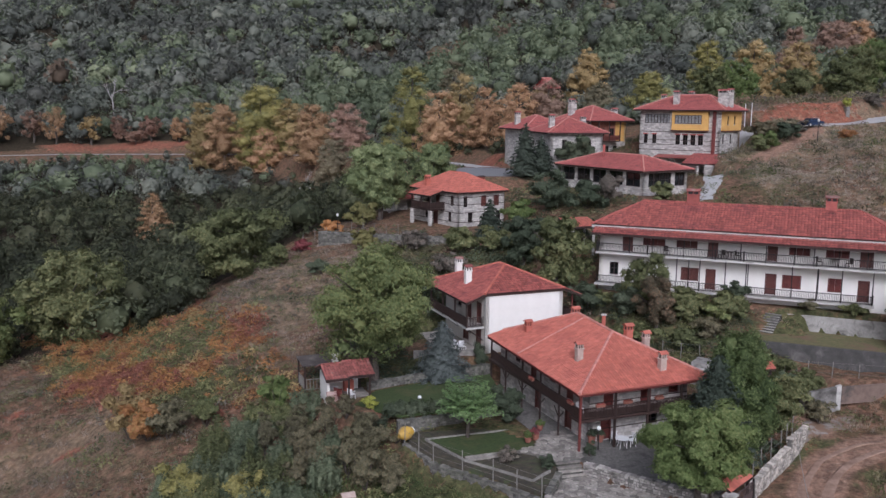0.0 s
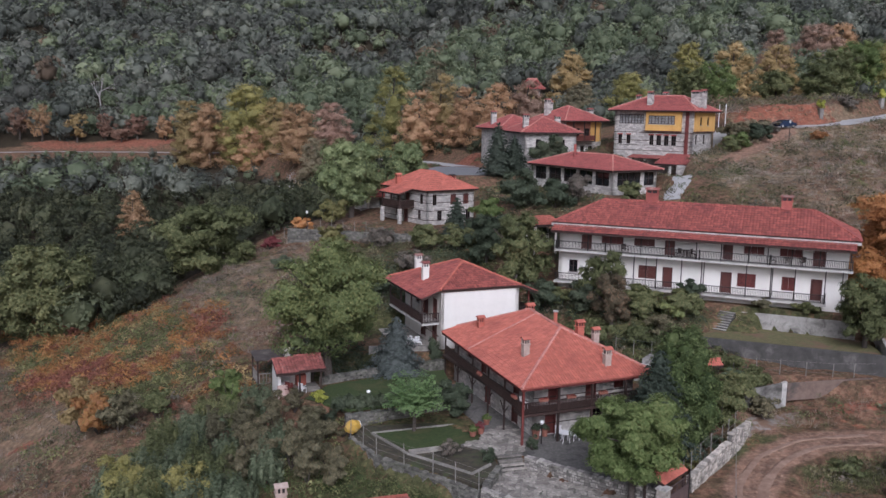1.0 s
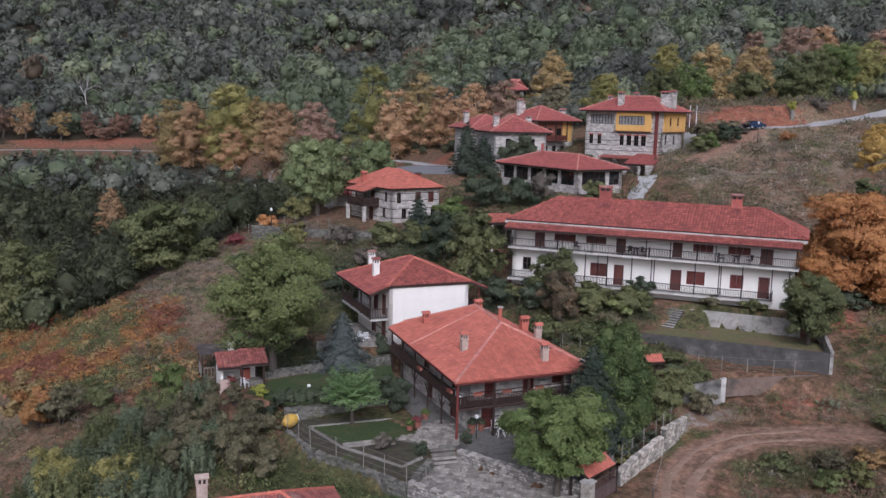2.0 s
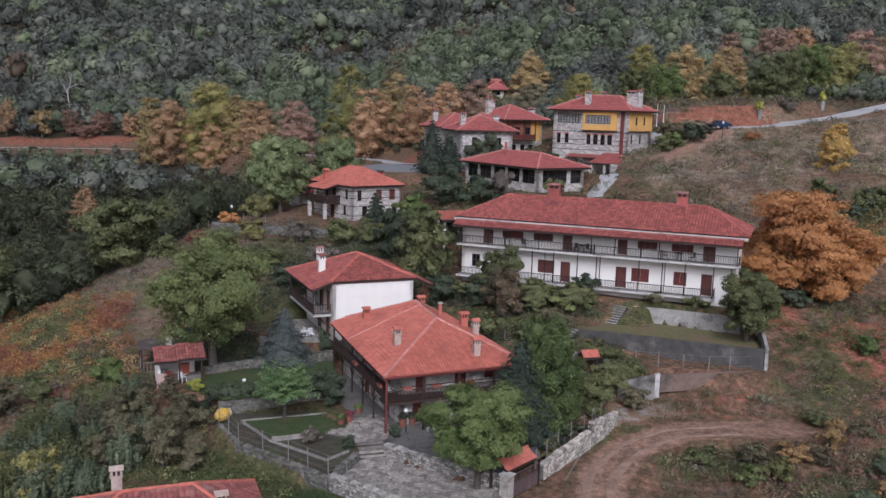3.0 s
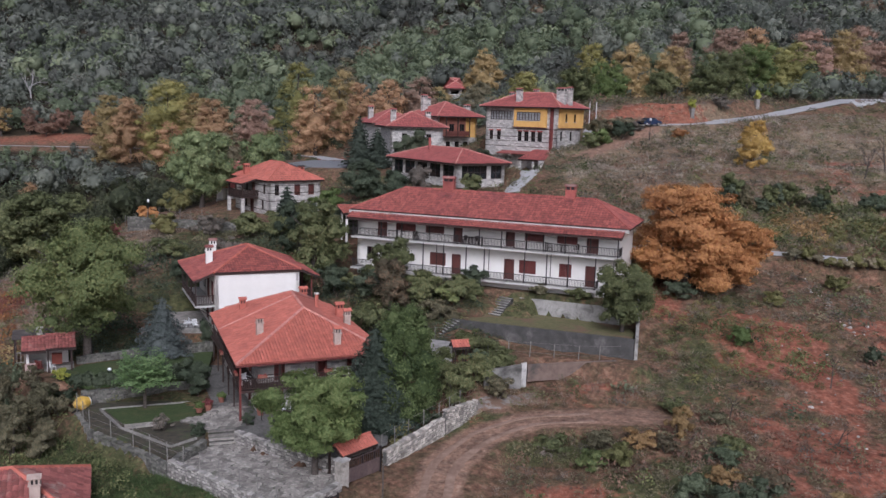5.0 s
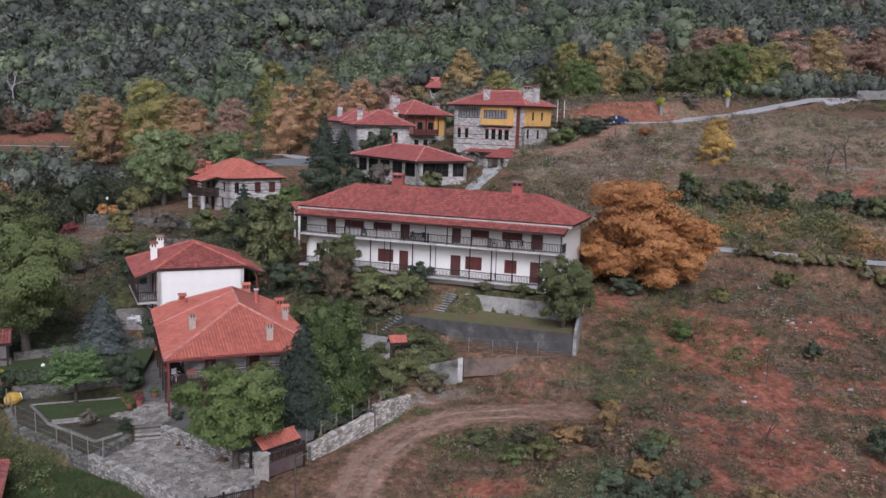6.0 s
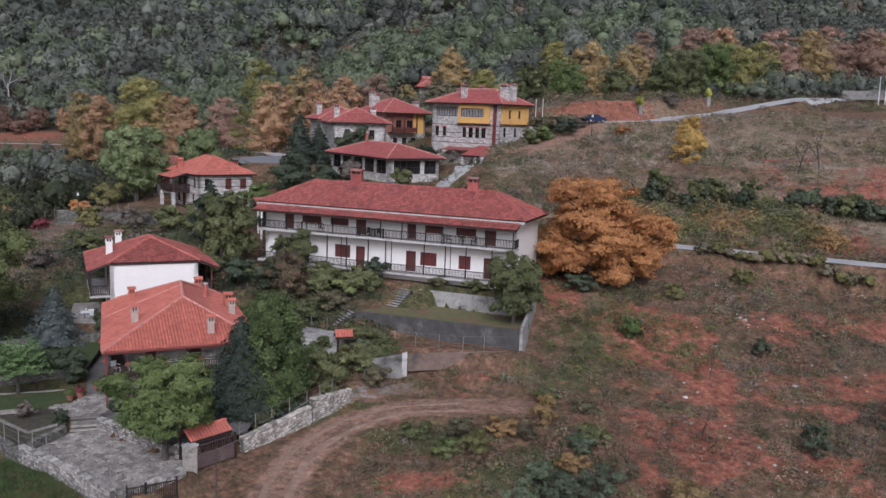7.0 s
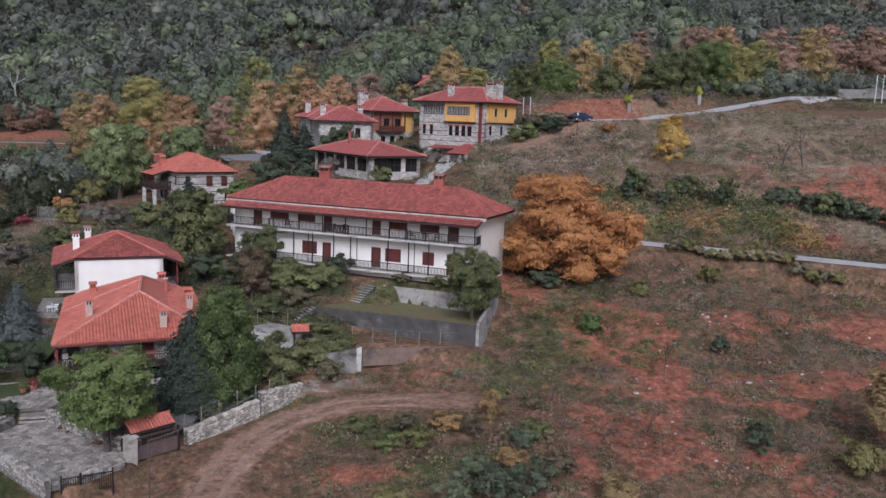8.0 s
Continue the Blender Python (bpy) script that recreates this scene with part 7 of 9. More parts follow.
pale_wall("retaining_wall", [(21.4, 72.3, 2.6), (26.4, 70.6, 2.35)], 1.3, 0.5, "slab_edge", "pale weathered concrete wall behind the conifer")
pale_wall("wall_end", [(31.96, 67.03, 2.72), (32.36, 67.11, 2.82)], 1.4, 0.3, "slab_edge", "whitewashed concrete wall end by the lane")
flat_poly("lawn", [(27.9, 76.75), (41.65, 70.15), (42.6, 73.6), (42.5, 76.1), (33.0, 80.9), (29.2, 81.0)], 3.9, "dry_lawn", "patchy grass terrace below the long house", "lawn", 0.2)


def stairs(name, x, y, z, ang, n, w, rise, run, mat, label):
    t = thing(name, x, y, z, ang, label, "stairs")
    for i in range(n):
        me = Mesh()
        me.box((0, i * run, -0.6), (w, (n + 0.3) * run, i * rise + rise - 0.06))
        # shade on the risers is put into their darker material
        st = part("step", me, "stone_dark" if mat == "flag" else "concrete_dark", t)
        me = Mesh()
        me.box((-0.03, i * run - 0.05, i * rise + rise - 0.056), (w + 0.03, (i + 1) * run - 0.05, i * rise + rise))
        # treads take the paler material, as the lit tops of the steps
        part("tread", me, mat, st, "step tread, paler than its shade-coloured riser")
    return t


stairs("stone_steps", 9.25, 56.3, -0.75, 17, 4, 1.75, 0.187, 0.33, "flag", "four worn stone steps up from the patio")
stairs("concrete_steps", 29.9, 79.7, 3.85, -38, 8, 1.4, 0.18, 0.29, "concrete_pale", "grey concrete steps up to the long house")
stairs("concrete_steps", 24.9, 77.3, 2.6, -66, 7, 1.5, 0.18, 0.27, "concrete_pale", "short concrete steps beside the retaining wall")

# lawns and beds
flat_poly("garden_soil", [(-1.5, 60.9), (0.6, 57.9), (4.6, 55.0), (7.5, 52.8), (8.9, 56.2), (8.6, 58.0), (8.0, 65.0), (-1.0, 63.2)], -0.16, "soil", "dark soil and thin grass in the fenced garden", "ground", 0.2)
flat_poly("lawn", [(0.1, 61.7), (2.6, 58.6), (5.6, 59.4), (7.7, 60.6), (7.7, 64.2)], -0.11, "lawn", "small mown lawn with stone kerb", "lawn", 0.1)
flat_poly("flower_bed", [(3.3, 57.7), (7.1, 55.0), (8.1, 56.3), (7.6, 59.6), (5.6, 58.8)], -0.12, "soil", "bare flower bed with thin grass", "flower bed", 0.1)
flat_poly("lawn", [(-6.0, 66.6), (-2.2, 64.2), (6.2, 67.6), (5.0, 75.2), (1.0, 73.5), (-4.6, 70.2)], 0.79, "lawn", "mown upper lawn between hedge and stone wall", "lawn", 0.2)


def kerb(pts, z, w, mat, label):
    me = Mesh()
    for (x0, y0), (x1, y1) in zip(pts, pts[1:]):
        n = math.hypot(x1 - x0, y1 - y0)
        dx, dy = (x1 - x0) / n, (y1 - y0) / n
        m = max(1, round(n / 0.8))
        for i in range(m):
            me.box((n * i / m, -w / 2, -0.25), (n * (i + 1) / m - 0.015, w / 2, random.uniform(0.0, 0.03)), lambda s, k, h: (x0 + dx * s + dy * k, y0 + dy * s - dx * k, z + h))
    return solo("kerb", me, mat, label, "kerb", "garden kerbs")


kerb([(7.9, 64.5), (-0.2, 61.6), (2.7, 57.8), (7.1, 54.6), (8.4, 56.2)], -0.04, 0.15, "kerb_stone", "grey stained kerb round the garden beds")
kerb([(2.8, 58.1), (5.5, 59.1)], -0.05, 0.7, "flag", "narrow paved path between the beds")
paving("patio", PATIO, -0.72, 0.5, "sunken patio of irregular grey flagstones", 70)
flat_poly("terrace", [(8.9, 57.5), (10.7, 58.0), (13.4, 56.0), (16.0, 54.2), (18.6, 52.8), (21.6, 56.0), (21.5, 63.4), (16, 74), (3.8, 73.4), (7.9, 63.0), (8.2, 60.0), (7.9, 58.7)], 0.03, "stone_joint", "stone terrace round the front house", "paving", 0.2)
paving("terrace_path", [(8.7, 57.6), (10.6, 58.1), (11.2, 60.0), (10.2, 63.5), (8.2, 62.2), (7.7, 60.2), (6.4, 59.4), (7.6, 58.9)], 0.06, 0.5, "grey flagstone path from the steps to the house", 71)

# fences
def mesh_fence(pts, h, label, mat="iron", gap=2.0, wires=3):
    f = tagged(new("fence"), label, "fence")
    for (x0, y0, z0), (x1, y1, z1) in zip(pts, pts[1:]):
        n = math.hypot(x1 - x0, y1 - y0)
        m = max(1, round(n / gap))
        for i in range(m):
            k = i / m
            x, y, z = x0 + (x1 - x0) * k, y0 + (y1 - y0) * k, z0 + (z1 - z0) * k
            me = Mesh()
            me.tube((x, y, z - 0.4), (x + random.uniform(-0.04, 0.04), y, z + h * random.uniform(0.94, 1.06)), 0.035, n=5)
            part("fence_post", me, mat, f)
        for j in range(wires):
            me = Mesh()
            hh = h * (0.25 + 0.7 * j / max(1, wires - 1))
            me.tube((x0, y0, z0 + hh), (x1, y1, z1 + hh), 0.008, n=4)
            part("wire", me, mat, f)
    return f


M["post_grey"] = surface("weathered_fence_post", (0.16, 0.15, 0.13), (0.28, 0.265, 0.24), 8, 0.9, 0.004)
mesh_fence([(-1.7, 61.0, 0.0), (0.5, 57.7, -0.1), (4.5, 54.8, -0.15), (7.5, 52.4, -0.2), (10.0, 50.7, -0.2), (13.0, 48.4, -0.3), (16.9, 45.2, -0.4)], 1.35, "thin wire fence on weathered posts along the garden wall", "post_grey")
mesh_fence([(29.5, 71.3, 2.4), (33, 70.3, 2.5), (37, 69.4, 2.55), (40.6, 69.6, 2.55)], 1.2, "rusty wire fence on thin posts along the lane", "post_grey", 2.4, 2)
mesh_fence([(-19, 119, 6.0), (-12, 116, 8.0), (-4, 113, 8.1)], 1.0, "low wire fence above the stone wall", "post_grey", 1.8, 2)
mesh_fence([(21.2, 55.2, -0.2), (23.0, 57.6, 0.1), (25.2, 59.9, 0.6), (27.6, 63.2, 0.9)], 1.1, "wire fence on thin posts behind the boundary wall", "post_grey", 1.6, 2)
mesh_fence([(20.5, 76.5, 2.6), (23.5, 75.4, 2.6), (26.4, 74.2, 2.6)], 1.1, "brown wire fence behind the front house", "post_grey", 1.5, 2)


def gate():
    g = thing("gate", 19.2, 51.4, -1.1, 49, "dark metal gate between stone pillars under a tiled canopy", "gate")
    for u, w in ((-0.42, 0.7),):
        me = Mesh()
        me.box((u - w / 2, -0.3, -0.4), (u + w / 2, 0.3, 1.75))
        p = part("pillar", me, "stone_white", g, "pale stone gate pillar")
        c = Mesh()
        c.box((u - w / 2 - 0.06, -0.38, 1.75), (u + w / 2 + 0.06, 0.38, 1.85))
        part("capstone", c, "slab_edge", p)
    for a, b in ((0.0, 1.5), (1.52, 3.02)):
        me = Mesh()
        me.box((a, -0.03, 0.05), (b, 0.03, 0.95))
        for z in (1.0, 1.6):
            me.box((a, -0.03, z - 0.05), (b, 0.03, z))
        for i in range(9):
            x = a + (b - a) * i / 8
            me.box((x - 0.015, -0.015, 0.95), (x + 0.015, 0.015, 1.6))
        part("gate_leaf", me, "gate_paint", g)
    sl = [[(-0.3, 0.1, 1.9), (2.95, 0.1, 1.9), (2.95, 0.85, 2.4), (-0.3, 0.85, 2.4)], [(2.95, 1.6, 1.9), (-0.3, 1.6, 1.9), (-0.3, 0.85, 2.4), (2.95, 0.85, 2.4)]]
    roof(g, sl, [((-0.3, 0.85, 2.4), (2.95, 0.85, 2.4))], "tile_orange", name="canopy", label="small orange tiled canopy", ridge_mat="tile_orange", ridge_r=0.1)
    for u in (-0.2, 2.85):
        for v in (0.3, 1.4):
            post(g, u, v, -0.4, 1.95, 0.14)
    post(g, 3.1, 0, -0.4, 1.75, 0.12, "iron", "gate_post")


M["gate_paint"] = surface("dull_brown_gate_paint", (0.075, 0.05, 0.048), (0.12, 0.085, 0.08), 4, 0.6, 0.001, (0.14, 0.10, 0.09), 0.8)
gate()


def small_gate():
    g = thing("iron_gate", 16.5, 46.3, -1.35, 30, "dark open-barred iron gate below the patio", "gate")
    for a, b in ((0.0, 1.05), (1.1, 2.9)):
        for x in (a, b):
            post(g, x, 0, -0.4, 1.35, 0.1, "iron", "gate_post")
        me = Mesh()
        for z in (0.15, 1.1):
            me.box((a, -0.025, z), (b, 0.025, z + 0.06))
        n = round((b - a) / 0.13)
        for i in range(1, n):
            x = a + (b - a) * i / n
            me.box((x - 0.02, -0.015, 0.1), (x + 0.02, 0.015, 1.2))
        part("gate_leaf", me, "iron", g)


small_gate()


def hedge(x0, y0, x1, y1, z, w, h, mat, label, seed):
    rng = np.random.default_rng(seed)
    n = math.hypot(x1 - x0, y1 - y0)
    k = max(3, round(n / 0.8))
    lb = [(np.array([(i + 0.5) / k * n - n / 2, rng.normal() * 0.06, 0]), np.array([0.62, w * 0.55, h * 0.55 * rng.uniform(0.9, 1.12)])) for i in range(k)]
    v, f = crown(rng, lb, int(n * 420), 0.16, 0.7)
    t = thing("hedge", (x0 + x1) / 2, (y0 + y1) / 2, z, math.degrees(math.atan2(y1 - y0, x1 - x0)), label, "hedge")
    part("foliage", np_mesh("foliage", v + np.array([0, 0, h * 0.5]), f, [mat]), mat, t)
    return t


def chair(x, y, z, ang, label="white moulded plastic garden chair", mat="white_plastic", group="garden chairs"):
    c = thing("chair", x, y, z, ang, label, "chair", group)
    me = Mesh()
    me.box((-0.24, -0.23, 0.41), (0.24, 0.23, 0.45))
    part("seat", me, mat, c)
    me = Mesh()
    for i in range(5):
        me.box((-0.22 + i * 0.095, 0.21, 0.45), (-0.16 + i * 0.095, 0.25, 0.86))
    me.box((-0.25, 0.2, 0.82), (0.25, 0.26, 0.9))
    part("backrest", me, mat, c)
    for u in (-0.22, 0.22):
        for v in (-0.2, 0.22):
            q = Mesh()
            q.tube((u * 1.08, v * 1.05, 0), (u, v, 0.42), 0.025, n=5)
            part("leg", q, mat, c)
        q = Mesh()
        q.box((u - 0.03, -0.22, 0.63), (u + 0.03, 0.24, 0.66))
        part("armrest", q, mat, c)
    return c


def table(x, y, z, ang, r=0.5, mat="white_plastic", label="round white plastic garden table"):
    t = thing("table", x, y, z, ang, label, "table")
    me = Mesh()
    me.lathe([(r, 0.70), (r + 0.02, 0.72), (r, 0.75)], n=16)
    part("tabletop", me, mat, t)
    for i in range(4):
        a = math.pi / 4 + i * math.pi / 2
        q = Mesh()
        q.tube((r * 0.75 * math.cos(a), r * 0.75 * math.sin(a), 0), (r * 0.45 * math.cos(a), r * 0.45 * math.sin(a), 0.7), 0.025, n=5)
        part("leg", q, mat, t)
    return t


table(14.0, 60.3, 0.03, 10)
chair(14.75, 60.75, 0.03, -70)
chair(13.6, 61.0, 0.03, 10)


def pot(x, y, z, r, h, label, plant="leaf_green"):
    t = thing("flower_pot", x, y, z, 0, label, "flower pot", "flower pots")
    me = Mesh()
    me.lathe([(r * 0.7, 0), (r, h), (r * 1.08, h), (r * 1.08, h * 1.08), (r * 0.9, h * 1.08)], n=10)
    part("pot", me, "terracotta", t, soft=False)
    rng = np.random.default_rng(int(x * 100) % 999)
    v, f = crown(rng, [(np.zeros(3), np.array([r * 1.3, r * 1.3, r]))], 160, 0.14, 0.6)
    part("plant", np_mesh("plant", v + np.array([0, 0, h + r * 0.7]), f, [plant]), plant, t)


pot(7.9, 61.6, 0.03, 0.28, 0.45, "large clay pot with red geraniums", "leaf_red")
pot(7.3, 61.2, 0.0, 0.28, 0.35, "low stone-coloured pot with a plant")
pot(8.4, 63.6, 0.03, 0.26, 0.4, "clay pot with a leafy plant beside the lawn")
pot(11.9, 60.9, 0.03, 0.3, 0.6, "large reddish clay jar by the house wall", "leaf_dark")
pot(12.6, 61.4, 0.03, 0.27, 0.5, "clay jar by the house wall", "leaf_dark")
shrub("potted_shrub", "dark rounded shrub beside the gallery post", 11.4, 58.7, 1.1, 0.55, "leaf_dark", 700, 0.13, 301)
shrub("garden_shrub", "thin grey-green shrub in the flower bed", 5.6, 57.6, 1.3, 0.9, "leaf_grey", 600, 0.13, 302)
shrub("garden_shrub", "dark shrub beside the patio steps", 8.3, 56.9, 1.2, 0.8, "leaf_dark", 800, 0.14, 303)
shrub("topiary", "clipped bright yellow-green ball bush", -4.8, 65.6, 1.1, 0.75, "leaf_lime", 1100, 0.11, 304)
hedge(-3.4, 64.2, 2.2, 66.0, 0.5, 1.1, 1.2, "leaf_dark", "dark clipped hedge below the upper lawn", 305)
hedge(2.2, 66.0, 5.6, 67.4, 0.5, 1.2, 1.5, "leaf_dark", "dark hedge beside the gallery", 306)
tree("topiary", "tall dark clipped yew column by the white house", 4.2, 76.0, 2.5, 0.62, "leaf_dark", 1500, 0.13, 0.04, 307, kind="column", category="shrub")


def garden_lamp(x, y, z, h, label="white globe garden lamp on a short post"):
    t = thing("garden_lamp", x, y, z, 0, label, "lamp")
    me = Mesh()
    me.tube((0, 0, 0), (0, 0, h), 0.04, n=6)
    part("pole", me, "iron", t)
    me = Mesh()
    me.lathe([(0.03, h), (0.13, h + 0.06), (0.16, h + 0.16), (0.12, h + 0.27), (0.02, h + 0.31)], n=10)
    part("globe", me, "white_plastic", t, soft=True)


garden_lamp(-0.8, 65.4, 0.5, 1.2)
garden_lamp(12.2, 59.8, 0.0, 1.5, "white capped lamp by the gallery")


def shed():
    s = thing("garden_shed", -8.2, 67.35, 0.7, 23, "open garden kitchen with red tiled roof on posts", "shed")
    wall(s, (0, 2.6), (0, 0.2), -0.6, 2.0, [], "white", 0.2)
    wall(s, (3.2, 2.6), (0, 2.6), -0.6, 2.2, [], "white", 0.2)
    wall(s, (-0.1, 0.0), (0.8, 0.0), -1.0, 0.8, [], "pink", 0.2)
    for a, b, up, mat, lab in ((-0.3, 1.5, 0.0, "tile_old", "brown weathered half of the shed roof"), (1.5, 3.75, 0.1, "tile_old", "newer red half of the shed roof")):
        sl = [[(a, -0.6, 1.95 + up), (b, -0.6, 1.95 + up), (b, 1.2, 2.7 + up), (a, 1.2, 2.7 + up)], [(b, 3.0, 1.95 + up), (a, 3.0, 1.95 + up), (a, 1.2, 2.7 + up), (b, 1.2, 2.7 + up)]]
        roof(s, sl, [((a, 1.2, 2.7 + up), (b, 1.2, 2.7 + up))], mat, ridge_mat=mat, ridge_r=0.09, label=lab)
    for u in (1.65, 3.4):
        post(s, u, -0.3, -0.2, 2.05, 0.13)
    post(s, 3.4, 2.5, -0.2, 2.05, 0.13)
    chimney(s, 1.05, 1.7, 2.3, 3.4, 0.35, 0.35, "slab_edge", "slab_edge")
    f = Mesh()
    f.box((0.1, 0.1, -0.3), (3.6, 2.5, 0.08))
    part("floor", f, "flag", s)
    o = Mesh()
    o.box((1.9, 1.9, 0.08), (2.7, 2.5, 0.95))
    part("stove", o, "tile_orange", s, "brick garden stove")


M["pink"] = surface("faded_pink_render", (0.42, 0.30, 0.26), (0.52, 0.39, 0.34), 1.6, 0.9, 0.004, (0.32, 0.25, 0.22), 0.7)
shed()
chair(-6.4, 67.9, 0.79, 150)
chair(-7.2, 67.5, 0.79, 40, "red plastic garden chair under the shed roof", "red_wood")
chair(-7.75, 67.75, 0.79, -30, "red plastic garden chair under the shed roof", "red_wood")
table(-7.9, 68.6, 0.79, 0, 0.4)


M["old_sheet"] = surface("weathered_roof_felt", (0.045, 0.036, 0.032), (0.10, 0.085, 0.076), 2.0, 0.9, 0.01, (0.16, 0.14, 0.12), 0.6)


def lean_to():
    s = thing("lean_to", -10.6, 70.6, 0.6, 23, "low open shelter with weathered sheet roof and posts", "shelter")
    me = Mesh()
    me.slab([(-0.2, -0.2, 2.1), (3.0, -0.2, 2.1), (3.0, 2.4, 2.3), (-0.2, 2.4, 2.3)], 0.06)
    part("roof", me, "old_sheet", s, "dark weathered sheet roof")
    for u in (0, 2.9):
        for v in (0, 2.3):
            post(s, u, v, -0.8, 2.1, 0.12)
    railing(s, (0, 0), (2.9, 0), -0.1, 1.0, 0.3, "post_grey", bar=0.05)
    railing(s, (0, 2.3), (0, 0), -0.1, 1.0, 0.3, "post_grey", bar=0.05)


lean_to()


def yellow_mixer():
    t = thing("cement_mixer", -1.7, 61.9, -0.55, 40, "yellow cement mixer beside the garden fence", "cement mixer")
    me = Mesh()
    me.lathe([(0.2, -0.55), (0.5, -0.2), (0.52, 0.15), (0.3, 0.6), (0.24, 0.62)], n=12)
    d = part("drum", me, "yellow_paint", t, "faded yellow steel drum")
    d.matrix_basis = pose(0, 0, 0.8, 0, 82, 0)
    me = Mesh()
    me.lathe([(0.02, 0.625), (0.28, 0.63), (0.3, 0.66), (0.02, 0.67)], n=12)
    part("lid", me, "white_plastic", d, "whitish drum mouth")
    for p, q in (((-0.6, -0.4, 0), (0, 0, 0.7)), ((-0.6, 0.4, 0), (0, 0, 0.7)), ((0.6, -0.4, 0), (0, 0, 0.7)), ((0.6, 0.4, 0), (0, 0, 0.7))):
        me = Mesh()
        me.tube(p, q, 0.04, n=5)
        part("leg", me, "iron", t)


M["yellow_paint"] = surface("faded_yellow_paint", (0.50, 0.30, 0.045), (0.62, 0.40, 0.07), 4, 0.6, 0.002, (0.36, 0.27, 0.14), 1.4)
yellow_mixer()


# terrace beside the white house
flat_poly("terrace", [(22.2, 73.2), (25.9, 71.8), (26.7, 73.2), (23.2, 74.8)], 2.75, "concrete_pale", "pale bare concrete terrace behind the conifers", "paving", 0.9)
flat_poly("terrace", [(1.0, 76.6), (4.4, 77.6), (1.6, 86.0), (-1.6, 84.6)], 2.06, "flag", "paved terrace beside the white house", "paving", 0.9)
chair(2.6, 78.2, 2.06, 30)
chair(1.7, 78.6, 2.06, -60)
table(2.1, 77.9, 2.06, 0, 0.4)
pale_wall("low_wall", [(-1.8, 76.4, 2.5), (3.9, 77.0, 2.5)], 1.0, 0.25, "kerb_stone", "low grey wall of the terrace")


def old_house():
    """The nearest house, of which the roof shows."""
    h = thing("old_house", -1.0, 46.2, -2.75, 20, "old cottage with weathered red tiled roof", "house")
    ze, zr = 2.45, 4.55
    sl, ri = hip(-7.2, 5.4, -5.2, 3.4, ze, zr, -2.4, 1.4, "u")
    roof(h, sl, ri, "tile_old", ridge_mat="tile_orange", label="weathered hipped roof of old clay tiles", wide=0.3, course=0.42, ridge_r=0.14)
    wall(h, (-6.7, -4.7), (4.9, -4.7), -1.0, ze + 0.1, [(2, 3, 0.9, 2.1)], "white")
    to = wall(h, (4.9, -4.7), (4.9, 2.9), -1.0, ze + 0.1, [(5.4, 6.4, 0.9, 2.1)], "white")
    window(h, to, 5.4, 6.4, 0.9, 2.1)
    wall(h, (4.9, 2.9), (-6.7, 2.9), -1.0, ze + 0.1, [], "white")
    wall(h, (-6.7, 2.9), (-6.7, -4.7), -1.0, ze + 0.1, [], "white")
    chimney(h, -2.7, 1.7, 3.0, 5.1, 0.6, 0.5, "plaster_pink", "plaster_pink")
    chimney(h, 2.7, -3.2, 2.8, 5.0, 0.55, 0.5, "plaster_pink", "plaster_pink")


old_house()


def kiosk():
    t = thing("wellhead", 26.95, 69.2, 1.75, 15, "small red tiled canopy on dark posts", "shelter")
    for u in (-0.45, 0.45):
        for v in (-0.35, 0.35):
            post(t, u, v, -0.6, 1.75, 0.1)
    sl = [[(-0.75, -0.6, 1.75), (0.75, -0.6, 1.75), (0.75, 0, 2.15), (-0.75, 0, 2.15)], [(0.75, 0.6, 1.75), (-0.75, 0.6, 1.75), (-0.75, 0, 2.15), (0.75, 0, 2.15)]]
    roof(t, sl, [((-0.75, 0, 2.15), (0.75, 0, 2.15))], "tile_orange", ridge_mat="tile_orange", ridge_r=0.08)


kiosk()


def pergola():
    t = thing("pergola", 14.9, 97.0, 9.2, 20, "small porch with orange tiled roof and white posts", "shelter")
    for u in (0, 2.6):
        for v in (0, 2.2):
            post(t, u, v, -2.0, 2.0, 0.22, "white")
    sl = [[(-0.5, -0.5, 1.95), (3.1, -0.5, 1.95), (3.1, 2.7, 2.6), (-0.5, 2.7, 2.6)]]
    roof(t, sl, [], "tile_orange", label="orange tiled porch roof")
    railing(t, (0, 0), (2.6, 0), 0, 0.9, 0.5, "brown_wood", bar=0.06)


pergola()


def far_house(x, y, z, ang, w, label):
    h = thing("far_house", x, y, z, ang, label, "house")
    wall(h, (0, 0), (w, 0), -6, 4.6, [(2, 3.4, 2.6, 4.0), (w - 4, w - 2.6, 2.6, 4.0)], "rubble")
    wall(h, (w, 0), (w, 8), -6, 4.6, [], "cream")
    wall(h, (w, 8), (0, 8), -6, 4.6, [], "cream")
    wall(h, (0, 8), (0, 0), -6, 4.6, [], "cream")
    sl, ri = hip(-1.4, w + 1.4, -1.4, 9.4, 4.7, 8.0, None, None, "u")
    roof(h, sl, ri, "tile_far", False, 0.3, ridge_r=0.2)


far_house(30.6, 302, 26.7, 5, 4.6, "distant house with red roof among the trees")
far_house(-7.4, 133.5, 6.0, 20, 3, "small red-roofed house behind the trees")


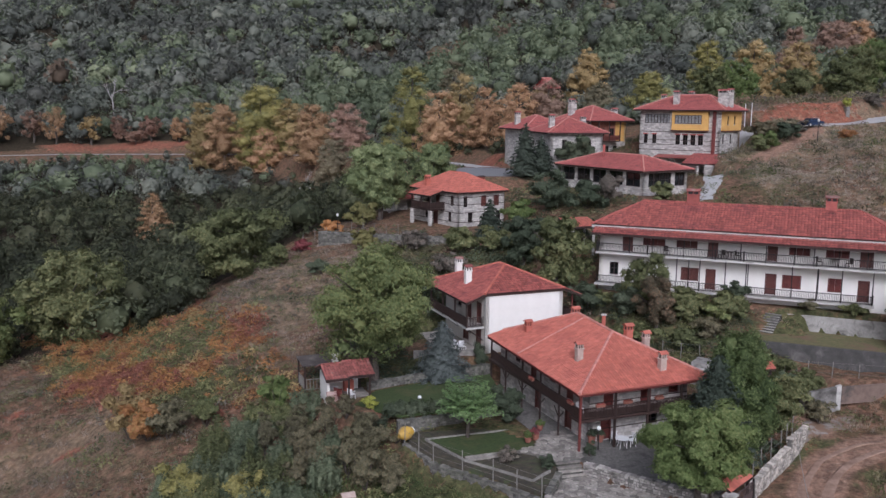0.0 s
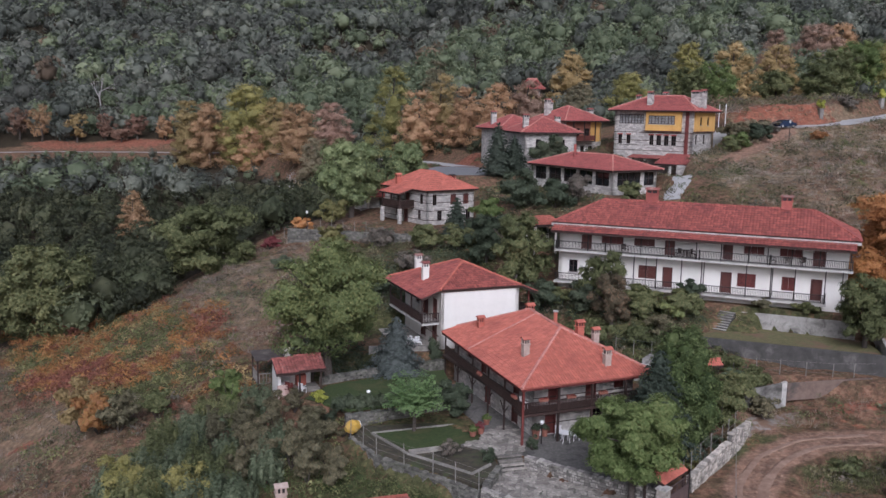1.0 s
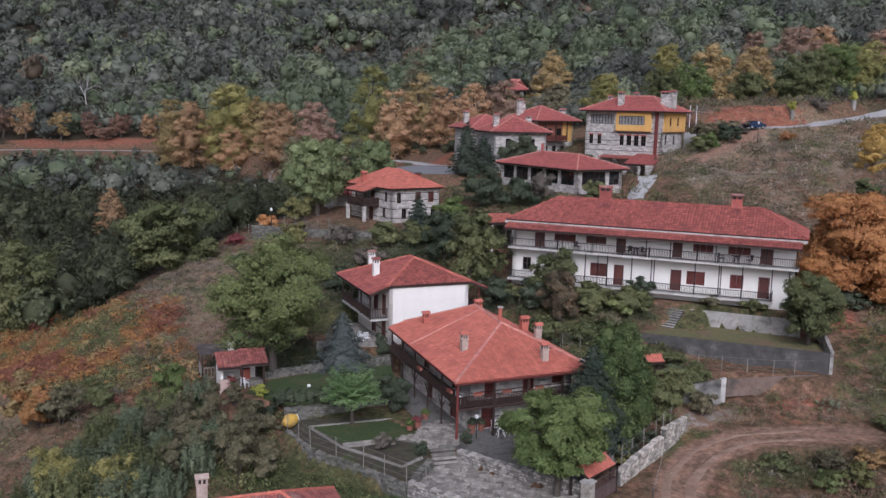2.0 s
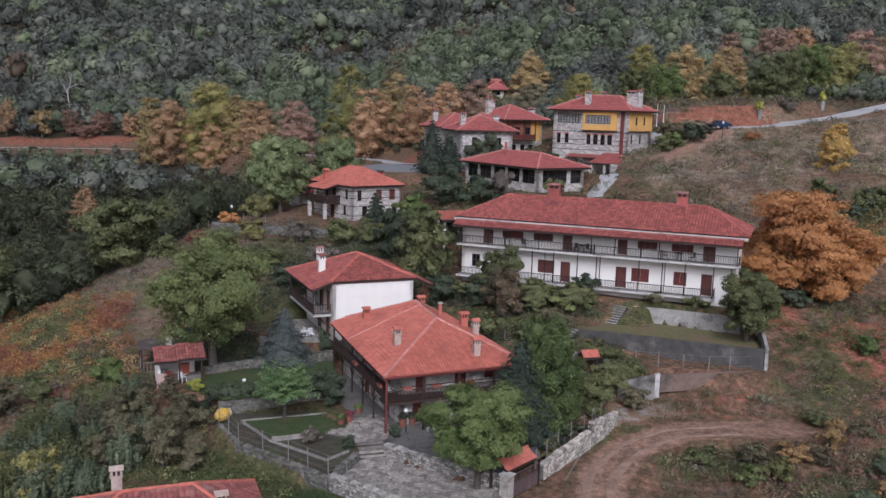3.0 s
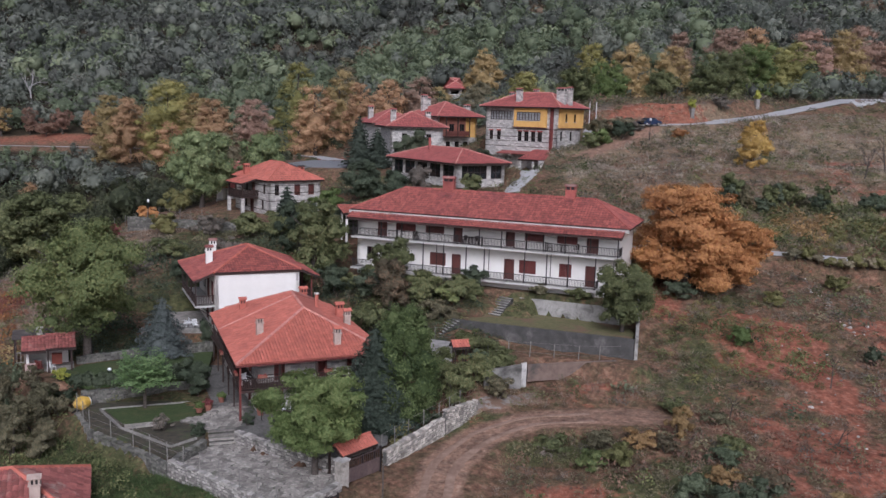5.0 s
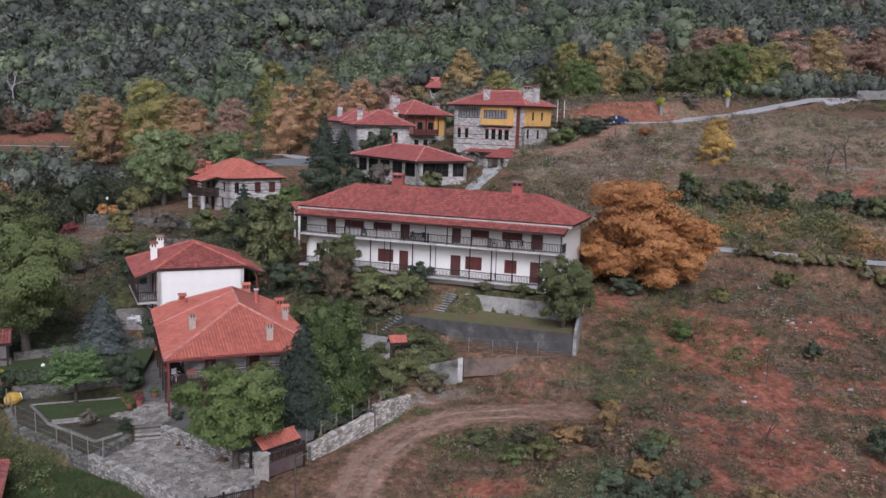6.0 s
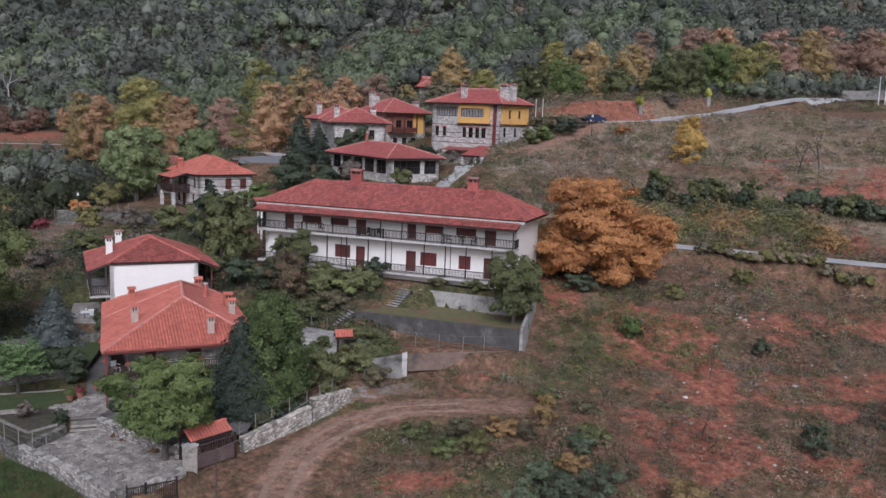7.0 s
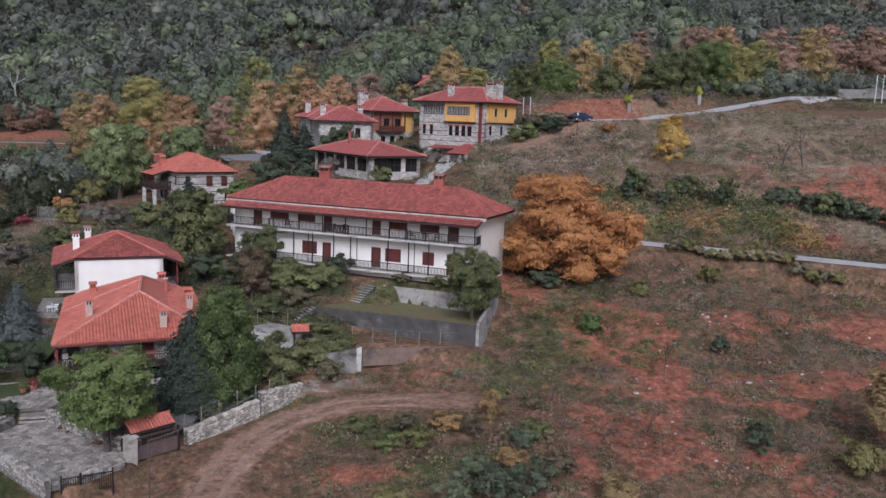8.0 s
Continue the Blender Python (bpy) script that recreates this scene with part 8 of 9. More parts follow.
def car():
    c = thing("car", 62.4, 152.6, 0, 30, "dark blue parked saloon car by the roadside", "car")
    c.location.z = gz(62.4, 152.6) + 0.02
    me = Mesh()
    side = [(-2.15, 0.45), (-2.2, 0.75), (-1.95, 0.92), (-1.35, 0.98), (-0.75, 1.40), (0.55, 1.42), (1.2, 1.0), (2.0, 0.88), (2.2, 0.65), (2.15, 0.3), (-2.1, 0.3)]
    n = len(side)
    me.v = [(x, -0.85, z) if z < 1.1 else (x, -0.66, z) for x, z in side] + [(x, 0.85, z) if z < 1.1 else (x, 0.66, z) for x, z in side]
    me.f = [tuple(range(n - 1, -1, -1)), tuple(range(n, 2 * n))] + [(i, (i + 1) % n, n + (i + 1) % n, n + i) for i in range(n)]
    part("body", me, "car_paint", c)
    for y in (-0.78, 0.78):
        g = Mesh()
        s = 1 if y > 0 else -1
        q = [(-1.2, s * 0.835, 1.0), (1.05, s * 0.835, 1.0), (0.5, s * 0.70, 1.34), (-0.7, s * 0.70, 1.34)]
        g.face(*(q if s < 0 else q[::-1]))
        part("side_window", g, "glass", c)
        for x in (-1.35, 1.35):
            w = Mesh()
            w.tube((x, y - 0.1, 0.32), (x, y + 0.1, 0.32), 0.32, n=14)
            t = part("wheel", w, "iron", c)
            r = Mesh()
            r.tube((x, y + s * 0.09, 0.32), (x, y + s * 0.115, 0.32), 0.19, n=10)
            part("rim", r, "slab_edge", t)
    for a, b in (((1.22, 1.02), (0.57, 1.40)), ((-1.37, 1.0), (-0.77, 1.385))):
        g = Mesh()
        o = 0.02 if a[0] > 0 else -0.02
        q = [(a[0] + o, -0.7, a[1]), (a[0] + o, 0.7, a[1]), (b[0] + o, 0.6, b[1]), (b[0] + o, -0.6, b[1])]
        g.face(*q)
        part("windscreen", g, "glass", c)


M["car_paint"] = surface("dark_blue_car_paint", (0.02, 0.035, 0.075), (0.028, 0.045, 0.09), 1, 0.25, 0.0)
car()


def pole(name, x, y, h, r, mat, label, lamp=False):
    t = thing(name, x, y, gz(x, y), 0, label, "pole" if not lamp else "street lamp")
    me = Mesh()
    me.tube((0, 0, -0.4), (0, 0, h), r, r * 0.75, 7)
    part("pole", me, mat, t)
    if lamp:
        me = Mesh()
        me.lathe([(0.08, h), (0.16, h + 0.12), (0.16, h + 0.34), (0.04, h + 0.45)], n=8)
        part("lantern", me, "white_plastic", t)
    return t


pole("utility_pole", 21.75, 46.2, 4.5, 0.06, "bark", "thin brown wooden pole beside the track")
pole("street_lamp", -14.2, 118.6, 3.2, 0.06, "iron", "short street lamp with pale lantern", True)
pole("street_lamp", 12.6, 142.0, 3.6, 0.07, "iron", "street lamp at the asphalt yard", True)
pole("street_lamp", 61.0, 146.2, 3.4, 0.06, "iron", "roadside lamp beside the inn", True)
for k, (x, y) in enumerate(((52.9, 158.4), (54.2, 158.9))):
    pole("flagpole", x, y, 4.8, 0.07, "white_plastic", "white flagpole beside the inn")
for x, y in ((73.0, 163.6), (89.0, 174.2)):
    t = thing("stone_pillar", x, y, gz(x, y), 15, "whitewashed stone pillar with a shrub by the road", "pillar", "road pillars")
    me = Mesh()
    me.box((-0.36, -0.36, -0.4), (0.36, 0.36, 1.5))
    me.box((-0.42, -0.42, 1.5), (0.42, 0.42, 1.62))
    part("pillar", me, "kerb_stone", t)
    rng = np.random.default_rng(int(x))
    v, f = crown(rng, [(np.zeros(3), np.array([0.7, 0.7, 0.9]))], 200, 0.3, 0.6)
    part("plant", np_mesh("plant", v + np.array([0, 0, 2.4]), f, ["leaf_lime"]), "leaf_lime", t)
pale_wall("road_wall", [(130.5, 206, 30.9), (138, 208, 31.1), (150, 209, 31.2)], 1.4, 0.4, "concrete", "pale parapet wall beside the road")
for x, y in ((139.6, 206.6), (141.4, 207)):
    pole("flagpole", x, y, 6.5, 0.1, "white_plastic", "white pole by the road parapet")


def cable(name, p, q, sag, label):
    me = Mesh()
    n = 14
    pts = [Vector(p).lerp(Vector(q), i / n) - Vector((0, 0, sag * 4 * (i / n) * (1 - i / n))) for i in range(n + 1)]
    for a, b in zip(pts, pts[1:]):
        me.tube(a, b, 0.022, n=4, cap=False)
    return solo(name, me, "post_grey", label, "cable")


cable("cable", (21.75, 46.2, gz(21.75, 46.2) + 4.4), (26.2, 59.9, 1.6), 0.3, "thin pale cable from pole to wall")

# chairs and tables left out on the upper balcony of the long house
cl, sl = math.cos(radians(-22)), math.sin(radians(-22))
for u, v, turn, what in ((6.9, 0.75, 20, 0), (12.1, 0.7, -60, 0), (12.8, 0.75, 0, 1), (13.6, 0.8, 50, 0), (20.9, 0.7, 80, 0), (22.2, 0.75, 0, 1), (23.4, 0.75, -80, 0)):
    px, py = 16.2 + u * cl - v * sl, 88.4 + u * sl + v * cl
    if what:
        table(px, py, 9.85, turn, 0.4, "brown_wood", "small round dark wooden balcony table")
    else:
        chair(px, py, 9.85, turn, "dark wooden chair on the balcony", "brown_wood", "balcony chairs")

# asphalt yard by the stone houses
ap = Mesh()
ap.slab([(3.5, 140, 13.44), (11.5, 141, 13.44), (13.5, 148, 13.44), (11, 160, 13.44), (3, 161, 13.44), (0, 150, 13.44)], 0.2)
solo("asphalt_yard", ap, "asphalt", "grey asphalt turning place below the wood", "road", kind="structure")
ribbon("drive", [(35.5, 119.5, 0), (36.6, 122.5, 0), (38.6, 126.0, 0), (39.6, 130.0, 0)], 1.3, "road_pale", "pale concrete drive climbing to the inn yard", "road", 0.06, 0.7)
ap = Mesh()
ap.slab([(38.0, 127.5, 12.65), (41.5, 130, 12.65), (40.5, 140, 12.65), (37, 146, 12.65), (35.5, 138, 12.65)], 0.2)
solo("concrete_yard", ap, "road_pale", "pale concrete drive beside the pavilion", "road", kind="structure")


def flower_box(x, y, z, ang, w=0.7):
    t = thing("flower_box", x, y, z, ang, "red geraniums in a box on the gallery rail", "flower box", "flower boxes")
    me = Mesh()
    me.box((-w / 2, -0.1, 0), (w / 2, 0.1, 0.17))
    me.box((-w / 2 - 0.02, -0.12, 0.15), (w / 2 + 0.02, 0.12, 0.19))
    part("box", me, "terracotta", t)
    rng = np.random.default_rng(int(abs(x) * 100))
    lobes = [(np.array([k * w * 0.3, 0, 0.2]), np.array([0.14, 0.11, 0.1])) for k in (-1, 0, 1)]
    v, f = crown(rng, lobes, 260, 0.06)
    part("flowers", np_mesh("flowers", v, f, ["petal"]), "petal", t, "pinkish red geranium flowers", kind="stuff")


M["petal"] = leaf_mat("geranium_petals", [(0.10, 0.06, 0.03), (0.30, 0.07, 0.05), (0.45, 0.14, 0.12)], gain=0.9, dull=0.05)
ca, sa = math.cos(radians(23)), math.sin(radians(23))
for u, v, turn in ((1.9, 0.24, 23), (4.2, 0.24, 23), (6.9, 0.24, 23), (0.24, 1.6, 113), (0.24, 7.6, 113)):
    flower_box(10.6 + u * ca - v * sa, 58.9 + u * sa + v * ca, 3.2, turn)
chair(10.6 + 1.0 * ca - 1.5 * sa, 58.9 + 1.0 * sa + 1.5 * ca, 2.35, 60)
# ---- cover that nobody could count ----
def scatter(name, label, category, pts, templates, mat, seed, lo=0.7, hi=1.3, squash=(0.8, 1.2), soft=False):
    """Copies of small plants joined into one sheet of cover."""
    rng = np.random.default_rng(seed)
    pick = rng.integers(0, len(templates), len(pts))
    z = ground(pts[:, 0], pts[:, 1])
    vs, fs, tones, k = [], [], [], 0
    for ti, (tv, tf) in enumerate(templates):
        sel = np.where(pick == ti)[0]
        n = len(sel)
        if not n:
            continue
        a = rng.uniform(0, 2 * math.pi, n)
        s = rng.uniform(lo, hi, n) * pts[sel, 2]
        q = rng.uniform(*squash, n)
        c, d = np.cos(a)[:, None], np.sin(a)[:, None]
        x = (tv[None, :, 0] * c - tv[None, :, 1] * d) * s[:, None] + pts[sel, 0][:, None]
        y = (tv[None, :, 0] * d + tv[None, :, 1] * c) * s[:, None] + pts[sel, 1][:, None]
        zz = tv[None, :, 2] * (s * q)[:, None] + z[sel][:, None]
        vs.append(np.stack([x, y, zz], 2).reshape(-1, 3))
        fs.append((tf[None] + (np.arange(n) * len(tv))[:, None, None]).reshape(-1, 3) + k)
        tones.append(np.repeat(rng.uniform(-0.5, 0.5, n), len(tv)))
        k += n * len(tv)
    if not vs:
        return None
    me = np_mesh(name, np.concatenate(vs), np.concatenate(fs), [mat], smooth=soft)
    me.attributes.new("tone", "FLOAT", "POINT").data.foreach_set("value", np.concatenate(tones).astype(np.float32))
    return tagged(new(name, me), label, category, kind="stuff")


def forest_template(seed, n, leaf, lobes, h=1.0):
    """One tree of the woods, a metre high, to be grown to size: a domed crown of rounded boughs, ragged with leaf sprays."""
    rng = np.random.default_rng(seed)
    size = np.array([rng.uniform(0.48, 0.6), rng.uniform(0.48, 0.6), h * 0.5])
    c = unit(rng.normal(size=(lobes, 3)) * np.array([1, 1, 0.7]) + np.array([0, 0, 0.35]))
    grow = rng.uniform(0.08, 0.3, lobes)

    def reach(d):
        near = np.clip(d @ c.T, -1, 1)
        return 0.72 + (grow[None] * np.exp(-((1 - near) / 0.09))).max(1)
    core = SMALL_V * (reach(SMALL_V) * rng.uniform(0.55, 0.72, len(SMALL_V)))[:, None]
    tuft = unit(rng.normal(size=(n // 5, 3)) + np.array([0, 0, 0.3]))
    lift = rng.uniform(0.9, 1.13, n // 5)
    pick = rng.integers(0, n // 5, n)
    d = unit(tuft[pick] + rng.normal(size=(n, 3)) * 0.13)
    p = d * (reach(d) * lift[pick] * rng.uniform(0.86, 1.02, n))[:, None]
    nrm = unit(d + rng.normal(size=(n, 3)) * 0.5 + np.array([0, 0, 0.25]))
    v, f = join([(core * size, SMALL_F), leaf_tips(rng, p * size, nrm, leaf * rng.uniform(0.6, 1.35, n))])
    v[:, 2] = np.maximum(v[:, 2], -0.42 * h)
    return v + np.array([0, 0, h * 0.4]), f


def jitter(rng, x0, x1, y0, y1, step):
    gx, gy = np.meshgrid(np.arange(x0, x1, step), np.arange(y0, y1, step))
    p = np.stack([gx.ravel(), gy.ravel()], 1)
    return p + rng.uniform(-0.42, 0.42, p.shape) * step


def off_road(p, extra=2.0):
    k = np.ones(len(p), bool)
    for w, _, pts in STRIPS:
        k &= strip_hit(p[:, 0], p[:, 1], pts)[0] > w + extra
    for ox, oy, ang, u0, u1, v0, v1, h, bl in PADS:
        u, v = frame_uv(p[:, 0], p[:, 1], ox, oy, ang)
        k &= ~((u > u0 - extra) & (u < u1 + extra) & (v > v0 - extra) & (v < v1 + extra))
    return k


def clear_of(p):
    """Away from the trees that stand by themselves."""
    k = np.ones(len(p), bool)
    for x, y, h, r, m in AUTUMN:
        k &= np.hypot(p[:, 0] - x, p[:, 1] - y) > r * 0.7
        k &= ~((np.abs(p[:, 0] - x) < r * 0.7) & (p[:, 1] < y) & (p[:, 1] > y - 9))
    for x, y, r in ((-26.5, 113, 6.5), (-46.5, 107.5, 7), (-9.2, 127.6, 5.5), (-1.9, 136, 4.5), (-7, 135, 6), (-147, 376, 12), (-38, 237, 6)):
        k &= np.hypot(p[:, 0] - x, p[:, 1] - y) > r
    k &= ~((np.hypot((p[:, 0] + 115) / 60, (p[:, 1] - 333) / 9) < 1) & (np.sin(p[:, 0] * 3.1) < 0.75))
    k &= ~((p[:, 0] > 24) & (p[:, 0] < 40) & (p[:, 1] > 250) & (p[:, 1] < 312))
    k &= ~((strip_hit(p[:, 0], p[:, 1], ROADL)[0] < 5) & (p[:, 0] < -20))
    return k


def plant_woods():
    rng = np.random.default_rng(3)
    sets = []
    for y0, y1, step, size in ((96, 180, 3.9, 4.2), (180, 262, 4.8, 5.0), (262, 430, 7.7, 8.2), (430, 680, 10.4, 11.0), (680, 1300, 16.0, 17.0)):
        p = jitter(rng, -0.55 * y1 - 8, 44 + 0.55 * y1, y0, y1, step)
        inside = (p[:, 0] > -0.51 * p[:, 1] - 6) & (p[:, 0] < 42 + 0.52 * p[:, 1])
        p = p[inside]
        z = ground(p[:, 0], p[:, 1], False)
        p = p[((z - 23) / p[:, 1] < 0.137) & (x_wood(p[:, 0], p[:, 1]) < 0) & off_road(p, 2.5) & clear_of(p)]
        s = size * (0.7 + 0.75 * np.random.default_rng(4).uniform(0, 1, len(p)) ** 2.2)
        d = strip_hit(p[:, 0], p[:, 1], ROADL)[0]
        s = np.where((d < 40) & (p[:, 1] < 325), np.minimum(s, 1.0 + 0.2 * d), s)
        sets.append(np.concatenate([p, s[:, None]], 1))
    near = [forest_template(i, 330, 0.076, 16) for i in range(8)]
    mid = [forest_template(i + 9, 230, 0.094, 14) for i in range(8)]
    far = [forest_template(i + 19, 145, 0.112, 10) for i in range(8)]
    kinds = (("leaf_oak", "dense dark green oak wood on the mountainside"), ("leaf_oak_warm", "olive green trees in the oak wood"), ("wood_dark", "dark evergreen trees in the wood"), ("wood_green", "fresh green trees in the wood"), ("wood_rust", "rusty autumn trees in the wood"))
    for band, (pts, tpl) in enumerate(zip(sets, (near, mid, mid, far, far))):
        patch = fbm(pts[:, 0] / 60, pts[:, 1] / 90, 3, 41) + rng.normal(size=len(pts)) * 0.6
        if band < 2:
            patch = np.where(pts[:, 0] < 30, patch * 0.6 - 0.5, patch + 0.35)
        fresh = np.exp(-(((pts[:, 0] + 5) / 110) ** 2 + ((pts[:, 1] - 390) / 120) ** 2)) * 1.5
        patch = patch + fresh
        if band < 3:
            patch = np.minimum(patch, 1.5)
        group = np.select([patch < -0.45, patch < 0.15, patch < 0.8, patch < 1.9], [2, 0, 1, 3], 4)
        gully = (pts[:, 0] < 30) if band < 2 else np.zeros(len(pts), bool)
        for g, (mat, lab) in enumerate(kinds):
            q = pts[(group == g) & ~gully]
            if len(q):
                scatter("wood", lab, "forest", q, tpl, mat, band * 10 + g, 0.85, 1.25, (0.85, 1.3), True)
        for k, (mat, lab) in enumerate((("wood_scrub", "dark evergreen scrub wood in the gully"), ("wood_gully", "dull green scrub wood in the gully"))):
            q = pts[gully & (((group == 0) | (group == 2)) == (k == 0))]
            if len(q):
                scatter("wood", lab, "forest", q, tpl, mat, band * 10 + 5 + k, 0.85, 1.25, (0.85, 1.3), True)


plant_woods()


def low_template(seed, n, leaf, h=0.6, long=1.0):
    rng = np.random.default_rng(seed)
    d = unit(rng.normal(size=(n, 3)))
    d[:, 2] = np.abs(d[:, 2])
    r = rng.uniform(0.5, 1.0, n)[:, None]
    p = d * r * np.array([0.6, 0.6, h])
    nrm = unit(d * 0.6 + rng.normal(size=(n, 3)) * 0.5 + np.array([0, 0, 0.4]))
    return leaf_tips(rng, p, nrm, leaf * rng.uniform(0.6, 1.3, n), long)


def blades(seed, n, h=0.5, spread=0.3):
    rng = np.random.default_rng(seed)
    a, r = rng.uniform(0, 6.28, n), np.sqrt(rng.uniform(0, 1, n)) * spread
    b = np.stack([np.cos(a) * r, np.sin(a) * r, np.zeros(n)], 1)
    tip = b + np.stack([np.cos(a) * 0.25 + rng.normal(size=n) * 0.12, np.sin(a) * 0.25 + rng.normal(size=n) * 0.12, h * rng.uniform(0.5, 1.1, n)], 1)
    w = np.stack([-np.sin(a), np.cos(a), np.zeros(n)], 1) * 0.015
    v = np.stack([b - w, b + w, tip], 1).reshape(-1, 3)
    return v, np.arange(n * 3).reshape(-1, 3)


def low_cover():
    rng = np.random.default_rng(8)
    low = [low_template(i, 54, 0.118, 0.5) for i in range(7)]
    fern = [low_template(i + 9, 100, 0.092, 0.6, 1.7) for i in range(6)]
    tuft = [blades(i, 26, 0.42, 0.42) for i in range(6)]

    def region(x0, x1, y0, y1, step, keep):
        p = jitter(rng, x0, x1, y0, y1, step)
        p = p[off_road(p, 0.5)]
        k = keep(p[:, 0], p[:, 1])
        return p[rng.uniform(0, 1, len(p)) < k]

    def sized(p, a, b):
        return np.concatenate([p, a + (b - a) * rng.uniform(0, 1, (len(p), 1)) ** 1.6], 1)

    def mottle(p, a, b, seed, place, green=0.0):
        """Herbs, dry scrub, rusty and yellowing plants in drifts that run into one another."""
        g = fbm(p[:, 0] / 9, p[:, 1] / 9, 3, seed) + rng.normal(size=len(p)) * 0.55 + green
        names = ((-0.85, "leaf_rust", "rust-brown low growth"), (-0.1, "leaf_umber", "olive-brown low scrub"), (0.28, "leaf_grey", "grey-green dry scrub"), (0.74, "leaf_herb", "dull green herbs"), (0.86, "leaf_sage", "grey-green low bushes"), (9, "leaf_moss", "yellowing brown herbs"))
        last = -9
        for k, (top, mat, lab) in enumerate(names):
            q = p[(g > last) & (g <= top)]
            last = top
            if len(q):
                scatter("low_scrub", lab + " " + place, "undergrowth", sized(q, a, b), low, mat, seed + k)
    # slope below and beside the long house, thinning out over the red earth
    def veg(x, y):
        return np.clip(0.85 + 0.6 * fbm(x / 6, y / 6, 3, 61) - 0.7 * bare_soil(x, y), 0.06, 1) * (1 - 0.9 * track_mask(x, y))
    p = region(30, 76, 44, 96, 0.72, veg)
    p = p[~((p[:, 0] < 44) & (p[:, 1] > 66))]
    p = p[rng.uniform(0, 1, len(p)) < 0.8]
    mottle(p, 0.5, 1.7, 61, "on the slope", 0.04 * np.sign(58 - p[:, 0]) - 0.1)
    p = np.concatenate([region(76, 112, 44, 96, 1.1, veg), region(44, 120, 96, 166, 1.15, veg)])
    p = p[(p[:, 1] < 96) | (rng.uniform(0, 1, len(p)) < 0.8)]
    mottle(p, 0.8, 2.2, 71, "on the upper slope", 0.3)
    p = region(26, 80, 44, 100, 0.9, lambda x, y: np.clip(0.8 - 0.7 * bare_soil(x, y), 0, 1) * (1 - track_mask(x, y)))
    p = p[~((p[:, 0] < 44) & (p[:, 1] > 74))]
    scatter("dry_grass", "tufts of dry straw-coloured grass", "grass", sized(p, 0.5, 1.1), tuft, "leaf_dry", 4)
    p = region(44, 122, 98, 166, 0.95, lambda x, y: np.clip(0.85 - 0.6 * bare_soil(x, y), 0, 1) * (1 - track_mask(x, y)))
    scatter("dry_grass", "pale dry grass on the upper slope", "grass", sized(p, 0.9, 1.7), tuft, "leaf_straw", 36)
    p = region(57, 84, 97.5, 113, 1.0, lambda x, y: 0.75 + 0.3 * fbm(x / 4, y / 4, 2, 64))
    g = fbm(p[:, 0] / 5, p[:, 1] / 5, 2, 65) + rng.normal(size=len(p)) * 0.3
    scatter("fern", "rusty ferns above the road", "fern", sized(p[g > 0.4], 1.2, 2.6), fern, "leaf_fernbrown", 37)
    scatter("fern", "yellow-olive ferns above the road", "fern", sized(p[(g <= 0.4) & (g > -0.05)], 1.2, 2.6), fern, "leaf_olive", 38)
    scatter("fern", "dull green ferns above the road", "fern", sized(p[g <= -0.05], 1.2, 2.6), fern, "leaf_herb", 39)
    # roadside scrub between the road and the wood
    p = region(52, 150, 156, 232, 1.7, lambda x, y: smooth((x_wood(x, y) + 10) / 4) * np.clip(0.9 - 0.75 * bare_soil(x, y), 0, 1))
    p = p[p[:, 1] > 154 + 0.5 * np.maximum(p[:, 0] - 62, 0)]
    mottle(p, 1.2, 3.0, 141, "beside the upper road")
    # low growth round the far house
    p = region(22, 42, 248, 300, 3.4, lambda x, y: 0.8 + 0 * x)
    scatter("low_scrub", "bushes below the distant house", "undergrowth", sized(p, 2.0, 4.2), low, "leaf_herb", 35)
    # yellow-green ferns below the orange tree
    p = region(44, 62, 64, 84, 0.8, lambda x, y: smooth(1.4 - np.hypot((x - 52) / 8, (y - 74) / 7) + 0.4 * fbm(x / 4, y / 4, 2, 63)))
    g = rng.uniform(0, 1, len(p))
    scatter("fern", "green and yellowing ferns on the slope", "fern", sized(p[g < 0.65], 0.6, 1.3), fern, "leaf_herb", 31)
    scatter("fern", "yellow-green ferns on the slope", "fern", sized(p[g >= 0.8], 0.6, 1.2), fern, "leaf_olive", 32)
    # loose stones on the red earth and in the washed-out chute below the road
    rock = [(unit(SMALL_V + np.random.default_rng(i).normal(size=SMALL_V.shape) * 0.16) * np.array([0.5, 0.4, 0.3]), SMALL_F) for i in range(4)]
    p = np.concatenate([region(54, 92, 46, 80, 1.7, lambda x, y: 0.5 * bare_soil(x, y)), region(61, 66, 76, 90, 0.6, lambda x, y: smooth(1.3 - np.abs(x - 63.9 - 0.08 * (y - 80)) / 0.9) * 0.8)])
    scatter("loose_stones", "pale loose stones on the red earth", "stones", sized(p, 0.15, 0.5), rock, "stone", 45)
    # dark small bushes dotted over the red slope
    p = region(54, 104, 48, 100, 4.2, lambda x, y: 0.5 + 0 * x)
    scatter("small_bush", "small dark bushes dotted over the red slope", "undergrowth", sized(p, 0.8, 1.8), low, "leaf_dark", 5)
    # bracken mound
    def mound(x, y):
        u, v = ((x + 31) * -0.64 + (y - 95) * 0.77) / 27, ((x + 31) * 0.77 + (y - 95) * 0.64 + 2.4) / 8.2
        return smooth(2.2 - 1.7 * np.hypot(u, v) + 0.4 * fbm(x / 5, y / 5, 2, 81))
    p = region(-62, -8, 66, 124, 0.78, mound)
    g = fbm(p[:, 0] / 6, p[:, 1] / 6, 3, 91) + rng.normal(size=len(p)) * 0.4
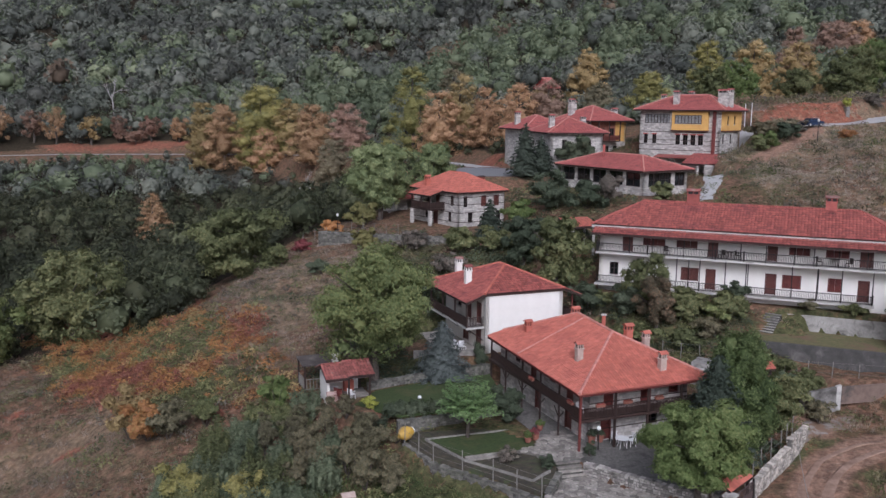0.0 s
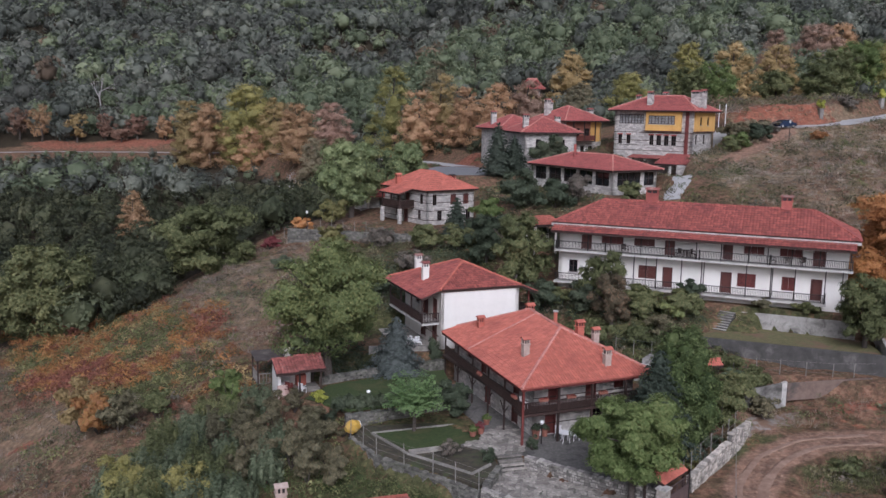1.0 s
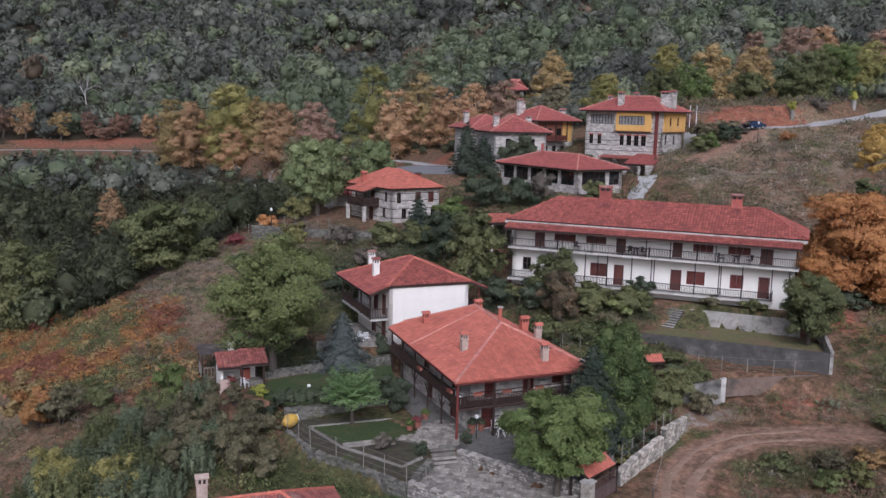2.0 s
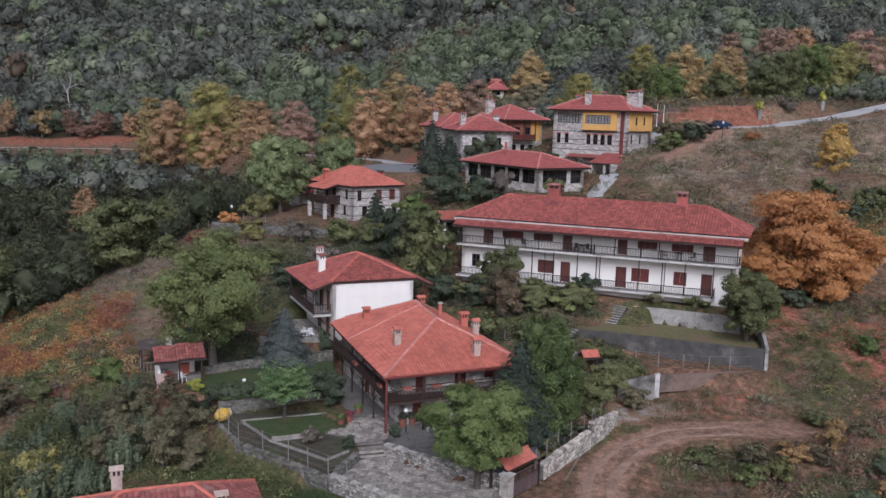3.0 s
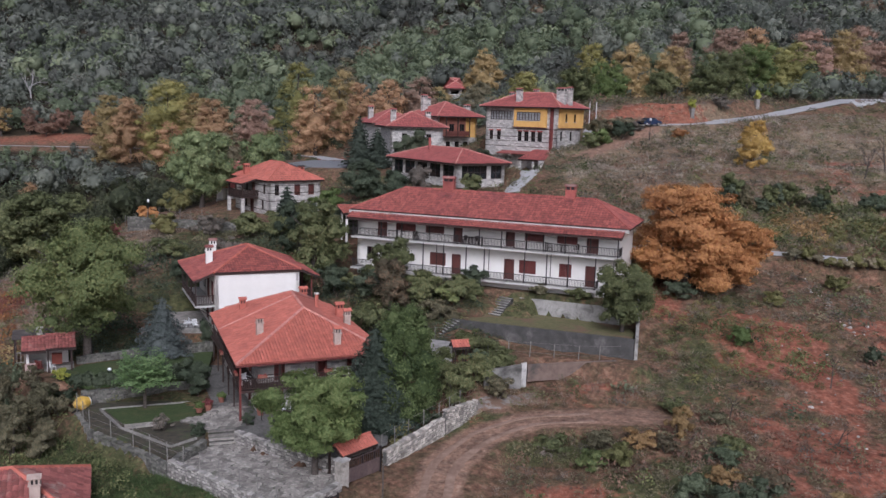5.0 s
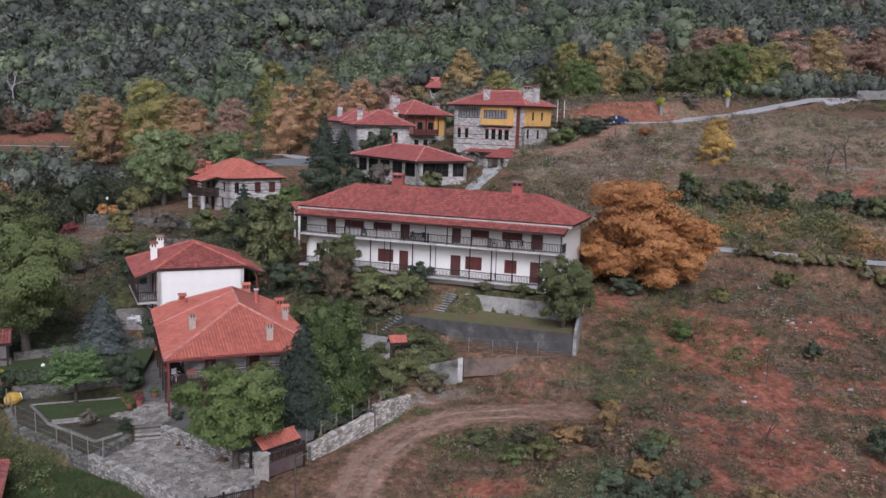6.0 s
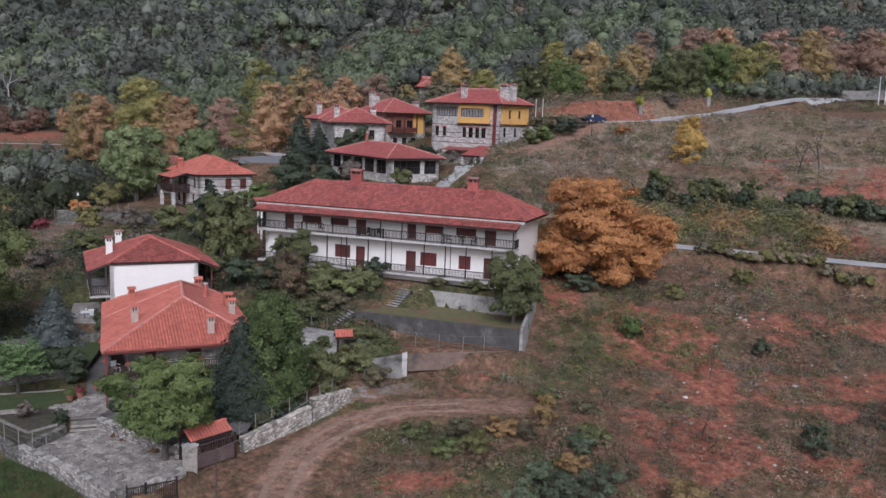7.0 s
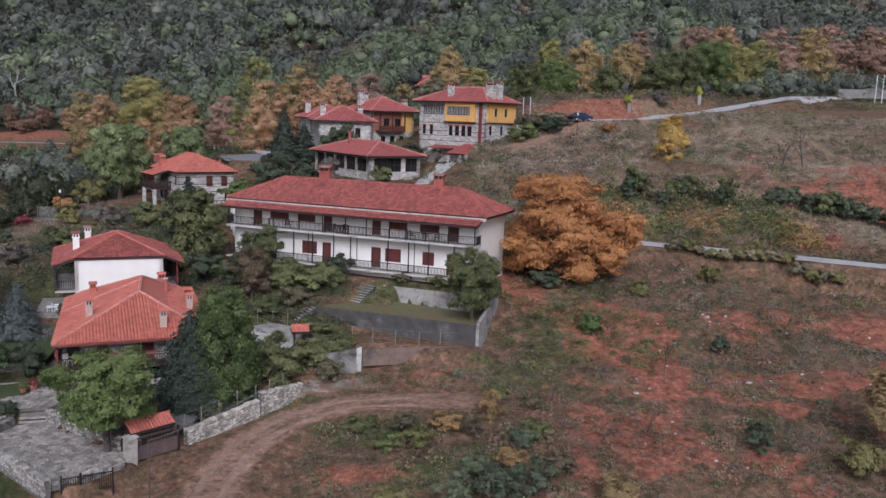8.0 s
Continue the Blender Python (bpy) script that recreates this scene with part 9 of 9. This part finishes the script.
    scatter("bracken", "rust-orange bracken covering the mound", "bracken", sized(p[(g < 0.3) & (g >= -0.4)], 0.9, 1.8), fern, "leaf_fern", 6)
    scatter("bracken", "red bracken covering the mound", "bracken", sized(p[g < -0.4], 0.9, 1.8), fern, "leaf_redfern", 7)
    scatter("bracken", "golden bracken covering the mound", "bracken", sized(p[(g >= 0.3) & (g < 0.45)], 0.9, 1.7), fern, "leaf_gold", 19)
    scatter("low_scrub", "green brambles among the bracken", "undergrowth", sized(p[g >= 0.45], 0.9, 1.7), low, "leaf_herb", 8)
    # lower left slope
    p = region(-64, -8, 48, 104, 0.95, lambda x, y: np.clip(0.75 + 0.6 * fbm(x / 6, y / 6, 3, 101) - 0.7 * bare_soil(x, y), 0, 1) * (1 - mound(x, y)))
    mottle(p, 0.6, 1.7, 101, "on the lower slope", 0.1)
    p = region(-62, -8, 50, 104, 1.1, lambda x, y: 0.6 * (1 - mound(x, y)))
    scatter("dry_grass", "dry grass tufts on the lower slope", "grass", sized(p, 0.7, 1.3), tuft, "leaf_dry", 10)
    # slope between the mound and the stone house
    p = region(-26, 2, 84, 124, 1.0, lambda x, y: (0.35 + 0.5 * fbm(x / 5, y / 5, 2, 112)) * (1 - mound(x, y)))
    mottle(p, 0.6, 1.4, 111, "on the open slope")
    p = region(-26, -8, 80, 122, 0.85, lambda x, y: 0.7 * (1 - mound(x, y)))
    scatter("dry_grass", "dry grass on the open slope", "grass", sized(p, 0.7, 1.4), tuft, "leaf_dry", 11)
    # scrub around the village
    p = region(-4, 50, 84, 172, 1.15, lambda x, y: 0.75 + 0 * x)
    g = rng.uniform(0, 1, len(p)) + 0.5 * fbm(p[:, 0] / 9, p[:, 1] / 9, 2, 121)
    scatter("low_scrub", "dry low scrub between the houses", "undergrowth", sized(p[g < 0.4], 0.8, 1.8), low, "leaf_umber", 13)
    scatter("low_scrub", "low scrub between the houses", "undergrowth", sized(p[(g >= 0.4) & (g < 0.75)], 0.8, 1.8), low, "leaf_herb", 14)
    scatter("low_scrub", "dark ivy and brambles between the houses", "undergrowth", sized(p[g >= 0.75], 0.8, 2.0), low, "leaf_dark", 15)
    p = region(-10, 6, 50, 67, 0.75, lambda x, y: 0.75 + 0 * x)
    scatter("low_scrub", "green brambles below the garden wall", "undergrowth", sized(p, 0.6, 1.5), low, "leaf_herb", 46)
    p = np.concatenate([region(-9, 9, 78, 104, 0.9, lambda x, y: 0.8 + 0 * x), region(-10, 0.5, 72.5, 79, 0.7, lambda x, y: 0.85 + 0 * x)])
    scatter("low_scrub", "dark brambles behind the white house", "undergrowth", sized(p, 0.8, 2.0), low, "leaf_dark", 47)
    # grass strip before the garden wall
    p = region(-8, 17, 44, 60, 0.4, lambda x, y: 0.9 + 0 * x)
    scatter("grass", "green grass below the garden wall", "grass", sized(p, 0.55, 1.0), tuft, "leaf_grass", 16)
    p = jitter(rng, 4, 15, 44, 53, 0.35)
    p = p[p[:, 0] < 9.4 + (52.6 - p[:, 1]) * 0.83]
    scatter("grass", "bright green grass outside the garden wall", "grass", sized(p, 0.45, 0.9), tuft, "leaf_grass", 49)
    # shaded ivy and nettles between the front house and the long house
    p = region(11, 31, 73, 86, 0.8, lambda x, y: 0.85 + 0 * x)
    g = rng.uniform(0, 1, len(p))
    scatter("low_scrub", "dark ivy and nettles behind the front house", "undergrowth", sized(p[g < 0.7], 0.8, 1.8), low, "leaf_dark", 33)
    scatter("low_scrub", "dull green nettles behind the front house", "undergrowth", sized(p[g >= 0.7], 0.7, 1.5), low, "leaf_herb", 34)
    # green tufts at the wall's foot and inside the bend of the track
    p = np.concatenate([region(26, 44, 52, 60.5, 0.45, lambda x, y: smooth(1.3 - np.hypot((x - 35) / 7, (y - 57) / 2.6)) * (1 - track_mask(x, y))), region(25.5, 31, 58, 64, 0.4, lambda x, y: smooth(1.3 - np.hypot((x - 28.3) / 1.4, (y - 61.6) / 1.1))), region(26.0, 27.6, 56.5, 61, 0.4, lambda x, y: 0.6 + 0 * x)])
    scatter("grass", "green grass tufts beside the dirt track", "grass", sized(p, 0.5, 1.0), tuft, "leaf_meadow", 48)
    # banks round the front house and the lane
    p = region(12, 44, 62, 86, 0.75, lambda x, y: 0.75 * (1 - track_mask(x, y)))
    g = rng.uniform(0, 1, len(p))
    scatter("dry_grass", "dry brown grass on the banks", "grass", sized(p[g < 0.4], 0.6, 1.1), tuft, "leaf_dry", 17)
    scatter("low_scrub", "weeds on the banks", "undergrowth", sized(p[(g >= 0.4) & (g < 0.7)], 0.5, 1.2), low, "leaf_umber", 18)
    scatter("low_scrub", "green weeds on the banks", "undergrowth", sized(p[g >= 0.7], 0.5, 1.2), low, "leaf_herb", 20)


low_cover()
